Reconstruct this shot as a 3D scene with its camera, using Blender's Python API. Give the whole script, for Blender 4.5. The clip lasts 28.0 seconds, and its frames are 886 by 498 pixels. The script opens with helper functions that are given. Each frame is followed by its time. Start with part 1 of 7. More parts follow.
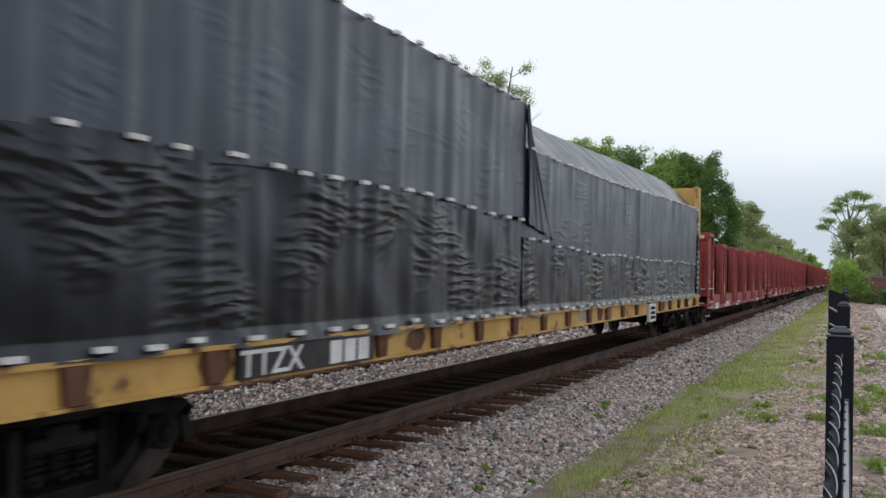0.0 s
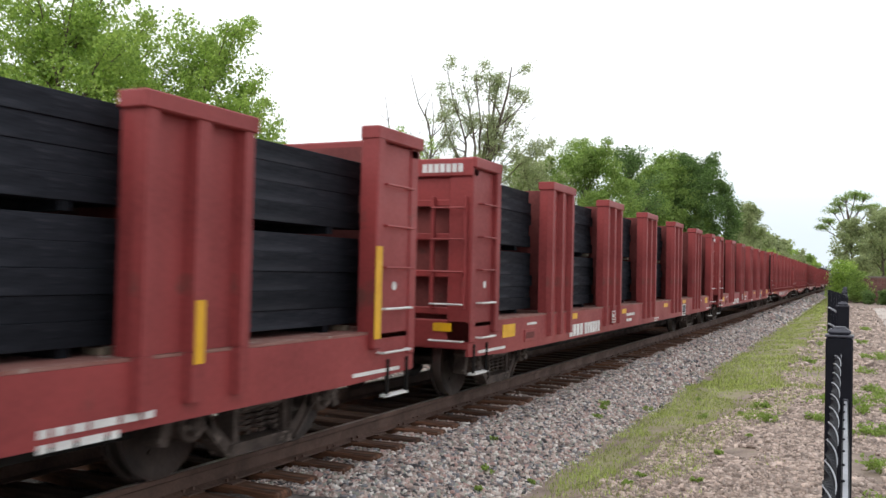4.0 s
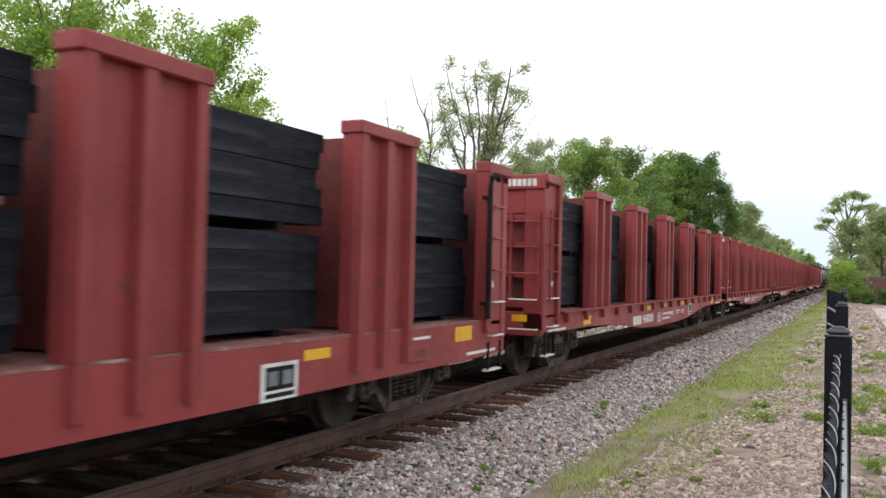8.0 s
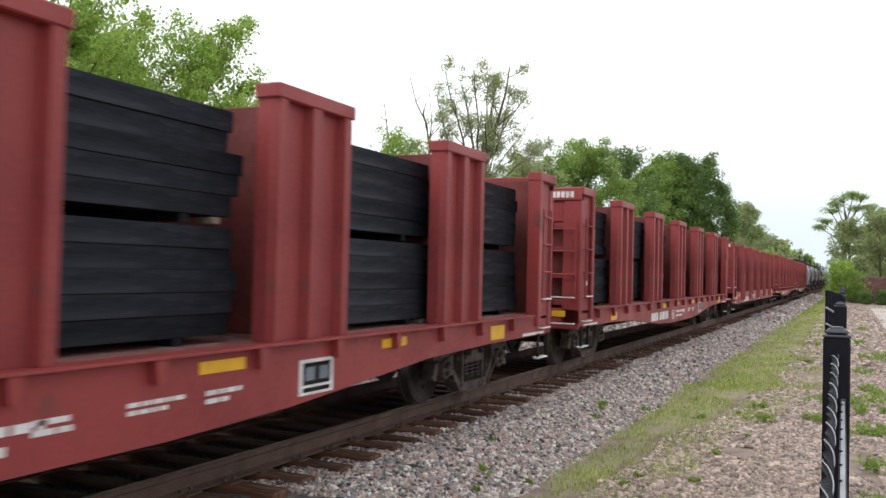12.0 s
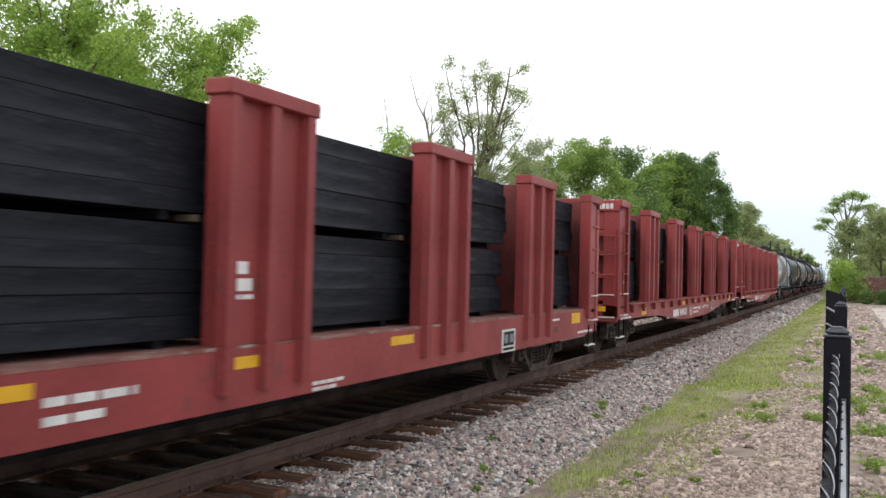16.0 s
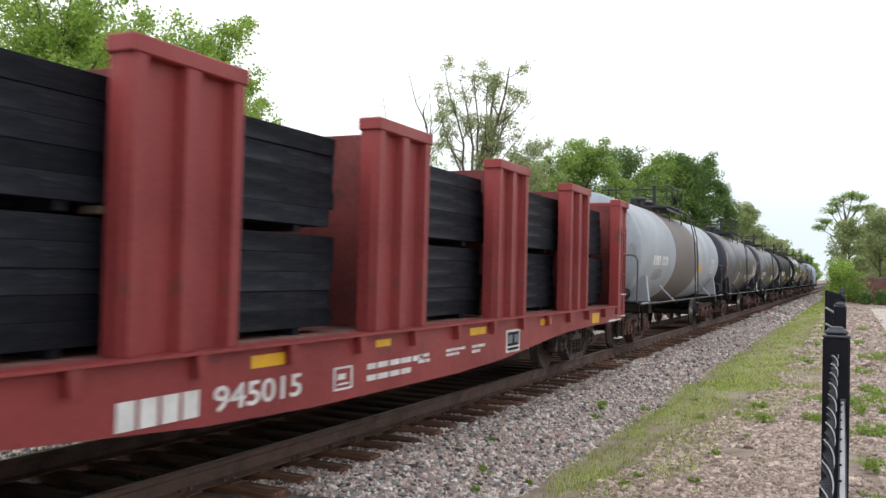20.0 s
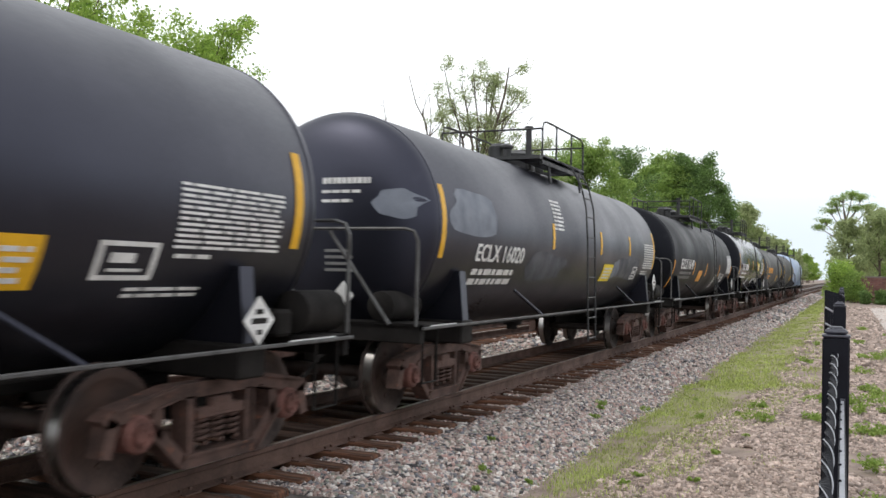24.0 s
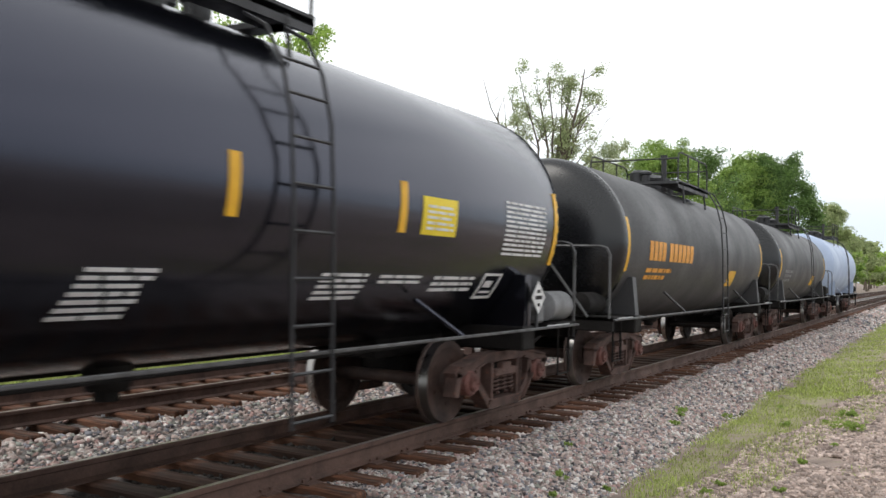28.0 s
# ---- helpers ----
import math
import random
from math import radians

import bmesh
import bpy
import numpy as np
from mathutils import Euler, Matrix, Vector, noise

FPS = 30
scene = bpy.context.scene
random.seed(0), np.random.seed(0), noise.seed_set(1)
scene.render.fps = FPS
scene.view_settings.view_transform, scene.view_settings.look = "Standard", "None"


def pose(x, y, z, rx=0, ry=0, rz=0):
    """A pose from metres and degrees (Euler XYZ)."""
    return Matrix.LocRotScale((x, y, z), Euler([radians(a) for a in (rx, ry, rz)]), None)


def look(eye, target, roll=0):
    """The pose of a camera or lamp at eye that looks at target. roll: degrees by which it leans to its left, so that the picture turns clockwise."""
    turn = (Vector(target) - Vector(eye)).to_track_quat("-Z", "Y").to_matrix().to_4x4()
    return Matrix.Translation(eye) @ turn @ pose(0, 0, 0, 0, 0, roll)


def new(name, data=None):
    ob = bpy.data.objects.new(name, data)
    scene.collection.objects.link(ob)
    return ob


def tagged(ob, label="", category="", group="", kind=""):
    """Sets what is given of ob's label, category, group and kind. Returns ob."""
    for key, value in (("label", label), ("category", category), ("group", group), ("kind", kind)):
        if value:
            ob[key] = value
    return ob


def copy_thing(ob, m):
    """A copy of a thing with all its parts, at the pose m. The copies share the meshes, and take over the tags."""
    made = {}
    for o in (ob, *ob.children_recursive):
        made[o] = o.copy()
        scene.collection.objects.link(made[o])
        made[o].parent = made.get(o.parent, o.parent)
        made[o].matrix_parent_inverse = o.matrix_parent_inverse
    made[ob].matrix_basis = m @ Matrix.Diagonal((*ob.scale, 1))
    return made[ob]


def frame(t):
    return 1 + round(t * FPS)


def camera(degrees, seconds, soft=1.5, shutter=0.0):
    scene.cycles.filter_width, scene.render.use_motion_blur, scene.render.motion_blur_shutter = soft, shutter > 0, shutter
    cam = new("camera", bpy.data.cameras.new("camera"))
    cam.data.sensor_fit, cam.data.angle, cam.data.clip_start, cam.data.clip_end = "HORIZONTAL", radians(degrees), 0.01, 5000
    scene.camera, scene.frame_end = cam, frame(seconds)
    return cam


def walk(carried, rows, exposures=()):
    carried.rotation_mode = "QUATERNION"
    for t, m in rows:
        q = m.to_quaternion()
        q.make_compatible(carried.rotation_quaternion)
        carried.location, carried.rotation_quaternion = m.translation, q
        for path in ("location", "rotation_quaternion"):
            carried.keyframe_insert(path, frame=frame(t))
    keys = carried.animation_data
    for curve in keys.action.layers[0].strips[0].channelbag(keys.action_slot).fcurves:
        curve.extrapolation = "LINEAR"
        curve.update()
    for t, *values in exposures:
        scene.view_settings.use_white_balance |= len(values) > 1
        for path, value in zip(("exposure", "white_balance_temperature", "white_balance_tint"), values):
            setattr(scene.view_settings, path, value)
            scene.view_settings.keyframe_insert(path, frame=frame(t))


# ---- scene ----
cam = camera(53.986, 28.0, 1.5, 0.2)
EYE = (0.0, 0.0, 1.664)


def aim(yaw, pitch, roll):
    """The tripod's pose: degrees left of the track, up, and clockwise lean of the picture."""
    y, p = radians(yaw), radians(pitch)
    t = (EYE[0] - 10 * math.sin(y) * math.cos(p), EYE[1] + 10 * math.cos(y) * math.cos(p), EYE[2] + 10 * math.sin(p))
    return look(EYE, t, roll)


VIEW = [
    (0, 25.314, 1.4, 1.33),
    (3.5, 25.265, 1.41, 1.33),
    (5.5, 25.265, 1.41, 1.33),
    (7, 25.234, 1.408, 1.33),
    (9, 25.188, 1.405, 1.33),
    (10.5, 25.13, 1.417, 1.34),
    (12.5, 25.129, 1.42, 1.34),
    (14.5, 25.162, 1.414, 1.34),
    (16, 25.165, 1.4, 1.36),
    (17, 25.103, 1.415, 1.36),
    (19, 25.145, 1.417, 1.36),
    (21, 25.078, 1.435, 1.34),
    (23.5, 25.088, 1.41, 1.34),
    (24, 25.092, 1.412, 1.34),
    (24.5, 25.007, 1.448, 1.34),
    (25, 24.95, 1.49, 1.36),
    (26, 24.924, 1.519, 1.33),
    (26.5, 25.087, 1.54, 1.3),
    (27.0, 25.401, 1.611, 1.25),
    (27.1, 25.6, 1.62, 1.25),
    (27.2, 26.1, 1.63, 1.25),
    (27.3, 26.974, 1.636, 1.24),
    (27.4, 28.4, 1.62, 1.22),
    (27.5, 29.528, 1.609, 1.2),
    (27.6, 29.85, 1.6, 1.2),
    (28.0, 30.059, 1.577, 1.22),
]
walk(cam, [(t, aim(a, b, c)) for t, a, b, c in VIEW], [(0.0, -0.5, 6250, 10), (1.0, -0.16, 6330, 10), (2.0, -0.04, 6430, 10), (3.5, 0.0, 6500, 10), (28.0, 0.0, 6500, 10)])

# ---------------------------------------------------------------- light
scene.view_settings.exposure = 0.0
SUN_UP, SUN_TURN = 52.0, 215.0
world = bpy.data.worlds.new("sky")
scene.world = world
world.use_nodes = True
wn, wl = world.node_tree.nodes, world.node_tree.links
wn.clear()
w_out, w_bg, w_sky = wn.new("ShaderNodeOutputWorld"), wn.new("ShaderNodeBackground"), wn.new("ShaderNodeTexSky")
w_sky.sky_type, w_sky.sun_disc = "NISHITA", False
w_sky.sun_elevation, w_sky.sun_rotation = radians(SUN_UP), radians(SUN_TURN)
w_sky.dust_density, w_sky.air_density = 4.0, 1.0
w_co, w_noise, w_ramp, w_mix = wn.new("ShaderNodeTexCoord"), wn.new("ShaderNodeTexNoise"), wn.new("ShaderNodeValToRGB"), wn.new("ShaderNodeMix")
w_map = wn.new("ShaderNodeMapping")
w_map.inputs["Scale"].default_value = (1.0, 1.0, 3.0)
w_noise.inputs["Scale"].default_value, w_noise.inputs["Detail"].default_value = 1.6, 5.0
w_ramp.color_ramp.elements[0].position, w_ramp.color_ramp.elements[0].color = 0.25, (0.62, 0.62, 0.62, 1)
w_ramp.color_ramp.elements[1].position, w_ramp.color_ramp.elements[1].color = 0.5, (1, 1, 1, 1)
w_mix.data_type = "RGBA"
w_mix.inputs["B"].default_value = (10.6, 10.9, 11.2, 1)
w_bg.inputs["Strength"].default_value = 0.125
wl.new(w_co.outputs["Generated"], w_map.inputs["Vector"])
wl.new(w_map.outputs["Vector"], w_noise.inputs["Vector"])
wl.new(w_noise.outputs["Fac"], w_ramp.inputs["Fac"])
wl.new(w_ramp.outputs["Color"], w_mix.inputs["Factor"])
wl.new(w_sky.outputs["Color"], w_mix.inputs["A"])
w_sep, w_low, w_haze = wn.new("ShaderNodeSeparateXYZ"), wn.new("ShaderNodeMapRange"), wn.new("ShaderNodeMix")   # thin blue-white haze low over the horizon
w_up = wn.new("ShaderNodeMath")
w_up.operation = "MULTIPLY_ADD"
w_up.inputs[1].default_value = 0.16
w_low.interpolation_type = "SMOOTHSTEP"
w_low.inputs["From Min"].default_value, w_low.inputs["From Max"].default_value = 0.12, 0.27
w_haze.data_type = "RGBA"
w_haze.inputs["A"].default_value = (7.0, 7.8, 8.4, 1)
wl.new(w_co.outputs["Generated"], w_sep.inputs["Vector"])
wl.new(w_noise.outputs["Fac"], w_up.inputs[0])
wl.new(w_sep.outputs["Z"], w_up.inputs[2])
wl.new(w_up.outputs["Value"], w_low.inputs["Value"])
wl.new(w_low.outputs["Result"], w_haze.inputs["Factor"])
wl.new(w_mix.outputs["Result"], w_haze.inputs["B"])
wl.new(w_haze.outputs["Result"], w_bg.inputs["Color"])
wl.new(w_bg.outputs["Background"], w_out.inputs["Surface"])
sun = new("sun", bpy.data.lights.new("sun", "SUN"))
sun.data.energy, sun.data.angle, sun.data.color = 1.0, radians(25), (1.0, 0.96, 0.9)
sx, sy = math.sin(radians(SUN_TURN)) * math.cos(radians(SUN_UP)), math.cos(radians(SUN_TURN)) * math.cos(radians(SUN_UP))
sun.matrix_world = look((sx * 50, sy * 50, math.sin(radians(SUN_UP)) * 50), (0, 0, 0))

# ---------------------------------------------------------------- materials


def paint(name, base, second=None, rough=0.6, shine=0.5, metal=0.0, scale=3.0, grain=60.0, bump=0.1, spot=None, spot_at=0.62, stretch=(1, 1, 1), random_value=0.0, island=False, coat=0.0, bump_far=0.01, sheen=None):
    """A painted, cast or grown surface: two tones at a large and a fine scale, a third tone in patches, relief."""
    m = bpy.data.materials.new(name)
    m.use_nodes = True
    n, l = m.node_tree.nodes, m.node_tree.links
    b = n["Principled BSDF"]
    second = second or tuple(c * 0.7 for c in base)
    co, mp = n.new("ShaderNodeTexCoord"), n.new("ShaderNodeMapping")
    mp.inputs["Scale"].default_value = stretch
    l.new(co.outputs["Object"], mp.inputs["Vector"])
    big, fine = n.new("ShaderNodeTexNoise"), n.new("ShaderNodeTexNoise")
    big.inputs["Scale"].default_value, big.inputs["Detail"].default_value = scale, 6
    fine.inputs["Scale"].default_value, fine.inputs["Detail"].default_value = grain, 3
    for t in (big, fine):
        l.new(mp.outputs["Vector"], t.inputs["Vector"])
    add = n.new("ShaderNodeMath")
    add.operation = "MULTIPLY_ADD"
    add.inputs[1].default_value = 0.35
    l.new(fine.outputs["Fac"], add.inputs[0])
    l.new(big.outputs["Fac"], add.inputs[2])
    ramp = n.new("ShaderNodeValToRGB")
    ramp.color_ramp.elements[0].position, ramp.color_ramp.elements[0].color = 0.48, (*second, 1)
    ramp.color_ramp.elements[1].position, ramp.color_ramp.elements[1].color = 0.82, (*base, 1)
    l.new(add.outputs["Value"], ramp.inputs["Fac"])
    colour = ramp.outputs["Color"]
    if spot:
        patch, step, mix = n.new("ShaderNodeTexNoise"), n.new("ShaderNodeValToRGB"), n.new("ShaderNodeMix")
        patch.inputs["Scale"].default_value, patch.inputs["Detail"].default_value = scale * 2.3, 8
        l.new(mp.outputs["Vector"], patch.inputs["Vector"])
        step.color_ramp.elements[0].position, step.color_ramp.elements[1].position = spot_at, spot_at + 0.08
        l.new(patch.outputs["Fac"], step.inputs["Fac"])
        mix.data_type = "RGBA"
        mix.inputs["B"].default_value = (*spot, 1)
        l.new(step.outputs["Color"], mix.inputs["Factor"])
        l.new(colour, mix.inputs["A"])
        colour = mix.outputs["Result"]
    if random_value or island:
        info = n.new("ShaderNodeNewGeometry") if island else n.new("ShaderNodeObjectInfo")
        hsv, rng = n.new("ShaderNodeHueSaturation"), n.new("ShaderNodeMapRange")
        rng.inputs["To Min"].default_value, rng.inputs["To Max"].default_value = 1 - (random_value or 0.3), 1 + (random_value or 0.3)
        l.new(info.outputs["Random Per Island" if island else "Random"], rng.inputs["Value"])
        l.new(rng.outputs["Result"], hsv.inputs["Value"])
        l.new(colour, hsv.inputs["Color"])
        colour = hsv.outputs["Color"]
    l.new(colour, b.inputs["Base Color"])
    gloss = n.new("ShaderNodeMapRange")                  # worn and dusty areas are duller
    gloss.inputs["From Min"].default_value, gloss.inputs["From Max"].default_value = 0.45, 0.9
    gloss.inputs["To Min"].default_value, gloss.inputs["To Max"].default_value = min(1.0, rough * 1.3), rough * 0.75
    l.new(add.outputs["Value"], gloss.inputs["Value"])
    l.new(gloss.outputs["Result"], b.inputs["Roughness"])
    b.inputs["Metallic"].default_value = metal
    b.inputs["Coat Weight"].default_value = coat
    b.inputs["Specular IOR Level"].default_value = shine
    if sheen:                                            # cool tint put into the reflected sky light
        b.inputs["Specular Tint"].default_value = (*sheen, 1)
    if bump:
        bp = n.new("ShaderNodeBump")
        bp.inputs["Strength"].default_value, bp.inputs["Distance"].default_value = bump, bump_far
        l.new(add.outputs["Value"], bp.inputs["Height"])
        l.new(bp.outputs["Normal"], b.inputs["Normal"])
    return m


RED = paint("red_oxide_paint", (0.30, 0.046, 0.046), (0.20, 0.031, 0.032), 0.55, shine=0.4, scale=0.8, grain=25, bump=0.08, spot=(0.15, 0.048, 0.041), spot_at=0.64)
# darker copy of the red: shade of recessed bays is in the colour
RED_SHADE = paint("red_recess_shade_paint", (0.18, 0.034, 0.031), (0.10, 0.023, 0.022), 0.75, scale=1.2, grain=20, bump=0.08, spot=(0.08, 0.03, 0.025), spot_at=0.6)
DECK = paint("worn_deck_steel", (0.25, 0.13, 0.11), (0.19, 0.06, 0.05), 0.8, scale=2.5, grain=18, bump=0.2, spot=(0.33, 0.28, 0.25), spot_at=0.6)
TRUCK = paint("rusty_cast_steel", (0.098, 0.052, 0.041), (0.042, 0.025, 0.0205), 0.85, scale=4, grain=40, bump=0.3, spot=(0.16, 0.065, 0.04), spot_at=0.62)
WHEEL = paint("rusty_wheel_steel", (0.042, 0.023, 0.0175), (0.017, 0.011, 0.0095), 0.7, scale=3, grain=30, bump=0.2, random_value=0.6)
# near-black: shade on the lumber car's trucks is in the colour
TRUCK_BLACK = paint("black_and_shaded_truck_steel", (0.017, 0.0135, 0.012), (0.007, 0.006, 0.0055), 0.8, shine=0.2, scale=4, grain=40, bump=0.3)
TRUCK_GREY = paint("dusty_grey_truck_steel", (0.105, 0.080, 0.070), (0.036, 0.027, 0.024), 0.85, shine=0.3, scale=4, grain=40, bump=0.3, spot=(0.20, 0.165, 0.145), spot_at=0.60)
TREAD = paint("polished_tread_steel", (0.5, 0.48, 0.46), (0.35, 0.33, 0.31), 0.3, metal=1.0, scale=4, bump=0.05)
BEARING_RED = paint("red_brown_bearing_rust", (0.15, 0.060, 0.048), (0.075, 0.034, 0.028), 0.8, scale=6, grain=40, bump=0.2)
UNDER = paint("grimy_underframe", (0.014, 0.012, 0.011), (0.007, 0.0062, 0.006), 0.85, shine=0.2, scale=3, bump=0.2)
TIMBER = paint("creosoted_timber", (0.0155, 0.0166, 0.0215), (0.0076, 0.0081, 0.0107), 0.66, shine=0.28, scale=2.0, grain=14, bump=0.4, stretch=(6, 0.7, 6), random_value=0.5, spot=(0.021, 0.022, 0.0275), spot_at=0.64, sheen=(0.74, 0.82, 1.0))
SAWN = paint("weathered_sawn_wood", (0.20, 0.16, 0.115), (0.13, 0.10, 0.075), 0.8, scale=4)
YELLOW = paint("yellow_reflector", (0.76, 0.42, 0.012), (0.65, 0.345, 0.012), 0.45, scale=6, bump=0.03)
WHITE = paint("white_lettering", (0.75, 0.75, 0.74), (0.55, 0.54, 0.53), 0.6, scale=5, bump=0.02)
CAR_YELLOW = paint("faded_yellow_paint", (0.57, 0.36, 0.105), (0.44, 0.255, 0.068), 0.6, scale=1.4, grain=20, bump=0.1, spot=(0.13, 0.06, 0.03), spot_at=0.57)
RUST = paint("brown_rust", (0.14, 0.06, 0.03), (0.08, 0.035, 0.02), 0.9, scale=4, bump=0.3)
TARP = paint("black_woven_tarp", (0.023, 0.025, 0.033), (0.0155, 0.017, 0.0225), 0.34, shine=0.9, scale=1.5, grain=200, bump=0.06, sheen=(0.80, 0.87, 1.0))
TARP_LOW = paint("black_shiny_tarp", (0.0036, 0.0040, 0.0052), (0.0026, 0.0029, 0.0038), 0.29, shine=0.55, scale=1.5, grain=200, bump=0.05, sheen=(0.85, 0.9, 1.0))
T_BLACK = paint("black_tank_paint", (0.0040, 0.0042, 0.0050), (0.0026, 0.0027, 0.0033), 0.24, shine=0.55, scale=0.7, grain=30, bump=0.03, spot=(0.0085, 0.0086, 0.0100), spot_at=0.62)
T_SLATE = paint("weathered_blue_black_tank_paint", (0.0068, 0.0072, 0.0096), (0.0040, 0.0043, 0.0058), 0.36, shine=0.72, scale=0.7, grain=25, bump=0.03, spot=(0.0115, 0.0115, 0.0145), spot_at=0.6, sheen=(0.72, 0.74, 1.0))
T_FLAT = paint("flat_black_tank_paint", (0.0050, 0.0052, 0.0072), (0.0038, 0.0040, 0.0054), 0.46, shine=0.17, scale=0.7, grain=25, bump=0.05, spot=(0.0115, 0.0115, 0.0145), spot_at=0.6, sheen=(0.8, 0.85, 1.0))
T_GLOSS = paint("glossy_black_tank_paint", (0.0035, 0.0038, 0.0056), (0.0024, 0.0026, 0.0038), 0.19, shine=0.85, scale=0.6, grain=20, bump=0.03, spot=(0.0065, 0.0068, 0.0095), spot_at=0.62, sheen=(0.74, 0.77, 1.0))
PATCH_DIM = paint("dull_overpaint", (0.058, 0.066, 0.088), (0.032, 0.036, 0.048), 0.5, scale=3, bump=0.02)
PATCH_PALE = paint("faded_overpaint", (0.27, 0.29, 0.32), (0.21, 0.22, 0.25), 0.6, scale=3, bump=0.02)
GREY_MARK = paint("dirty_grey_lettering", (0.20, 0.20, 0.20), (0.13, 0.13, 0.13), 0.6, scale=6, bump=0.02)
STEEL_PLATE = paint("silver_data_plate", (0.42, 0.42, 0.43), (0.32, 0.32, 0.33), 0.45, metal=0.4, scale=5, bump=0.03)
YELLOW_BRIGHT = paint("bright_yellow_panel", (0.80, 0.62, 0.02), (0.72, 0.54, 0.02), 0.5, scale=6, bump=0.02)
T_GREY = paint("grey_tank_paint", (0.36, 0.39, 0.43), (0.27, 0.295, 0.33), 0.5, scale=0.6, grain=20, bump=0.04)
T_GREY_END = paint("stained_blue_grey_tank_end", (0.29, 0.33, 0.38), (0.20, 0.225, 0.26), 0.5, scale=0.9, grain=14, bump=0.04, stretch=(1.6, 1.0, 0.6), spot=(0.20, 0.205, 0.22), spot_at=0.58)
T_BROWN = paint("brown_stained_band", (0.115, 0.092, 0.083), (0.19, 0.165, 0.155), 0.6, scale=1.2, grain=12, bump=0.05, stretch=(1, 4, 0.5))
T_DULL = paint("dusty_tank_paint", (0.055, 0.054, 0.056), (0.035, 0.035, 0.037), 0.5, scale=0.7, grain=20, bump=0.04)
T_BLUE = paint("pale_blue_tank_paint", (0.42, 0.50, 0.64), (0.34, 0.41, 0.55), 0.5, scale=0.7, grain=20, bump=0.04)
STEEL_B = paint("black_steel_fittings", (0.022, 0.022, 0.024), (0.015, 0.015, 0.016), 0.5, scale=6, bump=0.1)
STEEL_W = paint("dull_grey_handrail", (0.085, 0.085, 0.087), (0.04, 0.038, 0.037), 0.5, scale=6, bump=0.1)
RESERVOIR = paint("pale_grey_reservoir", (0.20, 0.20, 0.205), (0.10, 0.10, 0.10), 0.55, scale=3, bump=0.1)
ORANGE = paint("orange_lettering", (0.75, 0.33, 0.03), (0.6, 0.26, 0.03), 0.5, scale=6, bump=0.02)
PATCH = paint("grey_blue_paint_patch", (0.17, 0.19, 0.23), (0.12, 0.135, 0.17), 0.6, scale=3, bump=0.02)
RAIL_SIDE = paint("rusted_rail", (0.100, 0.053, 0.038), (0.055, 0.032, 0.025), 0.8, scale=3, grain=40, bump=0.15)
RAIL_TOP = paint("worn_rail_head", (0.34, 0.29, 0.26), (0.24, 0.2, 0.175), 0.42, metal=0.6, scale=3, bump=0.03, stretch=(1, 0.1, 1))
TIE_WOOD = paint("weathered_track_tie", (0.155, 0.070, 0.040), (0.045, 0.026, 0.019), 0.9, shine=0.2, scale=2.5, grain=15, bump=0.5, stretch=(0.6, 5, 3), random_value=0.4, spot=(0.10, 0.080, 0.068), spot_at=0.6)
# bed kept dark: shade in the gaps between stones is painted in
STONE_BED = paint("ballast_bed", (0.15, 0.13, 0.12), (0.035, 0.03, 0.028), 0.95, scale=9, grain=28, bump=1.0, bump_far=0.05, spot=(0.25, 0.22, 0.2), spot_at=0.6)
# ballast darkened to paint in the shade under the cars
SHADED_BED = paint("shade_darkened_ballast", (0.032, 0.026, 0.022), (0.012, 0.010, 0.009), 0.9, scale=9, grain=28, bump=1.0, bump_far=0.05, spot=(0.06, 0.05, 0.043), spot_at=0.64)
LIME = paint("limestone_rubble", (0.48, 0.385, 0.335), (0.26, 0.20, 0.17), 0.9, scale=5, grain=40, bump=0.25, island=True, random_value=0.5)
SOIL = paint("stony_dirt", (0.29, 0.222, 0.185), (0.165, 0.127, 0.106), 0.95, scale=2.5, grain=30, bump=0.9, bump_far=0.03, spot=(0.22, 0.20, 0.11), spot_at=0.62)
TURF = paint("turf_soil", (0.28, 0.255, 0.14), (0.20, 0.175, 0.10), 0.95, scale=2.5, grain=25, bump=0.6, bump_far=0.03, spot=(0.28, 0.225, 0.18), spot_at=0.5)
GRASS = paint("grass_blades", (0.38, 0.46, 0.115), (0.29, 0.335, 0.10), 0.7, scale=1.1, grain=4, bump=0.0, island=True, random_value=0.4)
CONCRETE = paint("pale_concrete", (0.50, 0.44, 0.40), (0.40, 0.35, 0.32), 0.9, scale=1.5, grain=30, bump=0.2)
BRICK = paint("dark_red_brick", (0.17, 0.075, 0.065), (0.11, 0.05, 0.045), 0.9, scale=4, grain=30, bump=0.3, random_value=0.3)
MORTAR = paint("grey_mortar", (0.22, 0.19, 0.17), (0.16, 0.14, 0.13), 0.95, scale=4, bump=0.3)
BARK = paint("grey_brown_bark", (0.15, 0.115, 0.085), (0.07, 0.055, 0.042), 0.95, scale=3, grain=25, bump=0.7, stretch=(3, 3, 0.6))
SIDING = paint("beige_siding", (0.36, 0.31, 0.235), (0.30, 0.26, 0.2), 0.8, scale=1.2, grain=30, bump=0.05)
SHINGLE = paint("dark_roof_shingle", (0.085, 0.07, 0.062), (0.05, 0.042, 0.038), 0.95, scale=3, grain=30, bump=0.4, random_value=0.3)
POST = paint("black_powder_coat", (0.0085, 0.009, 0.0145), (0.0055, 0.006, 0.0095), 0.5, shine=0.16, scale=6, grain=120, bump=0.05)
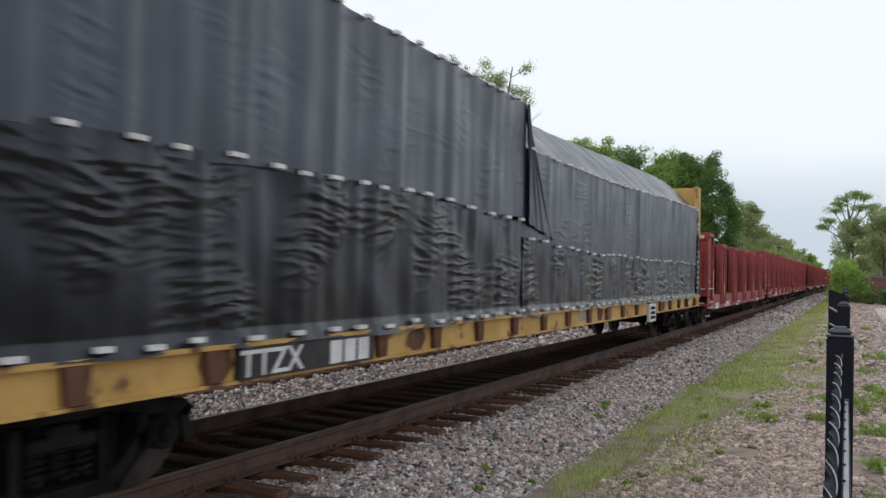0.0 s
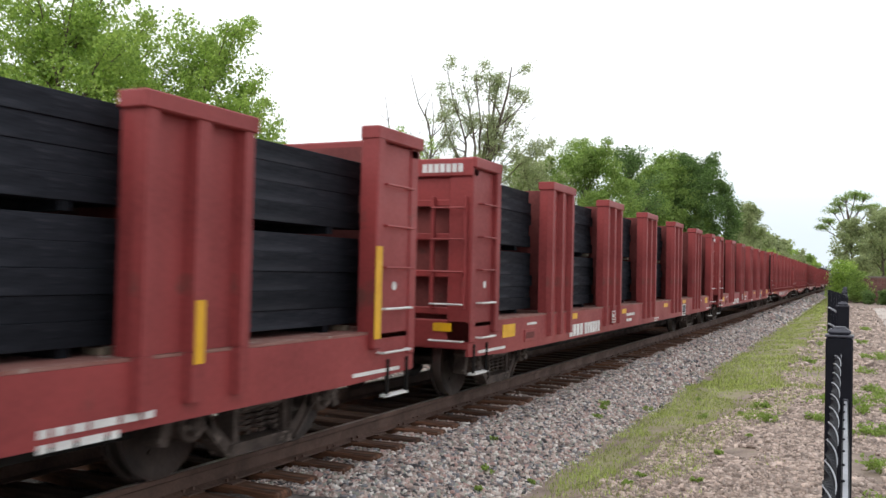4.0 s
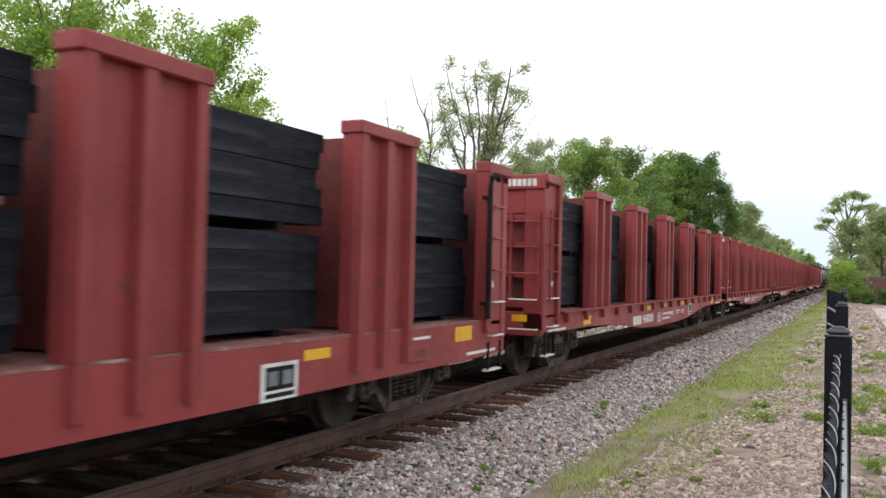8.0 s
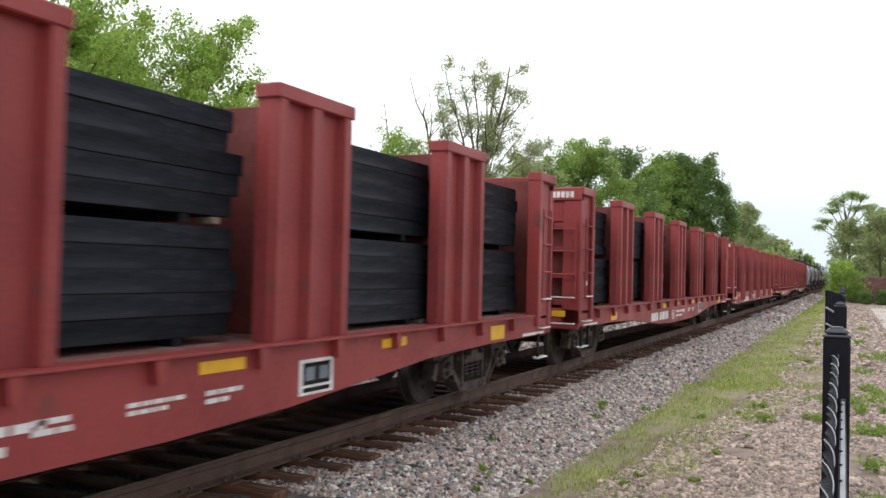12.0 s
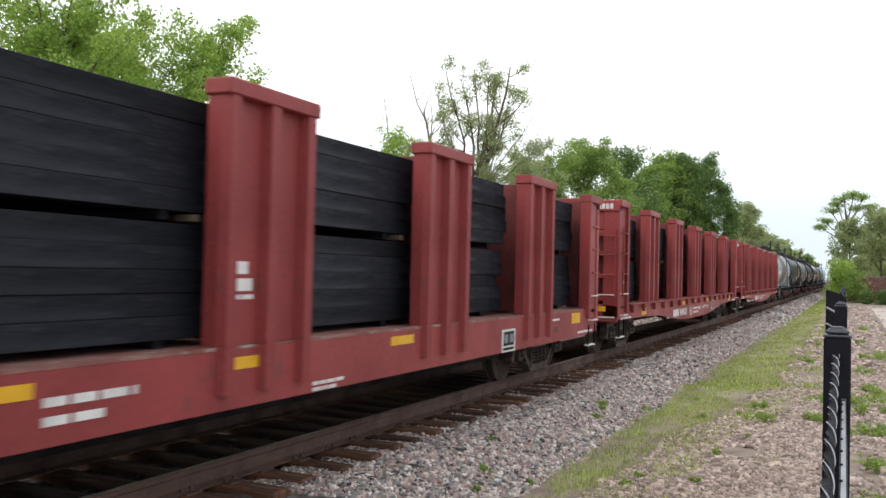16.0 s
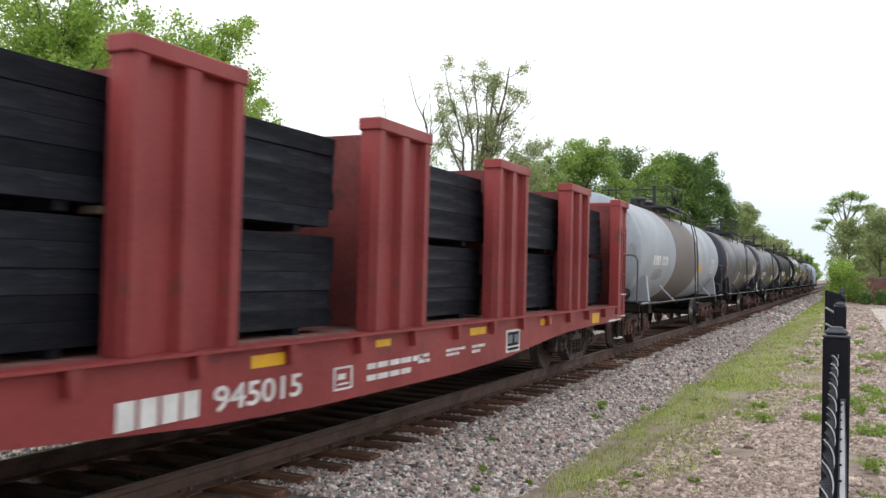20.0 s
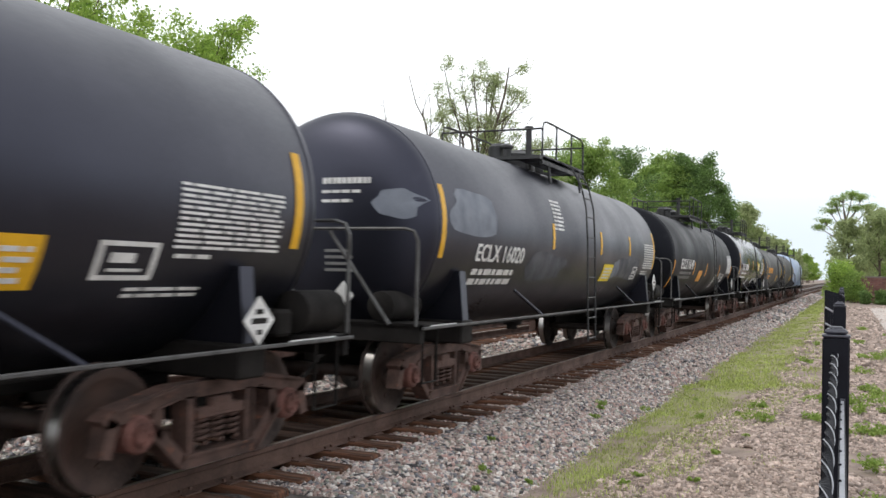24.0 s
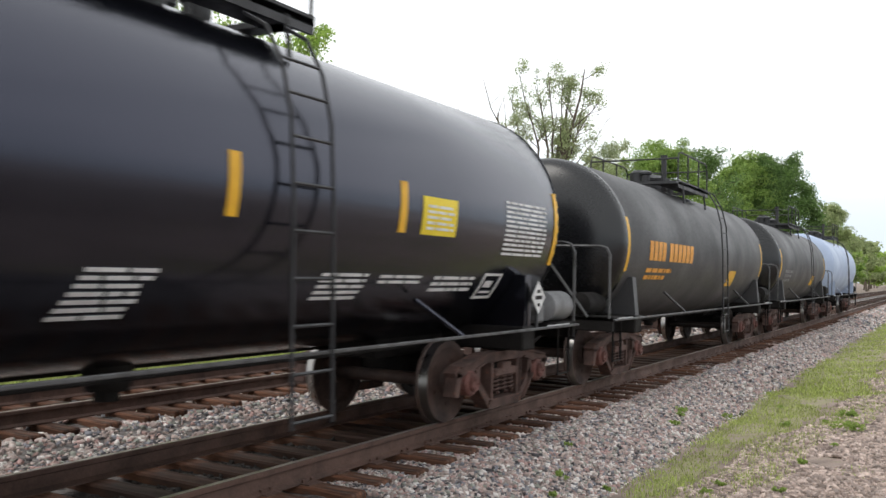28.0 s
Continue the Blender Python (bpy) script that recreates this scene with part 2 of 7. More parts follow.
# paler than the posts: light on the cap tops is in the colour
POST_CAP = paint("sky_lit_black_cap", (0.05, 0.052, 0.07), (0.025, 0.026, 0.036), 0.4, shine=0.5, scale=12, grain=120, bump=0.05)
# lit tone: sky glints on the black fence are in this colour
POST_LIT = paint("fence_glint_tone", (0.40, 0.41, 0.45), (0.27, 0.28, 0.31), 0.4, metal=0.3, scale=8, bump=0.05)
TWIST = paint("black_twisted_bar_paint", (0.006, 0.0063, 0.010), (0.004, 0.0042, 0.007), 0.55, shine=0.1, scale=8, bump=0.03)


def stones(name, island):
    """Mixed crushed rock: each stone takes one of several greys, buffs and pinks."""
    m = paint(name, (1.0, 1.0, 1.0), (0.72, 0.72, 0.72), 0.9, shine=0.3, scale=6, grain=60, bump=0.25)
    n, l = m.node_tree.nodes, m.node_tree.links
    b = n["Principled BSDF"]
    old = b.inputs["Base Color"].links[0].from_socket
    info = n.new("ShaderNodeNewGeometry") if island else n.new("ShaderNodeObjectInfo")
    ramp, mix = n.new("ShaderNodeValToRGB"), n.new("ShaderNodeMix")
    r = ramp.color_ramp
    r.interpolation = "CONSTANT"
    tones = ((0.0, (0.085, 0.078, 0.082)), (0.12, (0.33, 0.26, 0.235)), (0.29, (0.52, 0.41, 0.365)), (0.45, (0.23, 0.23, 0.25)), (0.58, (0.47, 0.31, 0.28)), (0.69, (0.32, 0.325, 0.28)), (0.77, (0.59, 0.515, 0.47)), (0.91, (0.76, 0.71, 0.67)))
    while len(r.elements) < len(tones):
        r.elements.new(0.5)
    for e, (at, c) in zip(r.elements, tones):
        e.position, e.color = at, (*c, 1)
    l.new(info.outputs["Random Per Island" if island else "Random"], ramp.inputs["Fac"])
    mix.data_type, mix.blend_type = "RGBA", "MULTIPLY"
    mix.inputs["Factor"].default_value = 1.0
    l.new(ramp.outputs["Color"], mix.inputs["A"])
    l.new(old, mix.inputs["B"])
    l.new(mix.outputs["Result"], b.inputs["Base Color"])
    return m


def shade_middle(m):
    """Darkens the middle of each tie: the shade under the train, painted in."""
    n, l = m.node_tree.nodes, m.node_tree.links
    b = n["Principled BSDF"]
    old = b.inputs["Base Color"].links[0].from_socket
    co, sep, far_out, ragged, step, mix = n.new("ShaderNodeTexCoord"), n.new("ShaderNodeSeparateXYZ"), n.new("ShaderNodeMath"), n.new("ShaderNodeTexNoise"), n.new("ShaderNodeMapRange"), n.new("ShaderNodeMix")
    wander = n.new("ShaderNodeMath")
    l.new(co.outputs["Object"], sep.inputs["Vector"])
    l.new(co.outputs["Object"], ragged.inputs["Vector"])
    ragged.inputs["Scale"].default_value, ragged.inputs["Detail"].default_value = 5.0, 4
    far_out.operation, wander.operation = "ABSOLUTE", "MULTIPLY_ADD"
    l.new(sep.outputs["X"], far_out.inputs[0])
    wander.inputs[1].default_value = 0.4
    l.new(ragged.outputs["Fac"], wander.inputs[0])
    l.new(far_out.outputs["Value"], wander.inputs[2])
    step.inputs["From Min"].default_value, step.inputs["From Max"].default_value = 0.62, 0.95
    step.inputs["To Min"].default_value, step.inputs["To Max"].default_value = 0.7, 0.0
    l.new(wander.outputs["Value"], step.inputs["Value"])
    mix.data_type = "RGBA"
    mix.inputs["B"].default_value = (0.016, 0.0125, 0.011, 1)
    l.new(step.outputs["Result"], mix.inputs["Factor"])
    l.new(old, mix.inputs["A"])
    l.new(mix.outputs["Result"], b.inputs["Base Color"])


# under-car shade goes into the tie colour, with a ragged border
shade_middle(TIE_WOOD)
STONE, STONE_ONE = stones("ballast_stone", True), stones("single_ballast_stone", False)


def leaf(name, base, second):
    """Leaves: colour varies from leaf to leaf, and some light passes through."""
    m = bpy.data.materials.new(name)
    m.use_nodes = True
    n, l = m.node_tree.nodes, m.node_tree.links
    b, out = n["Principled BSDF"], n["Material Output"]
    geo, ramp, tr, mix = n.new("ShaderNodeNewGeometry"), n.new("ShaderNodeValToRGB"), n.new("ShaderNodeBsdfTranslucent"), n.new("ShaderNodeMixShader")
    ramp.color_ramp.elements[0].color, ramp.color_ramp.elements[1].color = (*second, 1), (*base, 1)
    l.new(geo.outputs["Random Per Island"], ramp.inputs["Fac"])
    l.new(ramp.outputs["Color"], b.inputs["Base Color"])
    l.new(ramp.outputs["Color"], tr.inputs["Color"])
    b.inputs["Roughness"].default_value = 0.55
    mix.inputs["Fac"].default_value = 0.55
    l.new(b.outputs["BSDF"], mix.inputs[1])
    l.new(tr.outputs["BSDF"], mix.inputs[2])
    l.new(mix.outputs["Shader"], out.inputs["Surface"])
    return m


LEAF_BRIGHT = leaf("bright_spring_leaves", (0.46, 0.61, 0.14), (0.20, 0.32, 0.06))
LEAF_MID = leaf("green_leaves", (0.38, 0.51, 0.135), (0.15, 0.25, 0.055))
LEAF_PALE = leaf("pale_young_leaves", (0.46, 0.52, 0.27), (0.28, 0.34, 0.15))
LEAF_WEED = leaf("weed_leaves", (0.36, 0.47, 0.12), (0.20, 0.30, 0.06))
LEAF_DARK = leaf("dark_leaves", (0.21, 0.33, 0.095), (0.085, 0.15, 0.045))

# ---------------------------------------------------------------- building tools


class Shape:
    """Collects pieces of one mesh."""

    def __init__(self):
        self.v, self.f = [], []

    def add(self, verts, faces):
        k = len(self.v)
        self.v += [tuple(p) for p in verts]
        self.f += [tuple(i + k for i in q) for q in faces]
        return self

    def box(self, x0, x1, y0, y1, z0, z1, c=0.0):
        if c <= 0:
            v = [(x, y, z) for x in (x0, x1) for y in (y0, y1) for z in (z0, z1)]
            return self.add(v, [(0, 1, 3, 2), (4, 6, 7, 5), (0, 4, 5, 1), (2, 3, 7, 6), (0, 2, 6, 4), (1, 5, 7, 3)])
        bm = bmesh.new()
        bmesh.ops.create_cube(bm, size=1)
        for q in bm.verts:
            q.co = ((x0 + x1) / 2 + q.co.x * (x1 - x0), (y0 + y1) / 2 + q.co.y * (y1 - y0), (z0 + z1) / 2 + q.co.z * (z1 - z0))
        bmesh.ops.bevel(bm, geom=bm.edges[:], offset=c, segments=1, affect="EDGES")
        bm.verts.index_update()
        self.add([q.co for q in bm.verts], [[q.index for q in g.verts] for g in bm.faces])
        bm.free()
        return self

    def prism(self, outline, x0, x1, axis="x"):
        """A closed outline in the two other axes (y, z for x; x, z for y; x, y for z), drawn out along axis."""
        n = len(outline)
        at = {"x": lambda s, a, b: (s, a, b), "y": lambda s, a, b: (a, s, b), "z": lambda s, a, b: (a, b, s)}[axis]
        v = [at(s, a, b) for s in (x0, x1) for a, b in outline]
        return self.add(v, [tuple(range(n))[::-1], tuple(range(n, 2 * n))] + [(i, (i + 1) % n, n + (i + 1) % n, n + i) for i in range(n)])

    def tube(self, path, radius, sides=6, cap=True):
        """A rod along a list of places; radius is a number or one for each place."""
        path = [Vector(p) for p in path]
        radii = radius if isinstance(radius, (list, tuple)) else [radius] * len(path)
        verts, faces = [], []
        for i, p in enumerate(path):
            d = (path[min(i + 1, len(path) - 1)] - path[max(i - 1, 0)]).normalized()
            a = d.cross(Vector((0, 0, 1)) if abs(d.z) < 0.9 else Vector((1, 0, 0))).normalized()
            b = d.cross(a)
            for k in range(sides):
                w = 2 * math.pi * k / sides
                verts.append(p + (a * math.cos(w) + b * math.sin(w)) * radii[i])
        for i in range(len(path) - 1):
            for k in range(sides):
                faces.append((i * sides + k, i * sides + (k + 1) % sides, (i + 1) * sides + (k + 1) % sides, (i + 1) * sides + k))
        if cap:
            faces += [tuple(range(sides))[::-1], tuple(range((len(path) - 1) * sides, len(path) * sides))]
        return self.add(verts, faces)

    def spin(self, profile, axis="y", sides=32, centre=(0, 0, 0)):
        """A profile of (place along the axis, radius), turned about the axis."""
        verts, faces = [], []
        for s, r in profile:
            for k in range(sides):
                w = 2 * math.pi * k / sides
                a, b = r * math.cos(w), r * math.sin(w)
                p = {"x": (s, a, b), "y": (a, s, b), "z": (a, b, s)}[axis]
                verts.append((p[0] + centre[0], p[1] + centre[1], p[2] + centre[2]))
        for i in range(len(profile) - 1):
            for k in range(sides):
                faces.append((i * sides + k, i * sides + (k + 1) % sides, (i + 1) * sides + (k + 1) % sides, (i + 1) * sides + k))
        faces += [tuple(range(sides))[::-1], tuple(range((len(profile) - 1) * sides, len(profile) * sides))]
        return self.add(verts, faces)

    def mesh(self, name, material, smooth=False):
        me = bpy.data.meshes.new(name)
        me.from_pydata(self.v, [], self.f)
        me.materials.append(material)
        if smooth:
            me.shade_smooth()
            me.set_sharp_from_angle(angle=radians(35))
        me.update()
        bm = bmesh.new()
        bm.from_mesh(me)
        bmesh.ops.recalc_face_normals(bm, faces=bm.faces[:])
        bm.to_mesh(me)
        bm.free()
        return me


def part(name, shape, material, parent, label="", at=None, smooth=False):
    me = shape if isinstance(shape, bpy.types.Mesh) else shape.mesh(name, material, smooth)
    ob = new(name, me)
    ob.parent = parent
    if at is not None:
        ob.matrix_basis = at
    if label:
        ob["label"] = label
    return ob


def thing(name, label, category, group="", at=None, kind=""):
    ob = new(name)
    ob.empty_display_size = 0.3
    tagged(ob, label, category, group, kind)
    if at is not None:
        ob.matrix_basis = at
    return ob


def solid(name, shape, material, label="", category="", group="", kind="", smooth=False):
    return tagged(new(name, shape.mesh(name, material, smooth)), label, category, group, kind)


MID, RAIL_X, SPEED = -5.63, -4.913, 9.944   # track centre, gauge edge of the near rail, train speed in m/s

# ---------------------------------------------------------------- ground and tracks


def ground_height(x, y):
    """Natural ground: a shallow trough beside the ballast, a little higher along the fence."""
    z = -0.62
    if x > -2.9:
        z = -0.62 + 0.20 * min(1, (x + 2.9) / 2.0)
    z += 0.035 * noise.noise((x * 0.7, y * 0.7, 0.3)) + 0.015 * noise.noise((x * 2.3, y * 2.3, 5.1))
    return z


def strip(name, xs, ys, height, material, label, category):
    s, n = Shape(), len(xs)
    s.add([(x, y, height(x, y)) for y in ys for x in xs], [(j * n + i, j * n + i + 1, (j + 1) * n + i + 1, (j + 1) * n + i) for j in range(len(ys) - 1) for i in range(n - 1)])
    return solid(name, s, material, label, category, kind="structure", smooth=True)


def steps(*runs):
    out = []
    for a, b, n in runs:
        out += [a + (b - a) * i / n for i in range(n)]
    return out + [runs[-1][1]]


LONG = steps((-60, -4, 14), (-4, 30, 140), (30, 90, 60), (90, 400, 30), (400, 2500, 6))
strip("ground", steps((-900, -40, 8), (-40, -2.8, 30), (-2.8, 4, 50), (4, 40, 14), (40, 900, 8)), LONG, ground_height, SOIL, "stony dirt ground beside the railway", "ground")


def bed_height(x, y):
    """Ballast: flat crest under both tracks, shoulders falling to the trough."""
    near, far = -3.85, -12.1
    z = -0.26 + 0.03 * noise.noise((x * 1.7, y * 1.7, 1.0)) + 0.012 * noise.noise((x * 6, y * 6, 2.0))
    z += 0.012 * max(0.0, min(1.0, (x + 4.95) / 0.2)) * max(0.0, min(1.0, (-3.45 - x) / 0.5))
    if x > near:
        z -= (x - near) * 0.44
    if x < far:
        z -= (far - x) * 0.42
    if -8.35 < x < -6.95:
        z -= 0.07 * math.sin((x + 8.35) / 1.4 * math.pi)
    return z


strip("ballast_bed", steps((-13.1, -7.0, 24), (-7.0, -2.8, 52)), LONG, bed_height, STONE_BED, "grey crushed stone ballast bed under the tracks", "ballast")


def grass_edge(y, side):
    """Where the grass verge starts and ends across the line, at y along it."""
    w = 0.16 * noise.noise((y * 0.45, side * 7.0, 0))
    return (-2.95 + w) if side == 0 else (-1.12 - 1.2 * max(0.0, (18 - y) / 9.5) - 0.006 * max(0.0, y - 28) + 1.5 * w)


# dark strip between the rails, standing in for the train's shade
strip("oily_ballast", steps((MID - 0.70, MID + 0.70, 16)), steps((-30, 4, 12), (4, 40, 120), (40, 300, 60)), lambda x, y: bed_height(x, y) + 0.006, SHADED_BED, "ballast between the rails, with under-train shade in its colour", "ballast")

RAIL = [(-0.076, -0.185), (0.076, -0.185), (0.076, -0.172), (0.013, -0.15), (0.009, -0.055), (0.036, -0.04), (0.036, -0.006), (0.028, 0.0), (-0.028, 0.0), (-0.036, -0.006), (-0.036, -0.04), (-0.009, -0.055), (-0.013, -0.15), (-0.076, -0.172)]


def track(name, centre, y0, y1, label):
    t = thing(name, label, "railway track", at=pose(centre, 0, 0), kind="structure")
    for side in (-1, 1):
        x = side * (0.7175 + 0.036)
        part("rail", Shape().prism([(x + a, b) for a, b in RAIL], y0, y1, "y"), RAIL_SIDE, t)
        part("rail_head", Shape().box(x - 0.024, x + 0.024, y0, y1, 0.0005, 0.0025), RAIL_TOP, t, "worn bright running surface")
    meshes = []
    for k in range(4):
        rnd = random.Random(k)
        s = Shape().box(-1.30 - rnd.uniform(0, 0.06), 1.30 + rnd.uniform(0, 0.08), -0.115, 0.115, -0.38, -0.185, 0.018)
        meshes.append(s.mesh("tie", TIE_WOOD))
    plate = Shape().box(-0.10, 0.18, -0.09, 0.09, -0.186, -0.172)
    for sx in (-0.055, 0.09):
        plate.box(sx - 0.012, sx + 0.012, -0.07, -0.045, -0.18, -0.145)
        plate.box(sx - 0.012, sx + 0.012, 0.045, 0.07, -0.18, -0.145)
    plate = plate.mesh("tie_plate", RAIL_SIDE)
    rnd, y, count, rest = random.Random(5), -2.0, 0, Shape()
    while y < 260:
        if count < 150:
            tie = part("tie", rnd.choice(meshes), TIE_WOOD, t, at=pose(rnd.uniform(-0.04, 0.04), y, rnd.uniform(-0.012, 0.008), 0, rnd.uniform(-0.5, 0.5), rnd.uniform(-1.2, 1.2)))
            if centre == MID and count < 70:
                part("tie_plate", plate, RAIL_SIDE, tie, at=pose(0.7175, 0, 0))
        else:
            rest.box(-1.30, 1.32, y - 0.115, y + 0.115, -0.38, -0.187)
        y += 0.505 + rnd.uniform(-0.03, 0.03)
        count += 1
    part("far_ties", rest, TIE_WOOD, t)["kind"] = "stuff"
    return t


track("main_track", MID, -60, 1500, "main railway track with rusty rails on worn wooden ties")
track("second_track", MID - 4.27, -60, 1500, "second railway track with rusty rails behind the train")

# ---------------------------------------------------------------- running gear


def wheelset_meshes():
    prof = [(-0.075, 0.10), (-0.075, 0.13), (-0.03, 0.15), (-0.015, 0.30), (-0.045, 0.37), (-0.055, 0.39), (-0.055, 0.452), (0.05, 0.462), (0.058, 0.485), (0.078, 0.488), (0.085, 0.47), (0.085, 0.39), (0.03, 0.36), (0.03, 0.15), (0.075, 0.13), (0.075, 0.10)]
    wheel = Shape()
    for side in (-1, 1):
        wheel.spin([(-side * (a) + side * 0.7675, r) for a, r in prof], "x", 28)
        for k in range(5):                       # cast marks on the plate show that the wheel turns
            w = 2 * math.pi * k / 5
            wheel.box(side * 0.80 - 0.006, side * 0.80 + 0.006, math.cos(w) * 0.25 - 0.02, math.cos(w) * 0.25 + 0.02, math.sin(w) * 0.25 - 0.02, math.sin(w) * 0.25 + 0.02)
    wheel.spin([(-1.02, 0.075), (1.02, 0.075)], "x", 12)
    me = wheel.mesh("wheelset", WHEEL, True)
    me.materials.append(TREAD)
    return me


WHEELSET = wheelset_meshes()


def side_frame_mesh():
    """Cast frame: slim arched top member, sloping tension members, columns round the springs, pedestal jaws; open triangles between."""
    s = Shape()
    a, b = 0.95, 1.10
    s.prism([(-1.22, 0.59), (-1.12, 0.66), (-0.55, 0.76), (0.55, 0.76), (1.12, 0.66), (1.22, 0.59), (1.16, 0.53), (0.72, 0.595), (0.5, 0.645), (-0.5, 0.645), (-0.72, 0.595), (-1.16, 0.53)], a, b)
    s.prism([(-0.44, 0.12), (0.44, 0.12), (0.41, 0.22), (-0.41, 0.22)], a - 0.02, b + 0.015)
    for k in (-1, 1):
        s.prism([(k * 0.44, 0.12), (k * 0.82, 0.47), (k * 0.76, 0.55), (k * 0.36, 0.20)], a, b)
        s.prism([(k * 0.31, 0.20), (k * 0.39, 0.20), (k * 0.41, 0.66), (k * 0.31, 0.66)], a, b)
        s.prism([(k * 1.16, 0.62), (k * 1.22, 0.34), (k * 1.13, 0.32), (k * 1.06, 0.56)], a, b)
        s.prism([(k * 0.75, 0.61), (k * 0.71, 0.36), (k * 0.65, 0.38), (k * 0.64, 0.60)], a, b)
        s.prism([(k * 0.46, 0.125), (k * 0.825, 0.465), (k * 0.81, 0.485), (k * 0.445, 0.145)], b, b + 0.028)      # raised rims
        s.prism([(k * 0.50, 0.755), (k * 1.12, 0.655), (k * 1.12, 0.635), (k * 0.50, 0.735)], b, b + 0.028)
        s.prism([(k * 0.50, 0.665), (k * 0.74, 0.615), (k * 0.74, 0.60), (k * 0.50, 0.65)], b, b + 0.022)
        s.prism([(k * 0.375, 0.24), (k * 0.395, 0.24), (k * 0.41, 0.64), (k * 0.39, 0.64)], b, b + 0.022)
    s.prism([(-0.42, 0.205), (0.42, 0.205), (0.42, 0.225), (-0.42, 0.225)], b + 0.015, b + 0.035)
    return s.mesh("side_frame", TRUCK)


def bearing_mesh():
    s = Shape().spin([(0.93, 0.14), (1.12, 0.14), (1.14, 0.12), (1.14, 0.09), (1.18, 0.085)], "x", 16)
    for i in range(3):
        w = 2 * math.pi * i / 3
        s.spin([(1.175, 0.018), (1.195, 0.018)], "x", 6, (0, 0.05 * math.cos(w), 0.05 * math.sin(w)))
    return s.mesh("bearing_cap", BEARING_RED)


def spring_mesh():
    path = [(0.068 * math.cos(i * 0.7854), 0.068 * math.sin(i * 0.7854), 0.275 + 0.21 * i / 36) for i in range(37)]
    return Shape().tube(path, 0.017, 5).mesh("spring", TRUCK, True)


def recoloured(me, tone):
    """The same casting in another colour."""
    c = me.copy()
    c.materials.clear()
    c.materials.append(tone)
    return c


for f in WHEELSET.polygons:                              # bright running surface
    if all(0.45 < math.hypot(*WHEELSET.vertices[i].co[1:]) < 0.464 for i in f.vertices):
        f.material_index = 1
SIDE_FRAME, SPRING_COIL, BEARING = side_frame_mesh(), spring_mesh(), bearing_mesh()
SPRING_SEAT = Shape().box(0.92, 1.12, -0.28, 0.28, 0.47, 0.56, 0.015).box(1.0, 1.125, -0.12, 0.12, 0.50, 0.63, 0.012).mesh("bolster_end", TRUCK)
BOLSTER = Shape().box(-1.05, 1.05, -0.19, 0.19, 0.42, 0.66, 0.03).box(-0.3, 0.3, -0.3, 0.3, 0.60, 0.75, 0.03).box(-0.9, 0.9, -0.62, -0.55, 0.36, 0.46).box(-0.9, 0.9, 0.55, 0.62, 0.36, 0.46).mesh("truck", TRUCK)
# dark tone paints in the shade seen through the side frame openings
BOLSTER.materials.clear()
BOLSTER.materials.append(UNDER)
CASTINGS = {TRUCK: (BOLSTER, SIDE_FRAME, SPRING_SEAT, SPRING_COIL, BEARING)}
for tone in (TRUCK_BLACK, TRUCK_GREY):
    CASTINGS[tone] = (BOLSTER,) + tuple(recoloured(me, tone) for me in CASTINGS[TRUCK][1:])
WHEELS = []


def truck(car, y, tone=TRUCK):
    bolster, frame_side, seat, coil, bearing = CASTINGS[tone]
    t = part("truck", bolster, tone, car, "rusty cast steel truck", at=pose(0, y, 0))
    for turn in (0, 180):
        part("side_frame", frame_side, tone, t, at=pose(0, 0, 0, 0, 0, turn))
        part("bolster_end", seat, tone, t, at=pose(0, 0, 0, 0, 0, turn))
        for k in (-0.19, 0.0, 0.19):
            part("spring", coil, tone, t, at=pose(0, 0, 0, 0, 0, turn) @ pose(1.03, k, 0))
        for k in (-0.89, 0.89):
            part("bearing_cap", bearing, tone, t, at=pose(0, 0, 0, 0, 0, turn) @ pose(0, k, 0.457))
    for k in (-0.89, 0.89):
        w = part("wheelset", WHEELSET, WHEEL, t, "rust-brown solid steel wheels", at=pose(0, k, 0.457))
        WHEELS.append(w)
    return t


def coupler(car, y, way):
    s = Shape().box(-0.09, 0.09, *sorted((y, y + way * 0.55)), 0.74, 0.92, 0.02)
    s.prism([(-0.14, y + way * 0.5), (0.15, y + way * 0.45), (0.17, y + way * 0.72), (0.06, y + way * 0.80), (0.02, y + way * 0.66), (-0.12, y + way * 0.80)], 0.70, 0.98, "z")
    part("coupler", s, TRUCK, car, "rusty knuckle coupler")
    part("air_hose", Shape().tube([(0.32, y - way * 0.02, 0.75), (0.33, y + way * 0.25, 0.68), (0.25, y + way * 0.5, 0.42), (0.1, y + way * 0.78, 0.36)], 0.022, 6), UNDER, car)


def rungs(car, material, pts, radius=0.013):
    """Ladder rungs and grab irons: each a bent rod of its own."""
    for a, b, out in pts:
        a, b, out = Vector(a), Vector(b), Vector(out)
        part("rung", Shape().tube([a, a + out, b + out, b], radius, 6), material, car)


# ---------------------------------------------------------------- flat cars for ties

# length, stake places and bundle places of each kind of car
DIMS = {"deep": (19.8, (3.45, 6.70, 9.99, 13.29, 16.49)), "low": (19.8, (3.45, 6.70, 9.92, 13.22, 16.42)), "fish": (19.35, (3.34, 6.51, 9.68, 12.85, 16.02))}
HALF = 1.5


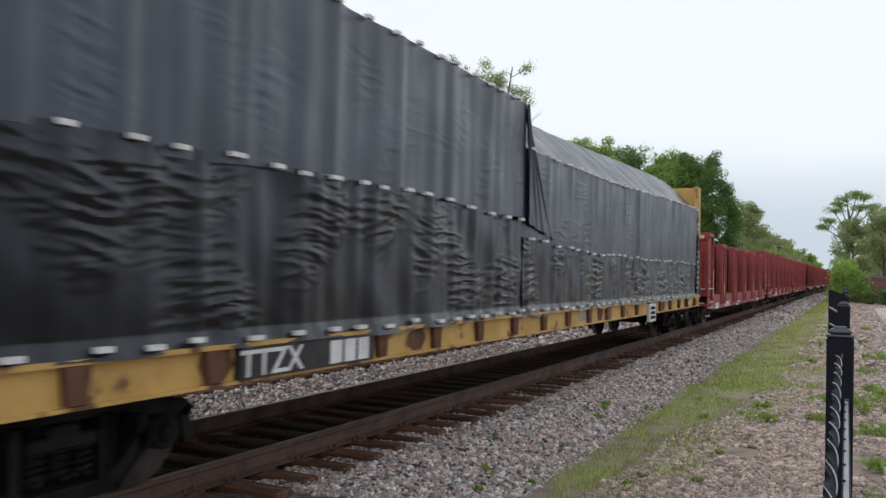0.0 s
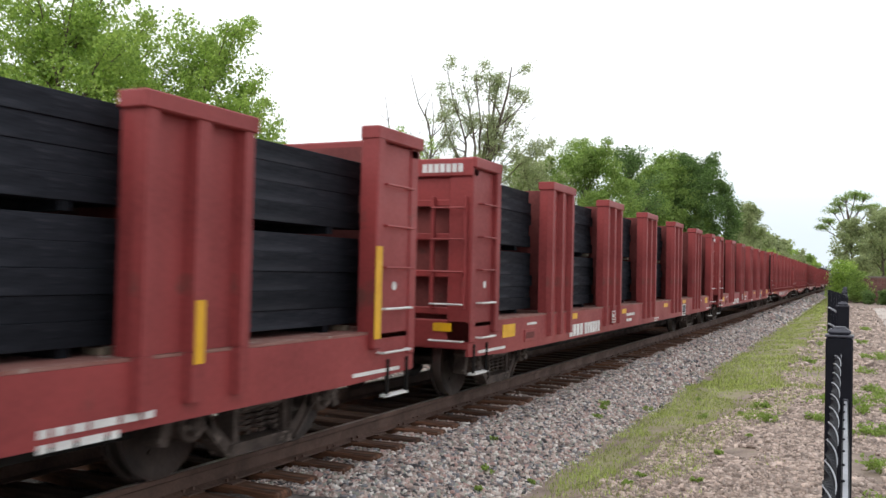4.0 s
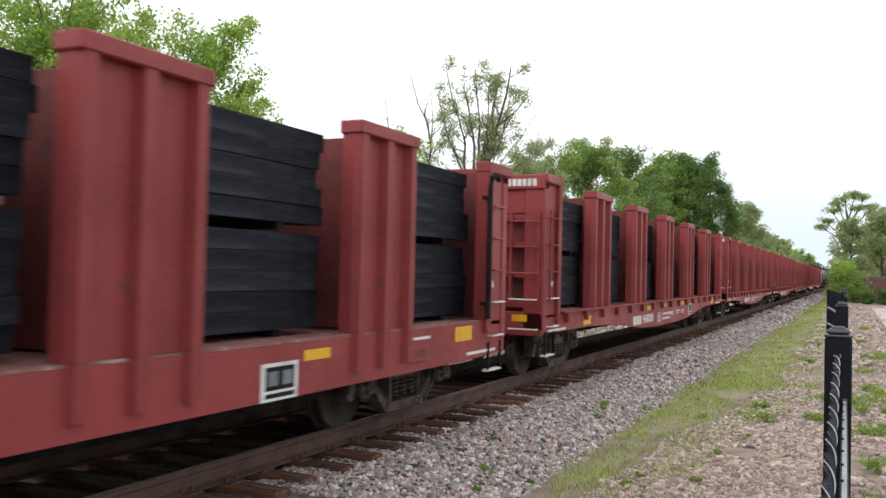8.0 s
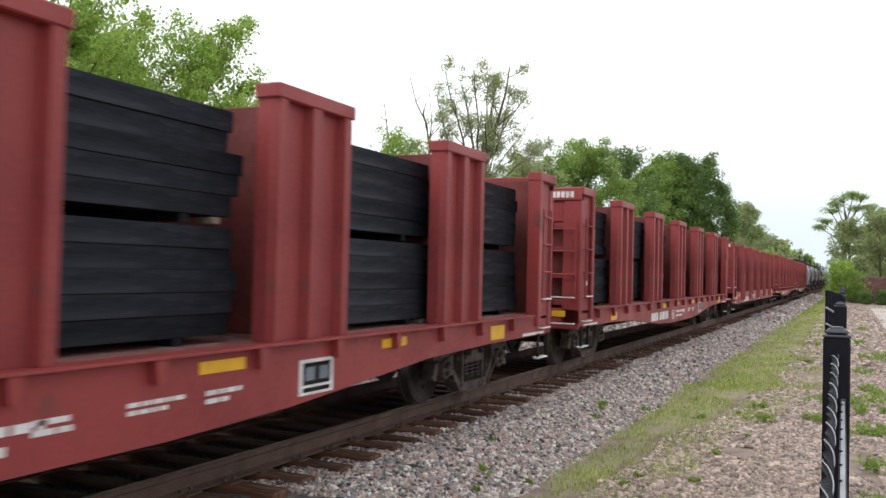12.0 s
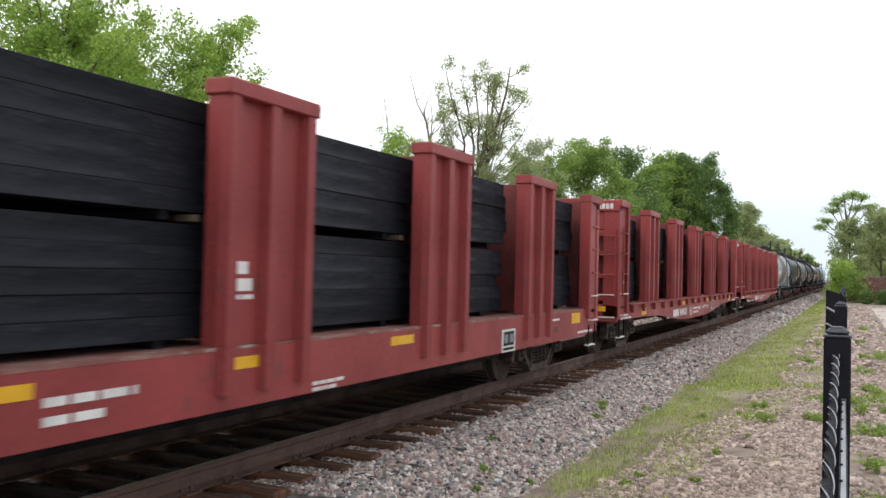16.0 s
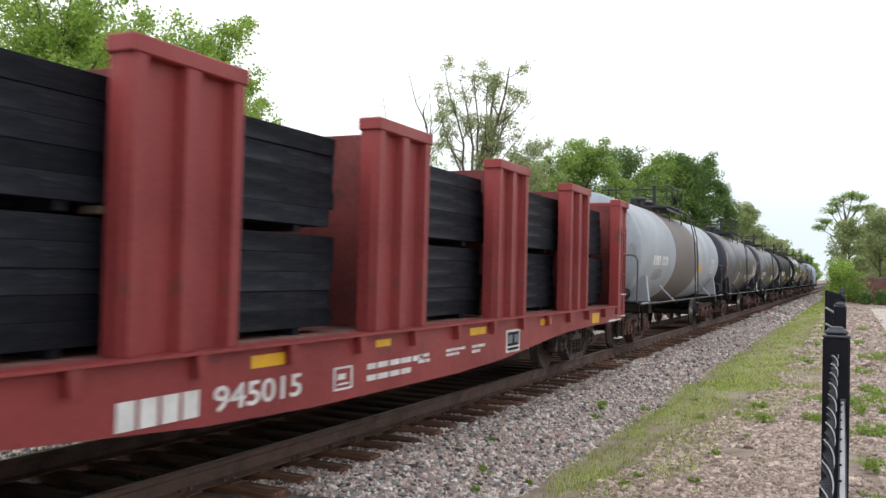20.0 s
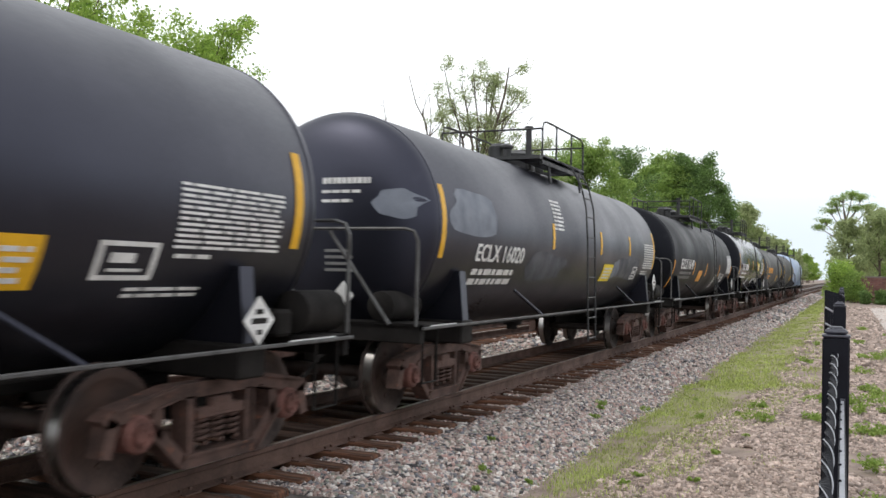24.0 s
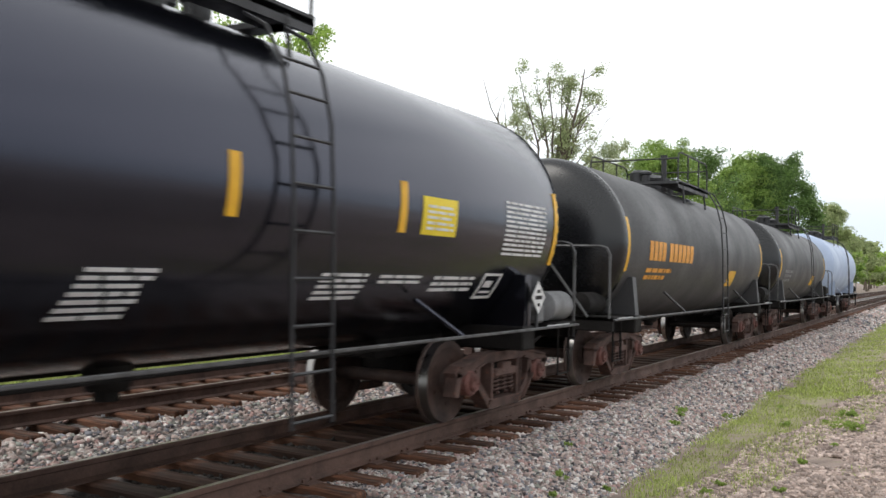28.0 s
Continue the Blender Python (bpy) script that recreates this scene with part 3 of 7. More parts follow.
def stake_meshes(kind):
    """Side plate, rib and cap of a stake pair; the ribs run down over the sill on deep-sill cars."""
    z0, z1 = {"deep": (0.72, 3.0), "low": (0.72, 2.75), "fish": (1.066, 3.1)}[kind]
    out = HALF + (0.012 if kind != "fish" else -0.03)
    plate = Shape().box(out - 0.16, out - 0.035, -0.53, 0.595, 1.066, z1 - 0.05)

    def rib(w):
        """One pressed rib: flat face, sloped flanks; below the deck only on deep sills."""
        face = [(-w, 0.0), (-w + 0.022, 0.085), (w - 0.022, 0.085), (w, 0.0)]
        s = Shape().prism([(out - 0.035 + d, y) for y, d in face], 1.066, z1 - 0.05, "z")
        if kind != "fish":
            s.prism([(HALF, -w), (out + 0.05, -w + 0.022), (out + 0.05, w - 0.022), (HALF, w)], z0, 1.064, "z")
        return s.mesh("rib", RED)
    cap = Shape().box(out - 0.18, out + 0.065, -0.555, 0.62, z1 - 0.09, z1 + 0.03, 0.01)
    return plate.mesh("stake", RED), (rib(0.074), rib({"fish": 0.09, "deep": 0.08, "low": 0.09}[kind])), cap.mesh("stake_cap", RED), z1


STAKE_SET = {kind: stake_meshes(kind) for kind in ("deep", "low", "fish")}


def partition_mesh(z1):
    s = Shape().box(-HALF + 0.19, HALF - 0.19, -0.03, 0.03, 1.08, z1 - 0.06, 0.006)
    return s.mesh("partition", RED_SHADE)


PARTITION = {"deep": partition_mesh(3.0), "low": partition_mesh(2.75), "fish": partition_mesh(3.1)}


def end_wall(car, y, way, z1, wide):
    """Bulkhead at an end: plate, top beam, cross rails, uprights, corner panels as wide as given, ladders. way: -1 for the near end."""
    p = lambda a: y + way * -a              # a metres inwards from the end
    lo = lambda a, b: tuple(sorted((p(a), p(b))))
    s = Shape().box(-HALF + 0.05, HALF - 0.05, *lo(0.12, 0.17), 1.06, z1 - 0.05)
    part("bulkhead_plate", s, RED_SHADE, car)
    part("top_beam", Shape().box(-HALF - 0.02, HALF + 0.02, *lo(-0.03, 0.16), z1 - 0.2, z1 + 0.02, 0.015), RED, car)
    for z in (1.13, 1.58, 2.03, 2.44):
        part("cross_rail", Shape().box(-HALF + 0.2, HALF - 0.2, *lo(0.01, 0.13), z, z + 0.085, 0.01), RED, car)
    part("upper_panel", Shape().box(-HALF + 0.12, HALF - 0.12, *lo(0.025, 0.118), z1 - 0.56, z1 - 0.202, 0.012), RED, car)
    for x in (-0.98, 0.0):
        part("upright", Shape().box(x - 0.05, x + 0.05, *lo(0.02, 0.13), 1.06, z1 - 0.2, 0.01), RED, car)
    for side in (-1, 1):
        x0, x1 = sorted((side * (HALF - 0.11), side * (HALF + 0.0)))
        part("corner_panel", Shape().box(x0, x1, *lo(0.02, wide), 0.98, z1 - 0.1, 0.012), RED, car)
        x0, x1 = sorted((side * (HALF - 0.14), side * (HALF + 0.06)))
        part("corner_post", Shape().box(x0, x1, *lo(wide - 0.08, wide + 0.06), 0.9, z1, 0.015).box(*sorted((side * (HALF - 0.3), side * (HALF + 0.02))), *lo(0.0, 0.16), 0.8, z1 - 0.1, 0.015), RED, car)
        part("corner_cap", Shape().box(x0, x1 + 0.005, *lo(-0.02, wide + 0.07), z1 - 0.1, z1 + 0.03, 0.012), RED, car)
        xo = side * (HALF + 0.005)
        rungs(car, RED, [((xo, p(0.20), z), (xo, p(wide - 0.10), z), (side * 0.07, 0, 0)) for z in (1.68, 2.08, 2.48)])
        rungs(car, WHITE, [((xo, p(0.20), z), (xo, p(wide - 0.10), z), (side * 0.07, 0, 0)) for z in (0.86, 1.28)])
        xa, xb = side * (HALF - 0.50), side * (HALF - 0.07)
        rungs(car, RED, [((xa, p(0.0), z), (xb, p(0.0), z), (0, way * 0.07, 0)) for z in (1.65, 2.04, 2.42)])
        rungs(car, WHITE, [((xa, p(0.0), z), (xb, p(0.0), z), (0, way * 0.07, 0)) for z in (0.82, 1.26)])
        for x in (xa, xb):
            part("ladder_rail", Shape().box(*sorted((x - 0.022, x + 0.022)), *lo(-0.045, 0.012), 1.2, 2.56, 0.005), RED, car)
        for a in (0.19, wide - 0.12) if z1 > 3.05 else ():
            part("ladder_rail", Shape().box(*sorted((xo + side * 0.035, xo + side * 0.062)), *lo(a - 0.014, a + 0.014), 1.24, z1 - 0.5, 0.004), RED, car)
        for a in (0.15, 0.55):
            part("step_iron", Shape().tube([(xo, p(a), 0.78), (xo, p(a), 0.42)], 0.02, 6), UNDER, car)
        part("step_tread", Shape().box(*sorted((xo - side * 0.06, xo + side * 0.015)), *lo(0.12, 0.58), 0.41, 0.435), WHITE, car, "white-edged step")
    part("end_sill", Shape().box(-HALF + 0.02, HALF - 0.02, *lo(0.0, 0.14), 0.72, 1.07, 0.015), RED, car)
    part("end_reflector", Shape().box(1.03, 1.27, *lo(-0.012, 0.0), 0.93, 1.03), YELLOW, car, "yellow reflector")


def flat_car(kind, label):
    car = thing("flat_car", label, "railway car", "flat cars in the train")
    deep = kind != "fish"
    CAR_LONG, stakes_at = DIMS[kind]
    z1 = 3.0 if deep else 3.1
    part("deck", Shape().box(-HALF + 0.02, HALF - 0.03, 0.1, CAR_LONG - 0.1, 1.0, 1.055), DECK, car, "worn rusty deck")
    part("centre_sill", Shape().prism([(0.3, 0.75), (3.5, 0.75), (5.0, 0.45), (14.6, 0.45), (16.1, 0.75), (19.1, 0.75), (19.1, 1.0), (0.3, 1.0)], -0.38, 0.38), UNDER, car)
    for side in (-1, 1):
        x0, x1 = sorted((side * (HALF - 0.035), side * HALF))
        if deep:
            outline = [(0.0, 0.64), (1.2, 0.60), (18.6, 0.60), (19.8, 0.64), (19.8, 1.04), (0, 1.04)]
        else:
            outline = [(0.0, 0.76), (2.5, 0.75), (4.15, 0.71), (5.65, 0.60), (6.75, 0.52), (8.15, 0.475), (11.2, 0.475), (12.6, 0.52), (13.7, 0.60), (15.2, 0.71), (16.85, 0.75), (19.35, 0.76), (19.35, 1.03), (0, 1.03)]
        part("side_sill", Shape().prism(outline, x0, x1), RED, car)
        xf0, xf1 = sorted((side * (HALF - 0.10), side * (HALF + (-0.002 if deep else 0.085))))
        part("sill_flange", Shape().box(xf0, xf1, 0.9, CAR_LONG - 0.9, 1.042, 1.064), RED if not deep else DECK, car)
        if not deep:
            y = 1.15
            while y < CAR_LONG - 1:
                xg0, xg1 = sorted((side * HALF, side * (HALF + 0.075)))
                part("stake_pocket", Shape().prism([(y - 0.055, 1.041), (y + 0.055, 1.041), (y + 0.03, 0.88), (y - 0.03, 0.88)], xg0, xg1), RED, car)
                y += 1.1
    for y in stakes_at:
        for turn in (0, 180):
            plate, rib, cap, _ = STAKE_SET[kind]
            stake = part("stake", plate, RED, car, at=pose(0, y, 0, 0, 0, turn))
            for k in (-0.46, 0.03, 0.525):
                part("rib", rib[1 if k == 0.03 else 0], RED, stake, at=pose(0, k, 0))
            part("stake_cap", cap, RED, stake)
        part("partition", PARTITION[kind], RED_SHADE, car, at=pose(0, y - 0.10, 0))
    end_wall(car, 0.0, -1, z1, {"low": 0.86, "deep": 0.76, "fish": 0.67}[kind])
    end_wall(car, CAR_LONG, 1, z1, 0.86 if kind == "low" else 0.66)
    for y in (2.0, CAR_LONG - 2.0):
        truck(car, y, TRUCK_GREY)
    coupler(car, 0.0, -1)
    coupler(car, CAR_LONG, 1)
    if deep:
        # added dark boards: hide lit ballast beyond, standing in for under-car shade
        for x in (-0.9, 0.9):
            part("inner_sill", Shape().box(x - 0.035, x + 0.035, 3.3, CAR_LONG - 3.3, 0.40, 0.99), UNDER, car)
    part("brake_cylinder", Shape().spin([(8.0, 0.1), (8.03, 0.15), (8.5, 0.15), (8.53, 0.05), (9.0, 0.04)], "y", 14, (0.75, 0, 0.62)), UNDER, car)
    part("brake_rod", Shape().tube([(0.55, 3.2, 0.5), (0.55, 16.2, 0.5)], 0.02, 6), UNDER, car)
    return car


def tie_bundle_meshes():
    """Near-side ties of a bundle (several rows), and the rest of the stack as one mesh."""
    rows, cols, w, h, gap = 5, 9, 0.245, 0.167, 0.001
    one = []
    for k in range(4):
        rnd = random.Random(40 + k)
        one.append(Shape().box(-w / 2, w / 2, -1.29 - rnd.uniform(-0.03, 0.04), 1.29 + rnd.uniform(-0.03, 0.04), 0, h, 0.003).mesh("crosstie", TIMBER))
    rest, rnd = Shape(), random.Random(9)
    for r in range(rows):
        for c in range(1, cols):
            e0, e1 = rnd.uniform(-0.05, 0.05), rnd.uniform(-0.05, 0.05)
            x = 1.3 - w / 2 - c * (w + 0.04)
            rest.box(x - w / 2, x + w / 2, -1.28 + e0, 1.28 + e1, r * (h + gap), r * (h + gap) + h)
        if r == 2:
            least = rest.mesh("timber_stack", TIMBER)
        if r == 3:
            low = rest.mesh("timber_stack", TIMBER)
    return one, {3: least, 4: low, 5: rest.mesh("timber_stack", TIMBER)}, rows, w, h, gap


ONE_TIE, TIE_STACK, TIE_ROWS, TIE_W, TIE_H, TIE_GAP = tie_bundle_meshes()


def tie_bundle(rnd, rows):
    b = thing("tie_bundle", "bundle of black creosoted railway ties stacked on a flat car", "timber bundle", "tie bundles on the cars")
    for r in range(rows):
        part("crosstie", rnd.choice(ONE_TIE), TIMBER, b, at=pose(1.3 - TIE_W / 2 + rnd.uniform(-0.014, 0.012), rnd.uniform(-0.06, 0.06), r * (TIE_H + TIE_GAP), 0, rnd.uniform(-0.6, 0.6), rnd.uniform(-0.4, 0.4)))
    part("timber_stack", TIE_STACK[rows], TIMBER, b)["kind"] = "stuff"
    for y in (-0.75, 0.75):
        part("dunnage", Shape().box(-1.25, 1.27, y - 0.045, y + 0.045, -0.065, -0.001), TIMBER, b)
    if rnd.random() < 0.25:
        part("spacer_block", Shape().box(1.12, 1.31, 1.02, 1.11, -0.068, -0.012, 0.006), SAWN, b, "pale sawn spacer block")
    return b


# ---------------------------------------------------------------- tank cars


def arc_on(radius, a0, a1, n=10, z=2.34):
    """Places on the near side of the shell, from angle a0 to a1 (degrees up from level)."""
    return [(radius * math.cos(radians(a0 + (a1 - a0) * i / n)), z + radius * math.sin(radians(a0 + (a1 - a0) * i / n))) for i in range(n + 1)]


def decal(car, name, y0, y1, z0, z1, material, label="", lift=0.006, radius=1.48, slant=0.0, zc=2.34):
    """A thin painted panel that follows the shell between two heights."""
    s, n = Shape(), 6
    v = []
    for i in range(n + 1):
        z = z0 + (z1 - z0) * i / n
        x = math.sqrt(max(0.0, radius ** 2 - (z - zc) ** 2))
        for d in (lift - 0.004, lift):
            k = (radius + d) / radius
            v += [(x * k, y0 + slant * i / n, zc + (z - zc) * k), (x * k, y1 + slant * i / n, zc + (z - zc) * k)]
    f = []
    for i in range(n):
        a = i * 4
        f += [(a + 2, a + 3, a + 7, a + 6), (a, a + 4, a + 5, a + 1), (a, a + 2, a + 6, a + 4), (a + 1, a + 5, a + 7, a + 3)]
    s.add(v, f + [(0, 1, 3, 2), (n * 4, n * 4 + 2, n * 4 + 3, n * 4 + 1)])
    return part(name, s, material, car, label)


def text_bars(car, y0, z0, rows, height, material=WHITE, radius=1.48, seed=1, gap=0.7, flat_x=None, zc=2.34):
    """Lines of small writing as bars: rows is the length of each line in metres."""
    rnd = random.Random(seed)
    for r, long in enumerate(rows):
        y, z = y0, z0 - r * height * (1 + gap)
        while y < y0 + long - 0.03:
            w = min(rnd.uniform(1.2, 4.5) * height, y0 + long - y)
            if flat_x is None:
                decal(car, "lettering", y, y + w, z, z + height, material, radius=radius, zc=zc)
            else:
                part("lettering", Shape().box(flat_x, flat_x + 0.005, y, y + w, z, z + height), material, car)
            y += w + 0.7 * height


HEAD_DEPTH = 0.40


def dome(r):
    """How far a dished tank head stands out at the share r of its radius: flat in the middle, tight at the rim."""
    return max(0.0, 1 - min(1.0, r) ** 2.4) ** (1 / 2.2)


LADDER = ((1.55, 0.5), (1.53, 1.1), (1.51, 2.2), (1.47, 2.8), (1.37, 3.2), (1.2, 3.5), (0.98, 3.62))


def tank_car(pitch, shell, colour, label, head=None, band=None, rail=STEEL_W, platform=STEEL_B, zc=2.2, R=1.36, ladder=0.4):
    car = thing("tank_car", label, "tank car", "tank cars in the train")
    hs = shell / 2
    cap = [(dome(r), r) for r in (1.0, 0.985, 0.96, 0.92, 0.86, 0.78, 0.66, 0.5, 0.3, 0.0)]
    depth = HEAD_DEPTH
    seg = [(-hs - depth * k, max(0.02, R * r)) for k, r in reversed(cap)] + [(-hs * 0.5, R), (-0.9, R + 0.0)]
    seg += [(0.9, R), (hs * 0.5, R)] + [(hs + depth * k, max(0.02, R * r)) for k, r in cap]
    part("tank_shell", Shape().spin(seg, "y", 56, (0, 0, zc)), colour, car, smooth=True)
    for y in (-hs, hs):
        part("weld_seam", Shape().spin([(y - 0.02, R - 0.01), (y - 0.012, R + 0.006), (y + 0.012, R + 0.006), (y + 0.02, R - 0.01)], "y", 56, (0, 0, zc)), head or colour, car, smooth=True)
    if head:
        part("head_paint", Shape().spin([(-hs - depth * k - 0.004, max(0.02, (R + 0.004) * r)) for k, r in reversed(cap)] + [(-hs + 0.12, R + 0.004), (-hs + 0.13, R - 0.02)], "y", 56, (0, 0, zc)), head, car, smooth=True)
    if band:
        part("stained_band", Shape().spin([(band[0], R - 0.02), (band[0], R + 0.005), (band[1], R + 0.005), (band[1], R - 0.02)], "y", 56, (0, 0, zc)), band[2], car, smooth=True)
    tc = pitch / 2 - 2.1
    for y in (-tc, tc):
        truck(car, y)
    # underframe: stub sills, bolsters, cradle pads, side rails
    for way in (-1, 1):
        y1 = way * (pitch / 2 - 0.72)
        part("stub_sill", Shape().box(-0.33, 0.33, *sorted((way * (tc - 1.6), y1)), 0.72, 1.06, 0.02), UNDER, car)
        part("end_platform", Shape().box(-HALF + 0.06, HALF - 0.06, *sorted((way * (tc + 0.75), y1)), 1.0, 1.07, 0.012).box(-HALF + 0.06, HALF - 0.06, *sorted((y1 - way * 0.1, y1)), 0.86, 1.07, 0.012), UNDER, car)
        part("bolster", Shape().box(-HALF + 0.1, HALF - 0.1, way * tc - 0.17, way * tc + 0.17, 0.78, 1.06, 0.02), UNDER, car)
        cradle = [(math.sqrt(max(0, R * R - (z - zc) ** 2)), z) for z in (1.66, 1.5, 1.3, 1.12, 1.0)]
        for side in (-1, 1):
            outl = [(side * x, z) for x, z in cradle] + [(side * (HALF - 0.14), 1.0), (side * (HALF - 0.12), 1.05), (side * (R - 0.04), 1.66)]
            part("cradle_plate", Shape().prism(outl, way * tc - 0.10, way * tc + 0.07, "y"), colour, car)
            part("side_rail", Shape().box(*sorted((side * (HALF - 0.045), side * (HALF - 0.01))), *sorted((way * 0.0, y1)), 1.015, 1.045, 0.006), rail, car, "thin running side rail")
            # end handrail
            xo = side * (HALF - 0.1)
            part("end_brace", Shape().tube([(side * 0.28, y1 + way * 0.02, 2.08), (side * 1.07, y1 + way * 0.02, 1.06)], 0.022, 6), rail, car)
            part("shell_brace", Shape().tube([(side * 1.18, way * (tc - 2.2), 1.40), (side * (HALF - 0.05), way * (tc - 2.2) + 0.5, 1.03)], 0.022, 6), colour, car)
            part("step_iron", Shape().tube([(xo, y1 - way * 0.15, 1.0), (xo, y1 - way * 0.15, 0.42), (xo, y1 - way * 0.5, 0.42), (xo, y1 - way * 0.5, 1.0)], 0.018, 6), UNDER, car)
        coupler(car, y1, way)
        ye, xe = y1 + way * 0.02, HALF - 0.1
        hoop = [(-xe, ye, 1.05), (-xe, ye, 1.98), (-xe + 0.05, ye, 2.08), (-xe + 0.15, ye, 2.11), (xe - 0.15, ye, 2.11), (xe - 0.05, ye, 2.08), (xe, ye, 1.98), (xe, ye, 1.05)]
        part("end_handrail", Shape().tube(hoop, 0.02, 6), rail, car, "bent pipe handrail across the end")
        part("deck_edge_strip", Shape().box(HALF - 0.058, HALF - 0.054, *sorted((y1 - way * 0.25, y1 - way * 0.95)), 1.015, 1.055), WHITE, car, "white edge strip")
    part("brake_reservoir", Shape().spin([(-tc - 1.35, 0.06), (-tc - 1.3, 0.17), (-tc - 0.6, 0.17), (-tc - 0.55, 0.06)], "y", 16, (0.9, 0, 1.25)), UNDER, car, smooth=True)
    part("air_tank", Shape().spin([(tc + 0.7, 0.07), (tc + 0.76, 0.19), (tc + 1.36, 0.19), (tc + 1.42, 0.07)], "y", 16, (1.22, 0, 1.27)), RESERVOIR if colour is T_GLOSS else UNDER, car, "air reservoir", smooth=True)
    part("brake_valve", Shape().box(0.95, 1.3, tc + 0.45, tc + 0.68, 1.07, 1.3, 0.03), RESERVOIR if colour is T_GLOSS else UNDER, car, "brake valve")
    part("bottom_outlet", Shape().spin([(0.62, 0.10), (0.7, 0.10), (0.7, 0.16), (0.8, 0.2), (0.95, 0.2)], "z", 16), UNDER, car, smooth=True)
    part("brake_rod", Shape().tube([(0.5, -tc, 0.85), (0.5, tc, 0.85)], 0.02, 6).tube([(-0.5, -tc, 0.8), (-0.5, tc, 0.8)], 0.03, 6), UNDER, car)
    # manway, valves, top platform with railing, ladder
    part("manway", Shape().spin([(zc + R - 0.06, 0.36), (zc + R + 0.2, 0.36), (zc + R + 0.2, 0.42), (zc + R + 0.25, 0.42), (zc + R + 0.33, 0.22), (zc + R + 0.36, 0.05)], "z", 20), STEEL_B, car, smooth=True)
    part("valve_housing", Shape().spin([(zc + R - 0.05, 0.2), (zc + R + 0.3, 0.2), (zc + R + 0.36, 0.12)], "z", 16, (0, -0.8, 0)), STEEL_B, car, smooth=True)
    zt = zc + R + 0.03
    part("vent_pipe", Shape().tube([(0.45, -0.55, zt - 0.1), (0.45, -0.55, zt + 0.62)], 0.055, 10).tube([(0.45, -0.55, zt + 0.6), (0.45, -0.55, zt + 0.66)], 0.075, 10), STEEL_B, car)
    for k, (vx, vy) in enumerate(((0.25, 0.62), (-0.3, 0.7), (0.2, -1.0), (-0.2, 0.95))):
        part("valve", Shape().spin([(zt - 0.06, 0.09), (zt + 0.12 + 0.04 * k, 0.09), (zt + 0.14 + 0.04 * k, 0.13), (zt + 0.18 + 0.04 * k, 0.13), (zt + 0.22 + 0.04 * k, 0.05)], "z", 10, (vx, vy, 0)), STEEL_B, car)
    for side in (-1, 1):
        part("walkway", Shape().box(*sorted((side * 0.5, side * 0.95)), -1.25, 1.25, zt - 0.03, zt + 0.03).box(*sorted((side * 0.91, side * 0.95)), -1.25, 1.25, zt - 0.1, zt + 0.06), platform, car, "steel grating platform")
        for y in (-0.9, 0.9):
            part("platform_bracket", Shape().tube([(side * 0.93, y, zt), (side * 0.98, y, zt - 0.40)], 0.022, 6), platform, car)
        for y in (-0.45, 0.45):
            part("railing_post", Shape().tube([(side * 0.93, y, zt), (side * 0.93, y, zt + 0.64)], 0.018, 6), platform, car)
        part("railing", Shape().tube([(side * 0.93, -1.22, zt), (side * 0.93, -1.22, zt + 0.5), (side * 0.93, -1.15, zt + 0.61), (side * 0.93, -1.0, zt + 0.64), (side * 0.93, 1.0, zt + 0.64), (side * 0.93, 1.15, zt + 0.61), (side * 0.93, 1.22, zt + 0.5), (side * 0.93, 1.22, zt)], 0.018, 6), platform, car)
    for y in (-1.22, 1.22):
        part("walkway", Shape().box(-0.95, 0.95, y - 0.2, y + 0.03, zt - 0.03, zt + 0.03), platform, car, "steel grating platform")
        part("railing", Shape().tube([(-0.93, y, zt + 0.5), (0.93, y, zt + 0.5)], 0.018, 6), platform, car)
    for side in (-1, 1):
        ly = ladder
        for y in (ly - 0.24, ly + 0.24):
            pts = [(side * x, y, z) for x, z in LADDER]
            part("ladder_rail", Shape().tube(pts, 0.017, 5), platform, car)
        for z in (0.55, 0.9, 1.25, 1.6, 1.95, 2.3, 2.65, 2.98, 3.25):
            x = float(np.interp(z, [p[1] for p in LADDER], [p[0] for p in LADDER]))
            part("rung", Shape().tube([(side * x, ly - 0.24, z), (side * x, ly + 0.24, z)], 0.014, 5), platform, car)
    return car


TANKS = []


def place(thing_ob, u, x=MID, z=0.0):
    """Note a thing of the train: u is where its origin stands along the track at the start."""
    TANKS.append((thing_ob, x, u, z))
    return thing_ob

# ---------------------------------------------------------------- the train, car by car

LOW = flat_car("low", "red deep-silled flat car with yellow-striped stakes")
DEEP = flat_car("deep", "red flat car with deep side sills and tall stakes")
FISH = flat_car("fish", "red fishbelly flat car with tall stakes and bulkheads")


def twin(car):
    """A copy of a flat car whose wheels are noted too."""
    c = copy_thing(car, Matrix())
    WHEELS.extend(o for o in c.children_recursive if o.name.startswith("wheelset"))
    return c


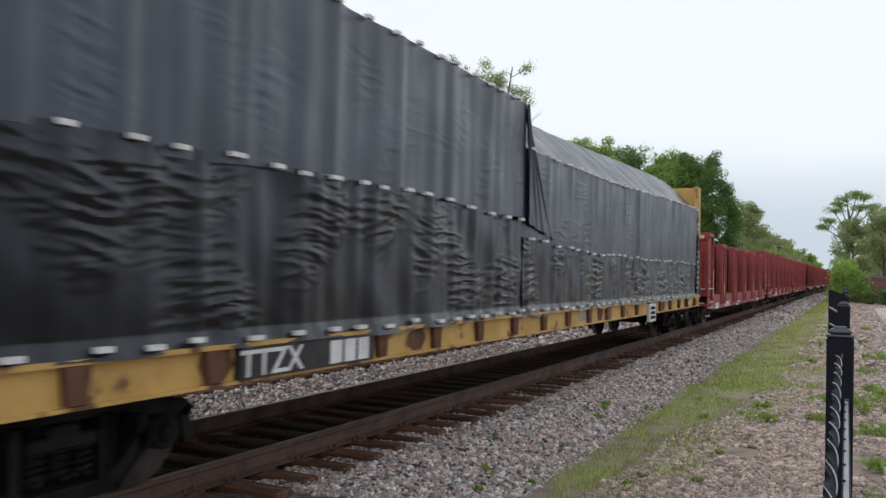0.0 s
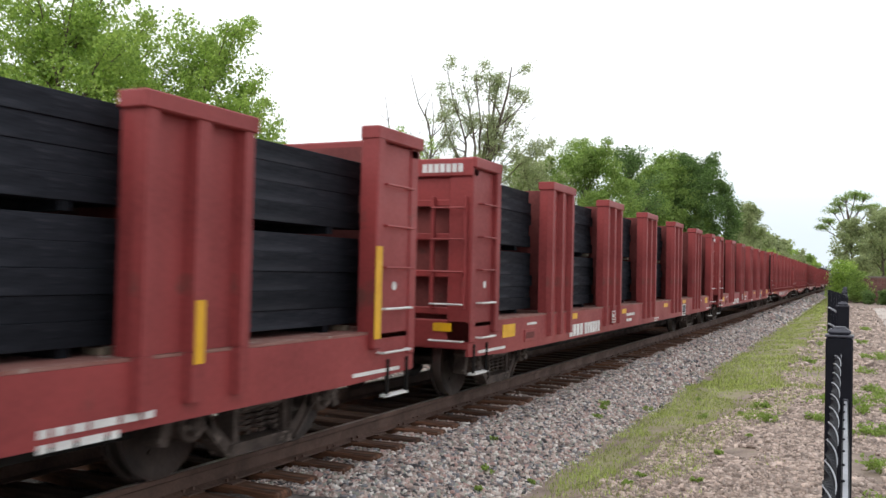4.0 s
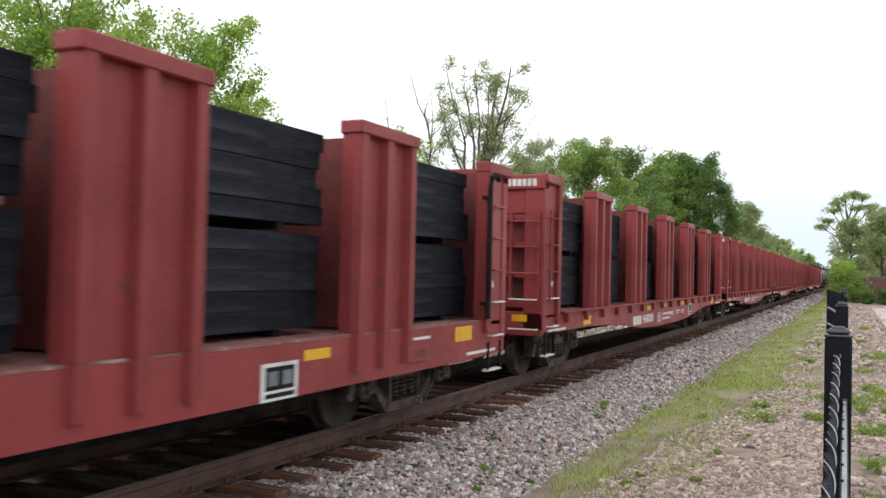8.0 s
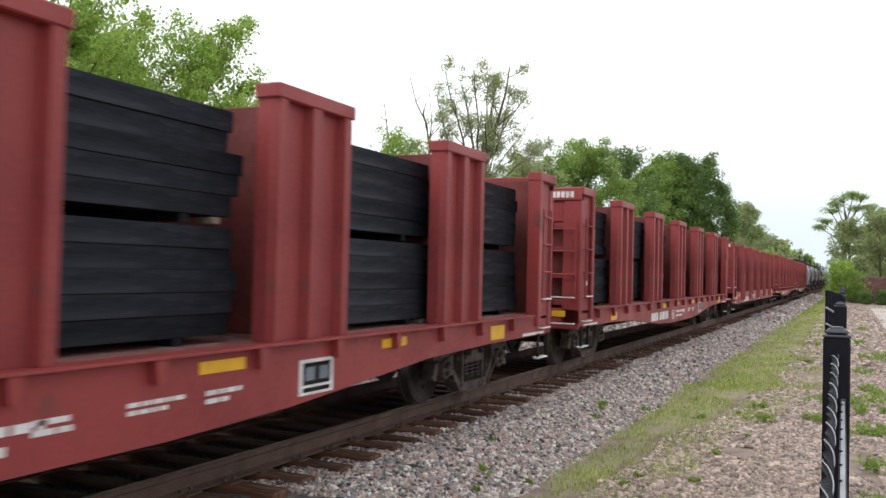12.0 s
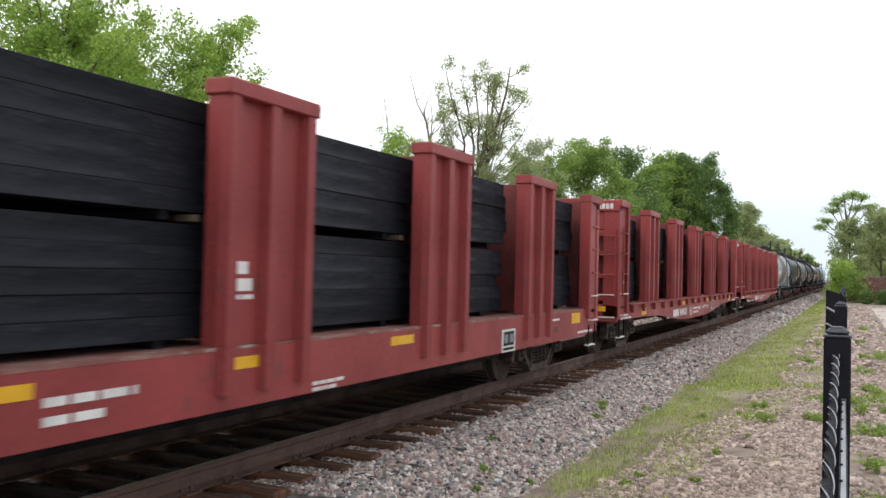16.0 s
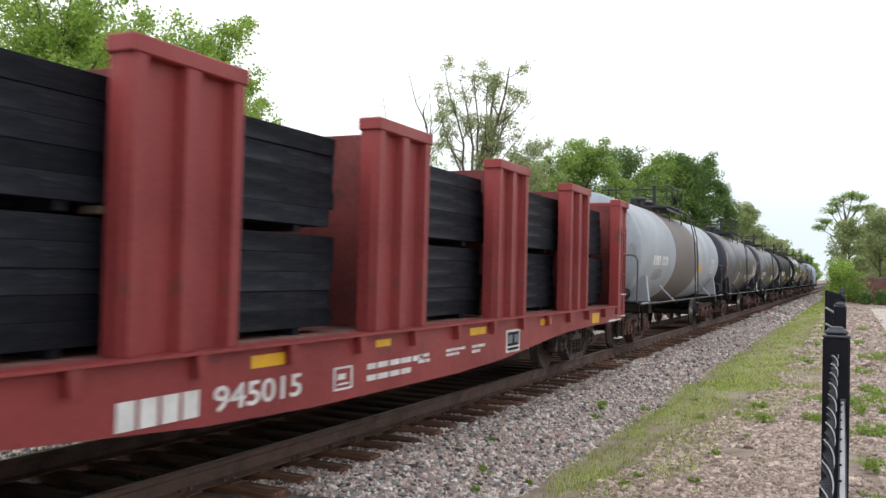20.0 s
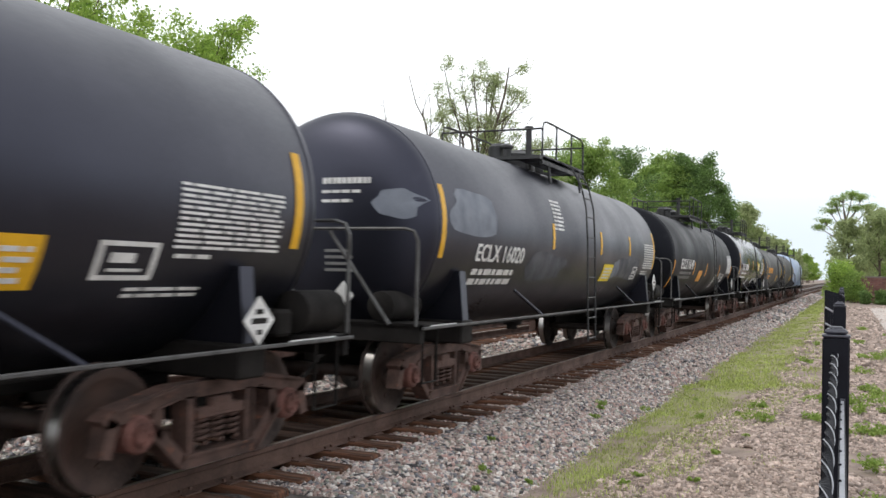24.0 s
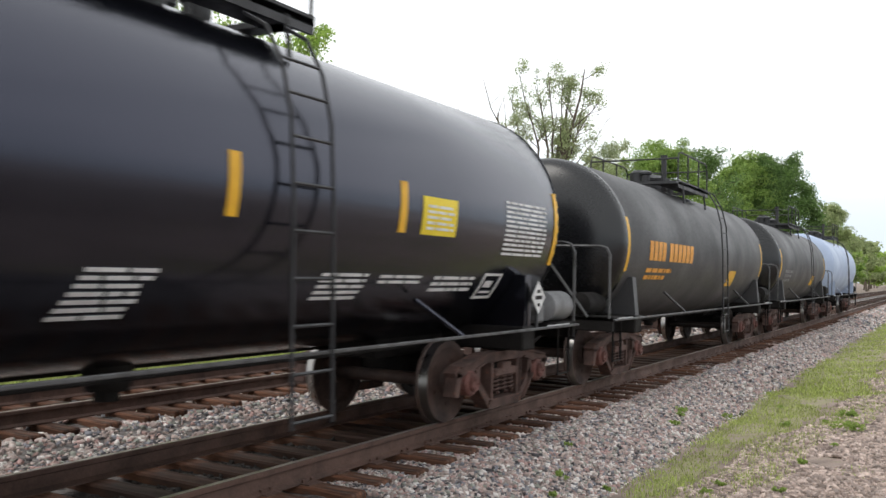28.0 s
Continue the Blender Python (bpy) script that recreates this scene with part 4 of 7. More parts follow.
CARS = [(LOW, 28.05), (DEEP, 49.3), (twin(DEEP), 70.45), (FISH, 91.79), (twin(FISH), 112.66), (twin(FISH), 133.55), (twin(DEEP), 154.65), (twin(FISH), 175.96), (twin(FISH), 197.01)]
DEEP_CARS = [CARS[i][0] for i in (0, 1, 2, 6)]
LOADS = random.Random(21)
SHORT = ((3, 1), (3, 3), (4, 3), (6, 4), (6, 5), (7, 4), (7, 5))      # bays whose bundles stop well before the next stake
for n_car, (car, u) in enumerate(CARS):
    place(car, u)
    long, stakes_at = DIMS["low" if car is LOW else "deep" if car in DEEP_CARS else "fish"]
    for bay in range(6):
        y = (1.8 if bay == 0 else stakes_at[bay] - 2.02 if bay < 5 else long - 1.85)
        shift = 0.0
        for level in range(2):
            if n_car == 8 and bay == 0 and level == 0:
                continue
            b = tie_bundle(LOADS, 3 if (n_car, bay, level) == (2, 2, 1) else 4 if n_car == 0 and level else 5)
            if not level:
                gap = (n_car, bay) in SHORT or (n_car not in (0, 3, 6, 7) and LOADS.random() < 0.33)
                shift = 0.0 if bay in (0, 5) else LOADS.uniform(0.0, 0.25) if gap else LOADS.uniform(0.49, 0.56)
            else:
                shift += LOADS.uniform(-0.05, 0.03)
            back = -0.55 if n_car == 7 and bay == 5 and not level else 0.0
            place(b, u + y + shift, MID - 0.13 + back + LOADS.uniform(-0.04, 0.03), 1.12 + level * 0.93)


def lettering_mesh(words, width, height, material, slant=0.0):
    """Words as a thin solid in the y-z plane, fitted to width and height, from the built-in font."""
    cu = bpy.data.curves.new("lettering", "FONT")
    cu.body, cu.size, cu.offset, cu.extrude, cu.resolution_u = words, 1.0, 0.012, 0.004, 3
    holder = bpy.data.objects.new("lettering", cu)
    me = bpy.data.meshes.new_from_object(holder)
    bpy.data.objects.remove(holder)
    co = np.empty(len(me.vertices) * 3)
    me.vertices.foreach_get("co", co)
    co = co.reshape(-1, 3)
    lo, hi = co.min(0), co.max(0)
    y, z = (co[:, 0] - lo[0]) / (hi[0] - lo[0]) * width, (co[:, 1] - lo[1]) / (hi[1] - lo[1]) * height
    me.vertices.foreach_set("co", np.stack([co[:, 2], y, z], 1).ravel())
    me.materials.clear()
    me.materials.append(material)
    me.update()
    return me


def words_on(car, words, y0, y1, z0, z1, material=WHITE, flat_x=None, zc=2.34, R=1.48):
    """Readable lettering on a flat sill, or bent round a tank's shell."""
    me = lettering_mesh(words, y1 - y0, z1 - z0, material)
    owner = list(range(len(me.vertices)))                 # letters are the separate islands of the word

    def root(i):
        while owner[i] != i:
            owner[i] = owner[owner[i]]
            i = owner[i]
        return i
    for e in me.edges:
        owner[root(e.vertices[0])] = root(e.vertices[1])
    letters = {}
    for f in me.polygons:
        letters.setdefault(root(f.vertices[0]), []).append(tuple(f.vertices))
    for faces in letters.values():
        used = sorted({i for f in faces for i in f})
        index = {v: i for i, v in enumerate(used)}
        pts = []
        for v in used:
            q = me.vertices[v].co
            z = z0 + q.z
            x = flat_x if flat_x is not None else math.sqrt(R * R - (z - zc) ** 2) + 0.012
            pts.append((x + q.x, y0 + q.y, z))
        part("lettering", Shape().add(pts, [tuple(index[v] for v in f) for f in faces]), material, car)
    bpy.data.meshes.remove(me)


def blocks_on(car, count, y0, y1, z0, z1, material=WHITE, flat_x=None, zc=2.34, R=1.48):
    """Marks that are not spelled out: one plain block for each character."""
    w = (y1 - y0) / count
    for i in range(count):
        a, b = y0 + i * w + 0.1 * w, y0 + (i + 1) * w - 0.1 * w
        if flat_x is not None:
            part("lettering", Shape().box(flat_x, flat_x + 0.004, a, b, z0, z1), material, car)
        else:
            decal(car, "lettering", a, b, z0, z1, material, radius=R, zc=zc)


def square_mark(car, y0, y1, z0, z1, flat_x=None, zc=2.34, R=1.48, inner=WHITE):
    """A white outline square with a small filled mark inside."""
    t = 0.085 * (y1 - y0)
    for a, b, c, d in ((y0, y1, z0, z0 + t * 0.7), (y0, y1, z1 - t * 0.7, z1), (y0, y0 + t, z0, z1), (y1 - t, y1, z0, z1), (y0 + 2.6 * t, y1 - 4.5 * t, z0 + 0.45 * (z1 - z0), z1 - 0.3 * (z1 - z0)), (y0 + 2.6 * t, y1 - 2.6 * t, z0 + 0.22 * (z1 - z0), z0 + 0.30 * (z1 - z0))):
        if flat_x is not None:
            part("stencil", Shape().box(flat_x, flat_x + 0.004, a, b, c, d), WHITE, car)
        else:
            decal(car, "stencil", a, b, c, d, WHITE, radius=R, zc=zc)


def panel_mark(car, y0, y1, z0, z1, x):
    """A white-framed black panel with two pale columns and a line of small writing."""
    p = part("stencil_panel", Shape().box(x, x + 0.004, y0, y1, z0, z1), WHITE, car, "white-framed black consolidated stencil")
    w, h = y1 - y0, z1 - z0
    part("stencil_ground", Shape().box(x + 0.0042, x + 0.006, y0 + 0.1 * w, y1 - 0.1 * w, z0 + 0.28 * h, z1 - 0.1 * h), UNDER, p)
    part("stencil_ground", Shape().box(x + 0.0042, x + 0.006, y0 + 0.1 * w, y1 - 0.1 * w, z0 + 0.08 * h, z0 + 0.2 * h), UNDER, p)
    for a in (0.16, 0.57):
        part("lettering", Shape().box(x + 0.0062, x + 0.008, y0 + a * w, y0 + (a + 0.27) * w, z0 + 0.4 * h, z1 - 0.22 * h), PATCH, p)


def table_mark(car, y0, y1, z0, z1, lines, zc, R, seed, slant=0.0):
    """A block of close lines of small writing."""
    rnd, step = random.Random(seed), (z1 - z0) / lines
    for i in range(lines):
        y = y0
        z = z0 + i * step
        while y < y1 - 0.04:
            w = min(rnd.uniform(0.08, 0.34), y1 - y)
            decal(car, "lettering", y + slant * i / lines, y + w + slant * i / lines, z, z + step * 0.5, WHITE, radius=R, zc=zc)
            y += w + 0.035


def blob(car, pts, zc, R, material, label):
    """A patch of overpainting with an uneven outline on the shell."""
    my, mz = sum(p[0] for p in pts) / len(pts), sum(p[1] for p in pts) / len(pts)
    rings = []
    for k in (1.0, 0.66, 0.33):
        ring = [(my + (y - my) * k, mz + (z - mz) * k) for y, z in pts]
        rings += [(math.sqrt(R * R - (z - zc) ** 2) + 0.004, y, z) for y, z in ring]
    n = len(pts)
    rings.append((math.sqrt(R * R - (mz - zc) ** 2) + 0.004, my, mz))
    f = [(a * n + i, a * n + (i + 1) % n, (a + 1) * n + (i + 1) % n, (a + 1) * n + i) for a in range(2) for i in range(n)]
    f += [(2 * n + i, 2 * n + (i + 1) % n, 3 * n) for i in range(n)]
    part("paint_patch", Shape().add(rings, f), material, car, label, smooth=True)


def wobble(y0, y1, z0, z1, seed, n=26):
    out = []
    for i in range(n):
        a = 2 * math.pi * i / n
        k = 0.85 + 0.3 * noise.noise((math.cos(a) * 1.3, math.sin(a) * 1.3, seed))
        ca, sa = math.cos(a), math.sin(a)
        k /= max(abs(ca), abs(sa)) ** 0.6
        out.append(((y0 + y1) / 2 + ca * k * (y1 - y0) / 2, (z0 + z1) / 2 + sa * k * (z1 - z0) / 2))
    return out


SMALL, BIG = dict(zc=2.2, R=1.36), dict(zc=2.315, R=1.425)
ROLLING = {}
TANK_LIST = [
    ("grey", 224.9, 15.2, 12.6, T_GREY, "grey tank car with a brown stained band round its middle", dict(head=T_GREY_END, band=(-1.95, 1.9, T_BROWN), ladder=0.45, zc=2.23, R=1.35)),
    ("plain", 239.4, 13.85, 11.3, T_SLATE, "black tank car with yellow stripes and white lettering", dict(ladder=-0.1, **SMALL)),
    ("patched", 253.75, 14.8, 12.1, T_SLATE, "black tank car with grey paint patches", dict(ladder=-0.15, **SMALL)),
    ("orange", 268.6, 14.95, 12.2, T_FLAT, "black tank car with faded orange stripes", dict(ladder=0.65, **SMALL)),
    ("glossy", 283.0, 13.8, 11.1, T_GLOSS, "glossy black tank car with yellow stripes", dict(head=T_FLAT, ladder=0.6, **BIG)),
    ("dusty", 297.2, 14.6, 11.5, T_DULL, "dusty dark grey tank car with orange lettering", dict(head=T_BLACK, ladder=0.5, **SMALL)),
    ("dark", 311.45, 13.9, 11.0, T_DULL, "dusty dark tank car with black ends", dict(head=T_BLACK, ladder=0.5, **SMALL)),
    ("blue", 324.85, 12.9, 10.4, T_BLUE, "pale blue tank car at the end of the train", dict(ladder=0.4, **BIG)),
]
for key, c, pitch, long, colour, label, extra in TANK_LIST:
    ROLLING[key] = place(tank_car(pitch, long, colour, label, **extra), c)


def stripe(car, y, z0, z1, zc, R, material=YELLOW, w=0.11):
    decal(car, "reflective_stripe", y - w / 2, y + w / 2, z0, z1, material, "yellow reflective stripe", radius=R, zc=zc)


def diamond(car, y, z, zc, R):
    """Hazard placard: a white square on its corner, in a holder."""
    s = Shape()
    x = HALF - 0.04
    s.prism([(y - 0.19, z), (y, z - 0.19), (y + 0.19, z), (y, z + 0.19)], x, x + 0.012)
    p = part("placard", s, WHITE, car, "white diamond hazard placard")
    for a, b, c, d in ((-0.05, 0.05, 0.05, 0.09), (-0.10, 0.10, -0.025, 0.02), (-0.035, 0.035, -0.11, -0.07)):
        part("placard_mark", Shape().box(x + 0.0125, x + 0.014, y + a, y + b, z + c, z + d), UNDER, p)
    part("placard_post", Shape().box(x - 0.03, x - 0.002, y - 0.02, y + 0.02, 1.04, z + 0.12), STEEL_B, car)


t = ROLLING["plain"]
k = SMALL
for y, z0, z1 in ((-1.17, 2.01, 2.43), (1.82, 2.03, 2.46), (-5.6, 1.85, 2.62), (5.46, 1.82, 2.64)):
    stripe(t, y, z0, z1, **k)
table_mark(t, -1.77, -1.25, 1.33, 1.95, 9, k["zc"], k["R"], 3, 0.2)
decal(t, "notice", 2.25, 2.93, 1.49, 1.82, YELLOW, "yellow notice panel", radius=k["R"], zc=k["zc"])
table_mark(t, 2.32, 2.86, 1.53, 1.78, 4, k["zc"], k["R"] + 0.006, 4)
square_mark(t, 3.35, 3.89, 1.55, 1.81, **k)
table_mark(t, 4.02, 5.24, 1.78, 2.27, 12, k["zc"], k["R"], 5)
table_mark(t, 4.05, 4.45, 1.71, 1.77, 1, k["zc"], k["R"], 65)
table_mark(t, 3.7, 4.44, 1.43, 1.52, 2, k["zc"], k["R"], 66)
table_mark(t, 0.99, 2.0, 1.64, 1.80, 3, k["zc"], k["R"], 6)
diamond(t, 4.8, 1.24, **k)

t = ROLLING["patched"]
for y, z0, z1 in ((-5.95, 1.81, 2.67), (-1.8, 2.04, 2.45), (1.13, 2.03, 2.46), (3.48, 2.07, 2.47), (5.98, 1.81, 2.67)):
    stripe(t, y, z0, z1, **k)
words_on(t, "ECLX 16020", -4.9, -3.15, 1.79, 2.02, **k)
text_bars(t, -4.87, 1.62, (1.5, 1.5), 0.075, radius=k["R"], seed=7, zc=k["zc"])
blob(t, wobble(-5.85, -4.1, 2.05, 2.72, 1.0), k["zc"], k["R"], PATCH, "grey overpaint patch")
blob(t, wobble(-3.1, -0.9, 1.5, 2.0, 2.0), k["zc"], k["R"], PATCH_DIM, "dull overpaint patch")
blob(t, wobble(2.5, 4.7, 1.55, 2.1, 3.0), k["zc"], k["R"], PATCH_DIM, "dull overpaint patch")
blob(t, wobble(2.2, 2.75, 1.55, 1.98, 4.0), k["zc"], k["R"] + 0.002, PATCH, "grey overpaint patch")
table_mark(t, -1.75, -1.25, 2.36, 2.88, 8, k["zc"], k["R"], 8, 0.1)
decal(t, "notice", 1.5, 2.22, 1.53, 1.86, YELLOW_BRIGHT, "yellow notice panel", radius=k["R"] + 0.004, zc=k["zc"])
table_mark(t, 1.58, 2.12, 1.58, 1.82, 4, k["zc"], k["R"] + 0.010, 9)
square_mark(t, 4.02, 4.42, 1.57, 1.84, **k)
table_mark(t, 4.92, 5.9, 1.82, 2.40, 11, k["zc"], k["R"], 10)
table_mark(t, 4.9, 5.5, 1.68, 1.78, 2, k["zc"], k["R"], 11)
diamond(t, 5.5, 1.5, **k)

t = ROLLING["orange"]
for y, z0, z1 in ((-6.0, 1.3, 2.1), (-2.6, 1.70, 2.09), (-0.13, 1.67, 2.11), (2.93, 1.66, 2.08), (6.2, 1.4, 2.1)):
    stripe(t, y, z0, z1, material=ORANGE, **k)
words_on(t, "ECLX 16149", -4.95, -2.85, 1.86, 2.16, **k)
text_bars(t, -4.95, 1.72, (1.9, 1.9), 0.075, material=GREY_MARK, radius=k["R"], seed=12, zc=k["zc"])
decal(t, "notice", -1.62, -0.9, 1.51, 1.85, ORANGE, "orange notice panel", radius=k["R"], zc=k["zc"])
table_mark(t, 2.05, 2.55, 1.29, 1.77, 7, k["zc"], k["R"], 13, 0.1)
square_mark(t, 4.0, 4.45, 1.47, 1.76, **k)
decal(t, "data_plate", 4.9, 6.05, 1.80, 2.48, STEEL_PLATE, "silver data plate", radius=k["R"], zc=k["zc"])
table_mark(t, 5.0, 5.9, 1.86, 2.4, 8, k["zc"], k["R"] + 0.006, 14)
table_mark(t, 3.3, 3.75, 1.6, 1.82, 5, k["zc"], k["R"], 15)
diamond(t, 5.5, 1.42, **k)

t = ROLLING["glossy"]
k = BIG
for y, z0, z1 in ((-5.52, 1.82, 2.68), (-2.1, 2.05, 2.50), (-0.16, 2.02, 2.47), (1.99, 2.02, 2.48), (5.5, 1.79, 2.68)):
    stripe(t, y, z0, z1, **k)
words_on(t, "TILX  160090", -4.5, -2.2, 1.98, 2.27, **k)
text_bars(t, -4.51, 1.82, (1.93, 1.85), 0.065, radius=k["R"], seed=16, zc=k["zc"], gap=1.6)
table_mark(t, -1.3, -0.75, 1.33, 1.68, 7, k["zc"], k["R"], 17, 0.12)
decal(t, "notice", 2.32, 2.97, 2.02, 2.38, YELLOW_BRIGHT, "bright yellow notice panel", radius=k["R"], zc=k["zc"])
table_mark(t, 2.4, 2.9, 2.07, 2.33, 5, k["zc"], k["R"] + 0.006, 18)
table_mark(t, 4.09, 5.2, 1.88, 2.5, 12, k["zc"], k["R"], 19)
table_mark(t, 1.05, 1.7, 1.42, 1.67, 5, k["zc"], k["R"], 20)
table_mark(t, 1.9, 2.65, 1.56, 1.66, 2, k["zc"], k["R"], 21)
table_mark(t, 2.85, 3.7, 1.48, 1.66, 3, k["zc"], k["R"], 22)
square_mark(t, 3.9, 4.33, 1.39, 1.67, **k)
diamond(t, 4.9, 1.4, **k)

t = ROLLING["dusty"]
k = SMALL
for y in (-5.6, 5.6):
    stripe(t, y, 1.75, 2.6, **k)
blocks_on(t, 4, -4.5, -3.5, 1.95, 2.28, ORANGE, **k)
blocks_on(t, 6, -3.3, -1.6, 1.95, 2.28, ORANGE, **k)
text_bars(t, -4.5, 1.75, (1.5, 1.2), 0.07, ORANGE, radius=k["R"], seed=23, zc=k["zc"])
decal(t, "notice", 1.9, 2.6, 1.5, 1.85, YELLOW, "yellow notice panel", radius=k["R"], zc=k["zc"])

t = ROLLING["dark"]
for y in (-5.3, 5.3):
    stripe(t, y, 1.75, 2.6, **k)
decal(t, "notice", 1.9, 2.6, 1.5, 1.85, YELLOW, "yellow notice panel", radius=k["R"], zc=k["zc"])
text_bars(t, -4.4, 1.9, (1.6, 1.4, 1.2), 0.08, GREY_MARK, radius=k["R"], seed=24, zc=k["zc"])

t = ROLLING["grey"]
k = dict(zc=2.23, R=1.35)
blocks_on(t, 4, -4.88, -4.0, 1.93, 2.16, WHITE, **k)
blocks_on(t, 4, -3.85, -3.08, 1.93, 2.16, WHITE, **k)
decal(t, "notice", 2.08, 2.62, 1.80, 2.03, YELLOW, "yellow notice panel", radius=k["R"] + 0.006, zc=k["zc"])
table_mark(t, 4.6, 5.4, 1.8, 2.3, 8, k["zc"], k["R"], 25)
blob(t, wobble(-4.7, -3.3, 1.55, 1.85, 6.0), k["zc"], k["R"], PATCH_PALE, "faded paint patch under the lettering")

for key, zc, R in (("patched", 2.2, 1.36), ("orange", 2.2, 1.36), ("glossy", 2.315, 1.425)):
    t, hs = ROLLING[key], {"patched": 6.05, "orange": 6.1, "glossy": 5.55}[key]
    for i, long in enumerate((0.62, 0.5, 0.4)):                     # marks on the near head
        z, x0 = zc + 0.45 - i * 0.11, 0.0
        while x0 < long:
            w = min(0.05 if not i else 0.11, long - x0)
            r = math.hypot(x0 + w / 2, z - zc) / R
            y = -hs - HEAD_DEPTH * dome(r) - 0.008
            part("head_lettering", Shape().prism([(x0, z), (x0 + w, z), (x0 + w, z + (0.07 if not i else 0.035)), (x0, z + (0.07 if not i else 0.035))], y - 0.004, y + 0.05, "y"), WHITE, t)
            x0 += w + (0.02 if i else 0.016)
    for i in range(4):
        z = zc - 0.35 - i * 0.075
        y = -hs - HEAD_DEPTH * dome(math.hypot(0.3, z - zc) / R) - 0.008
        part("head_lettering", Shape().box(0.05, 0.36 + 0.06 * (i % 2), y - 0.004, y + 0.06, z, z + 0.035), GREY_MARK, t)
    z, y = zc - 0.85, -hs - HEAD_DEPTH * dome(math.hypot(0.3, 0.85) / R) - 0.05
    part("placard", Shape().prism([(0.16, z), (0.3, z - 0.17), (0.44, z), (0.3, z + 0.17)], y, y + 0.012, "y"), WHITE, t, "white diamond hazard placard")

t = ROLLING["patched"]
pts = [(0.95 + 0.36 * (0.8 + 0.35 * noise.noise((math.cos(a) * 1.5, math.sin(a) * 1.5, 2.0))) * math.cos(a), 2.42 + 0.2 * (0.85 + 0.5 * noise.noise((math.cos(a), math.sin(a), 5.0))) * math.sin(a)) for a in (2 * math.pi * i / 24 for i in range(24))]
cap_y = lambda x, z: -6.05 - HEAD_DEPTH * dome(math.hypot(x, z - 2.2) / 1.36) - 0.006
rings = [(x, cap_y(x, z), z) for x, z in pts] + [(0.95 + (x - 0.95) * 0.5, cap_y(0.95 + (x - 0.95) * 0.5, 2.42 + (z - 2.42) * 0.5), 2.42 + (z - 2.42) * 0.5) for x, z in pts] + [(0.95, cap_y(0.95, 2.42), 2.42)]
part("paint_patch", Shape().add(rings, [(i, (i + 1) % 24, 24 + (i + 1) % 24, 24 + i) for i in range(24)] + [(24 + i, 24 + (i + 1) % 24, 48) for i in range(24)]), PATCH, t, "grey overpaint patch on the tank head", smooth=True)

staff = CARS[2][0]                                  # dark brake staff with a bent head beside the far ladder
part("brake_staff", Shape().tube([(HALF + 0.09, 19.02, 1.08), (HALF + 0.09, 19.02, 2.72), (HALF + 0.09, 19.06, 2.82), (HALF + 0.09, 19.16, 2.86), (HALF + 0.09, 19.30, 2.82)], 0.035, 8), TRUCK_BLACK, staff, "dark rusty brake staff")
for z in (1.25, 2.55):
    part("bracket", Shape().box(HALF, HALF + 0.1, 18.97, 19.07, z, z + 0.04), TRUCK_BLACK, staff)

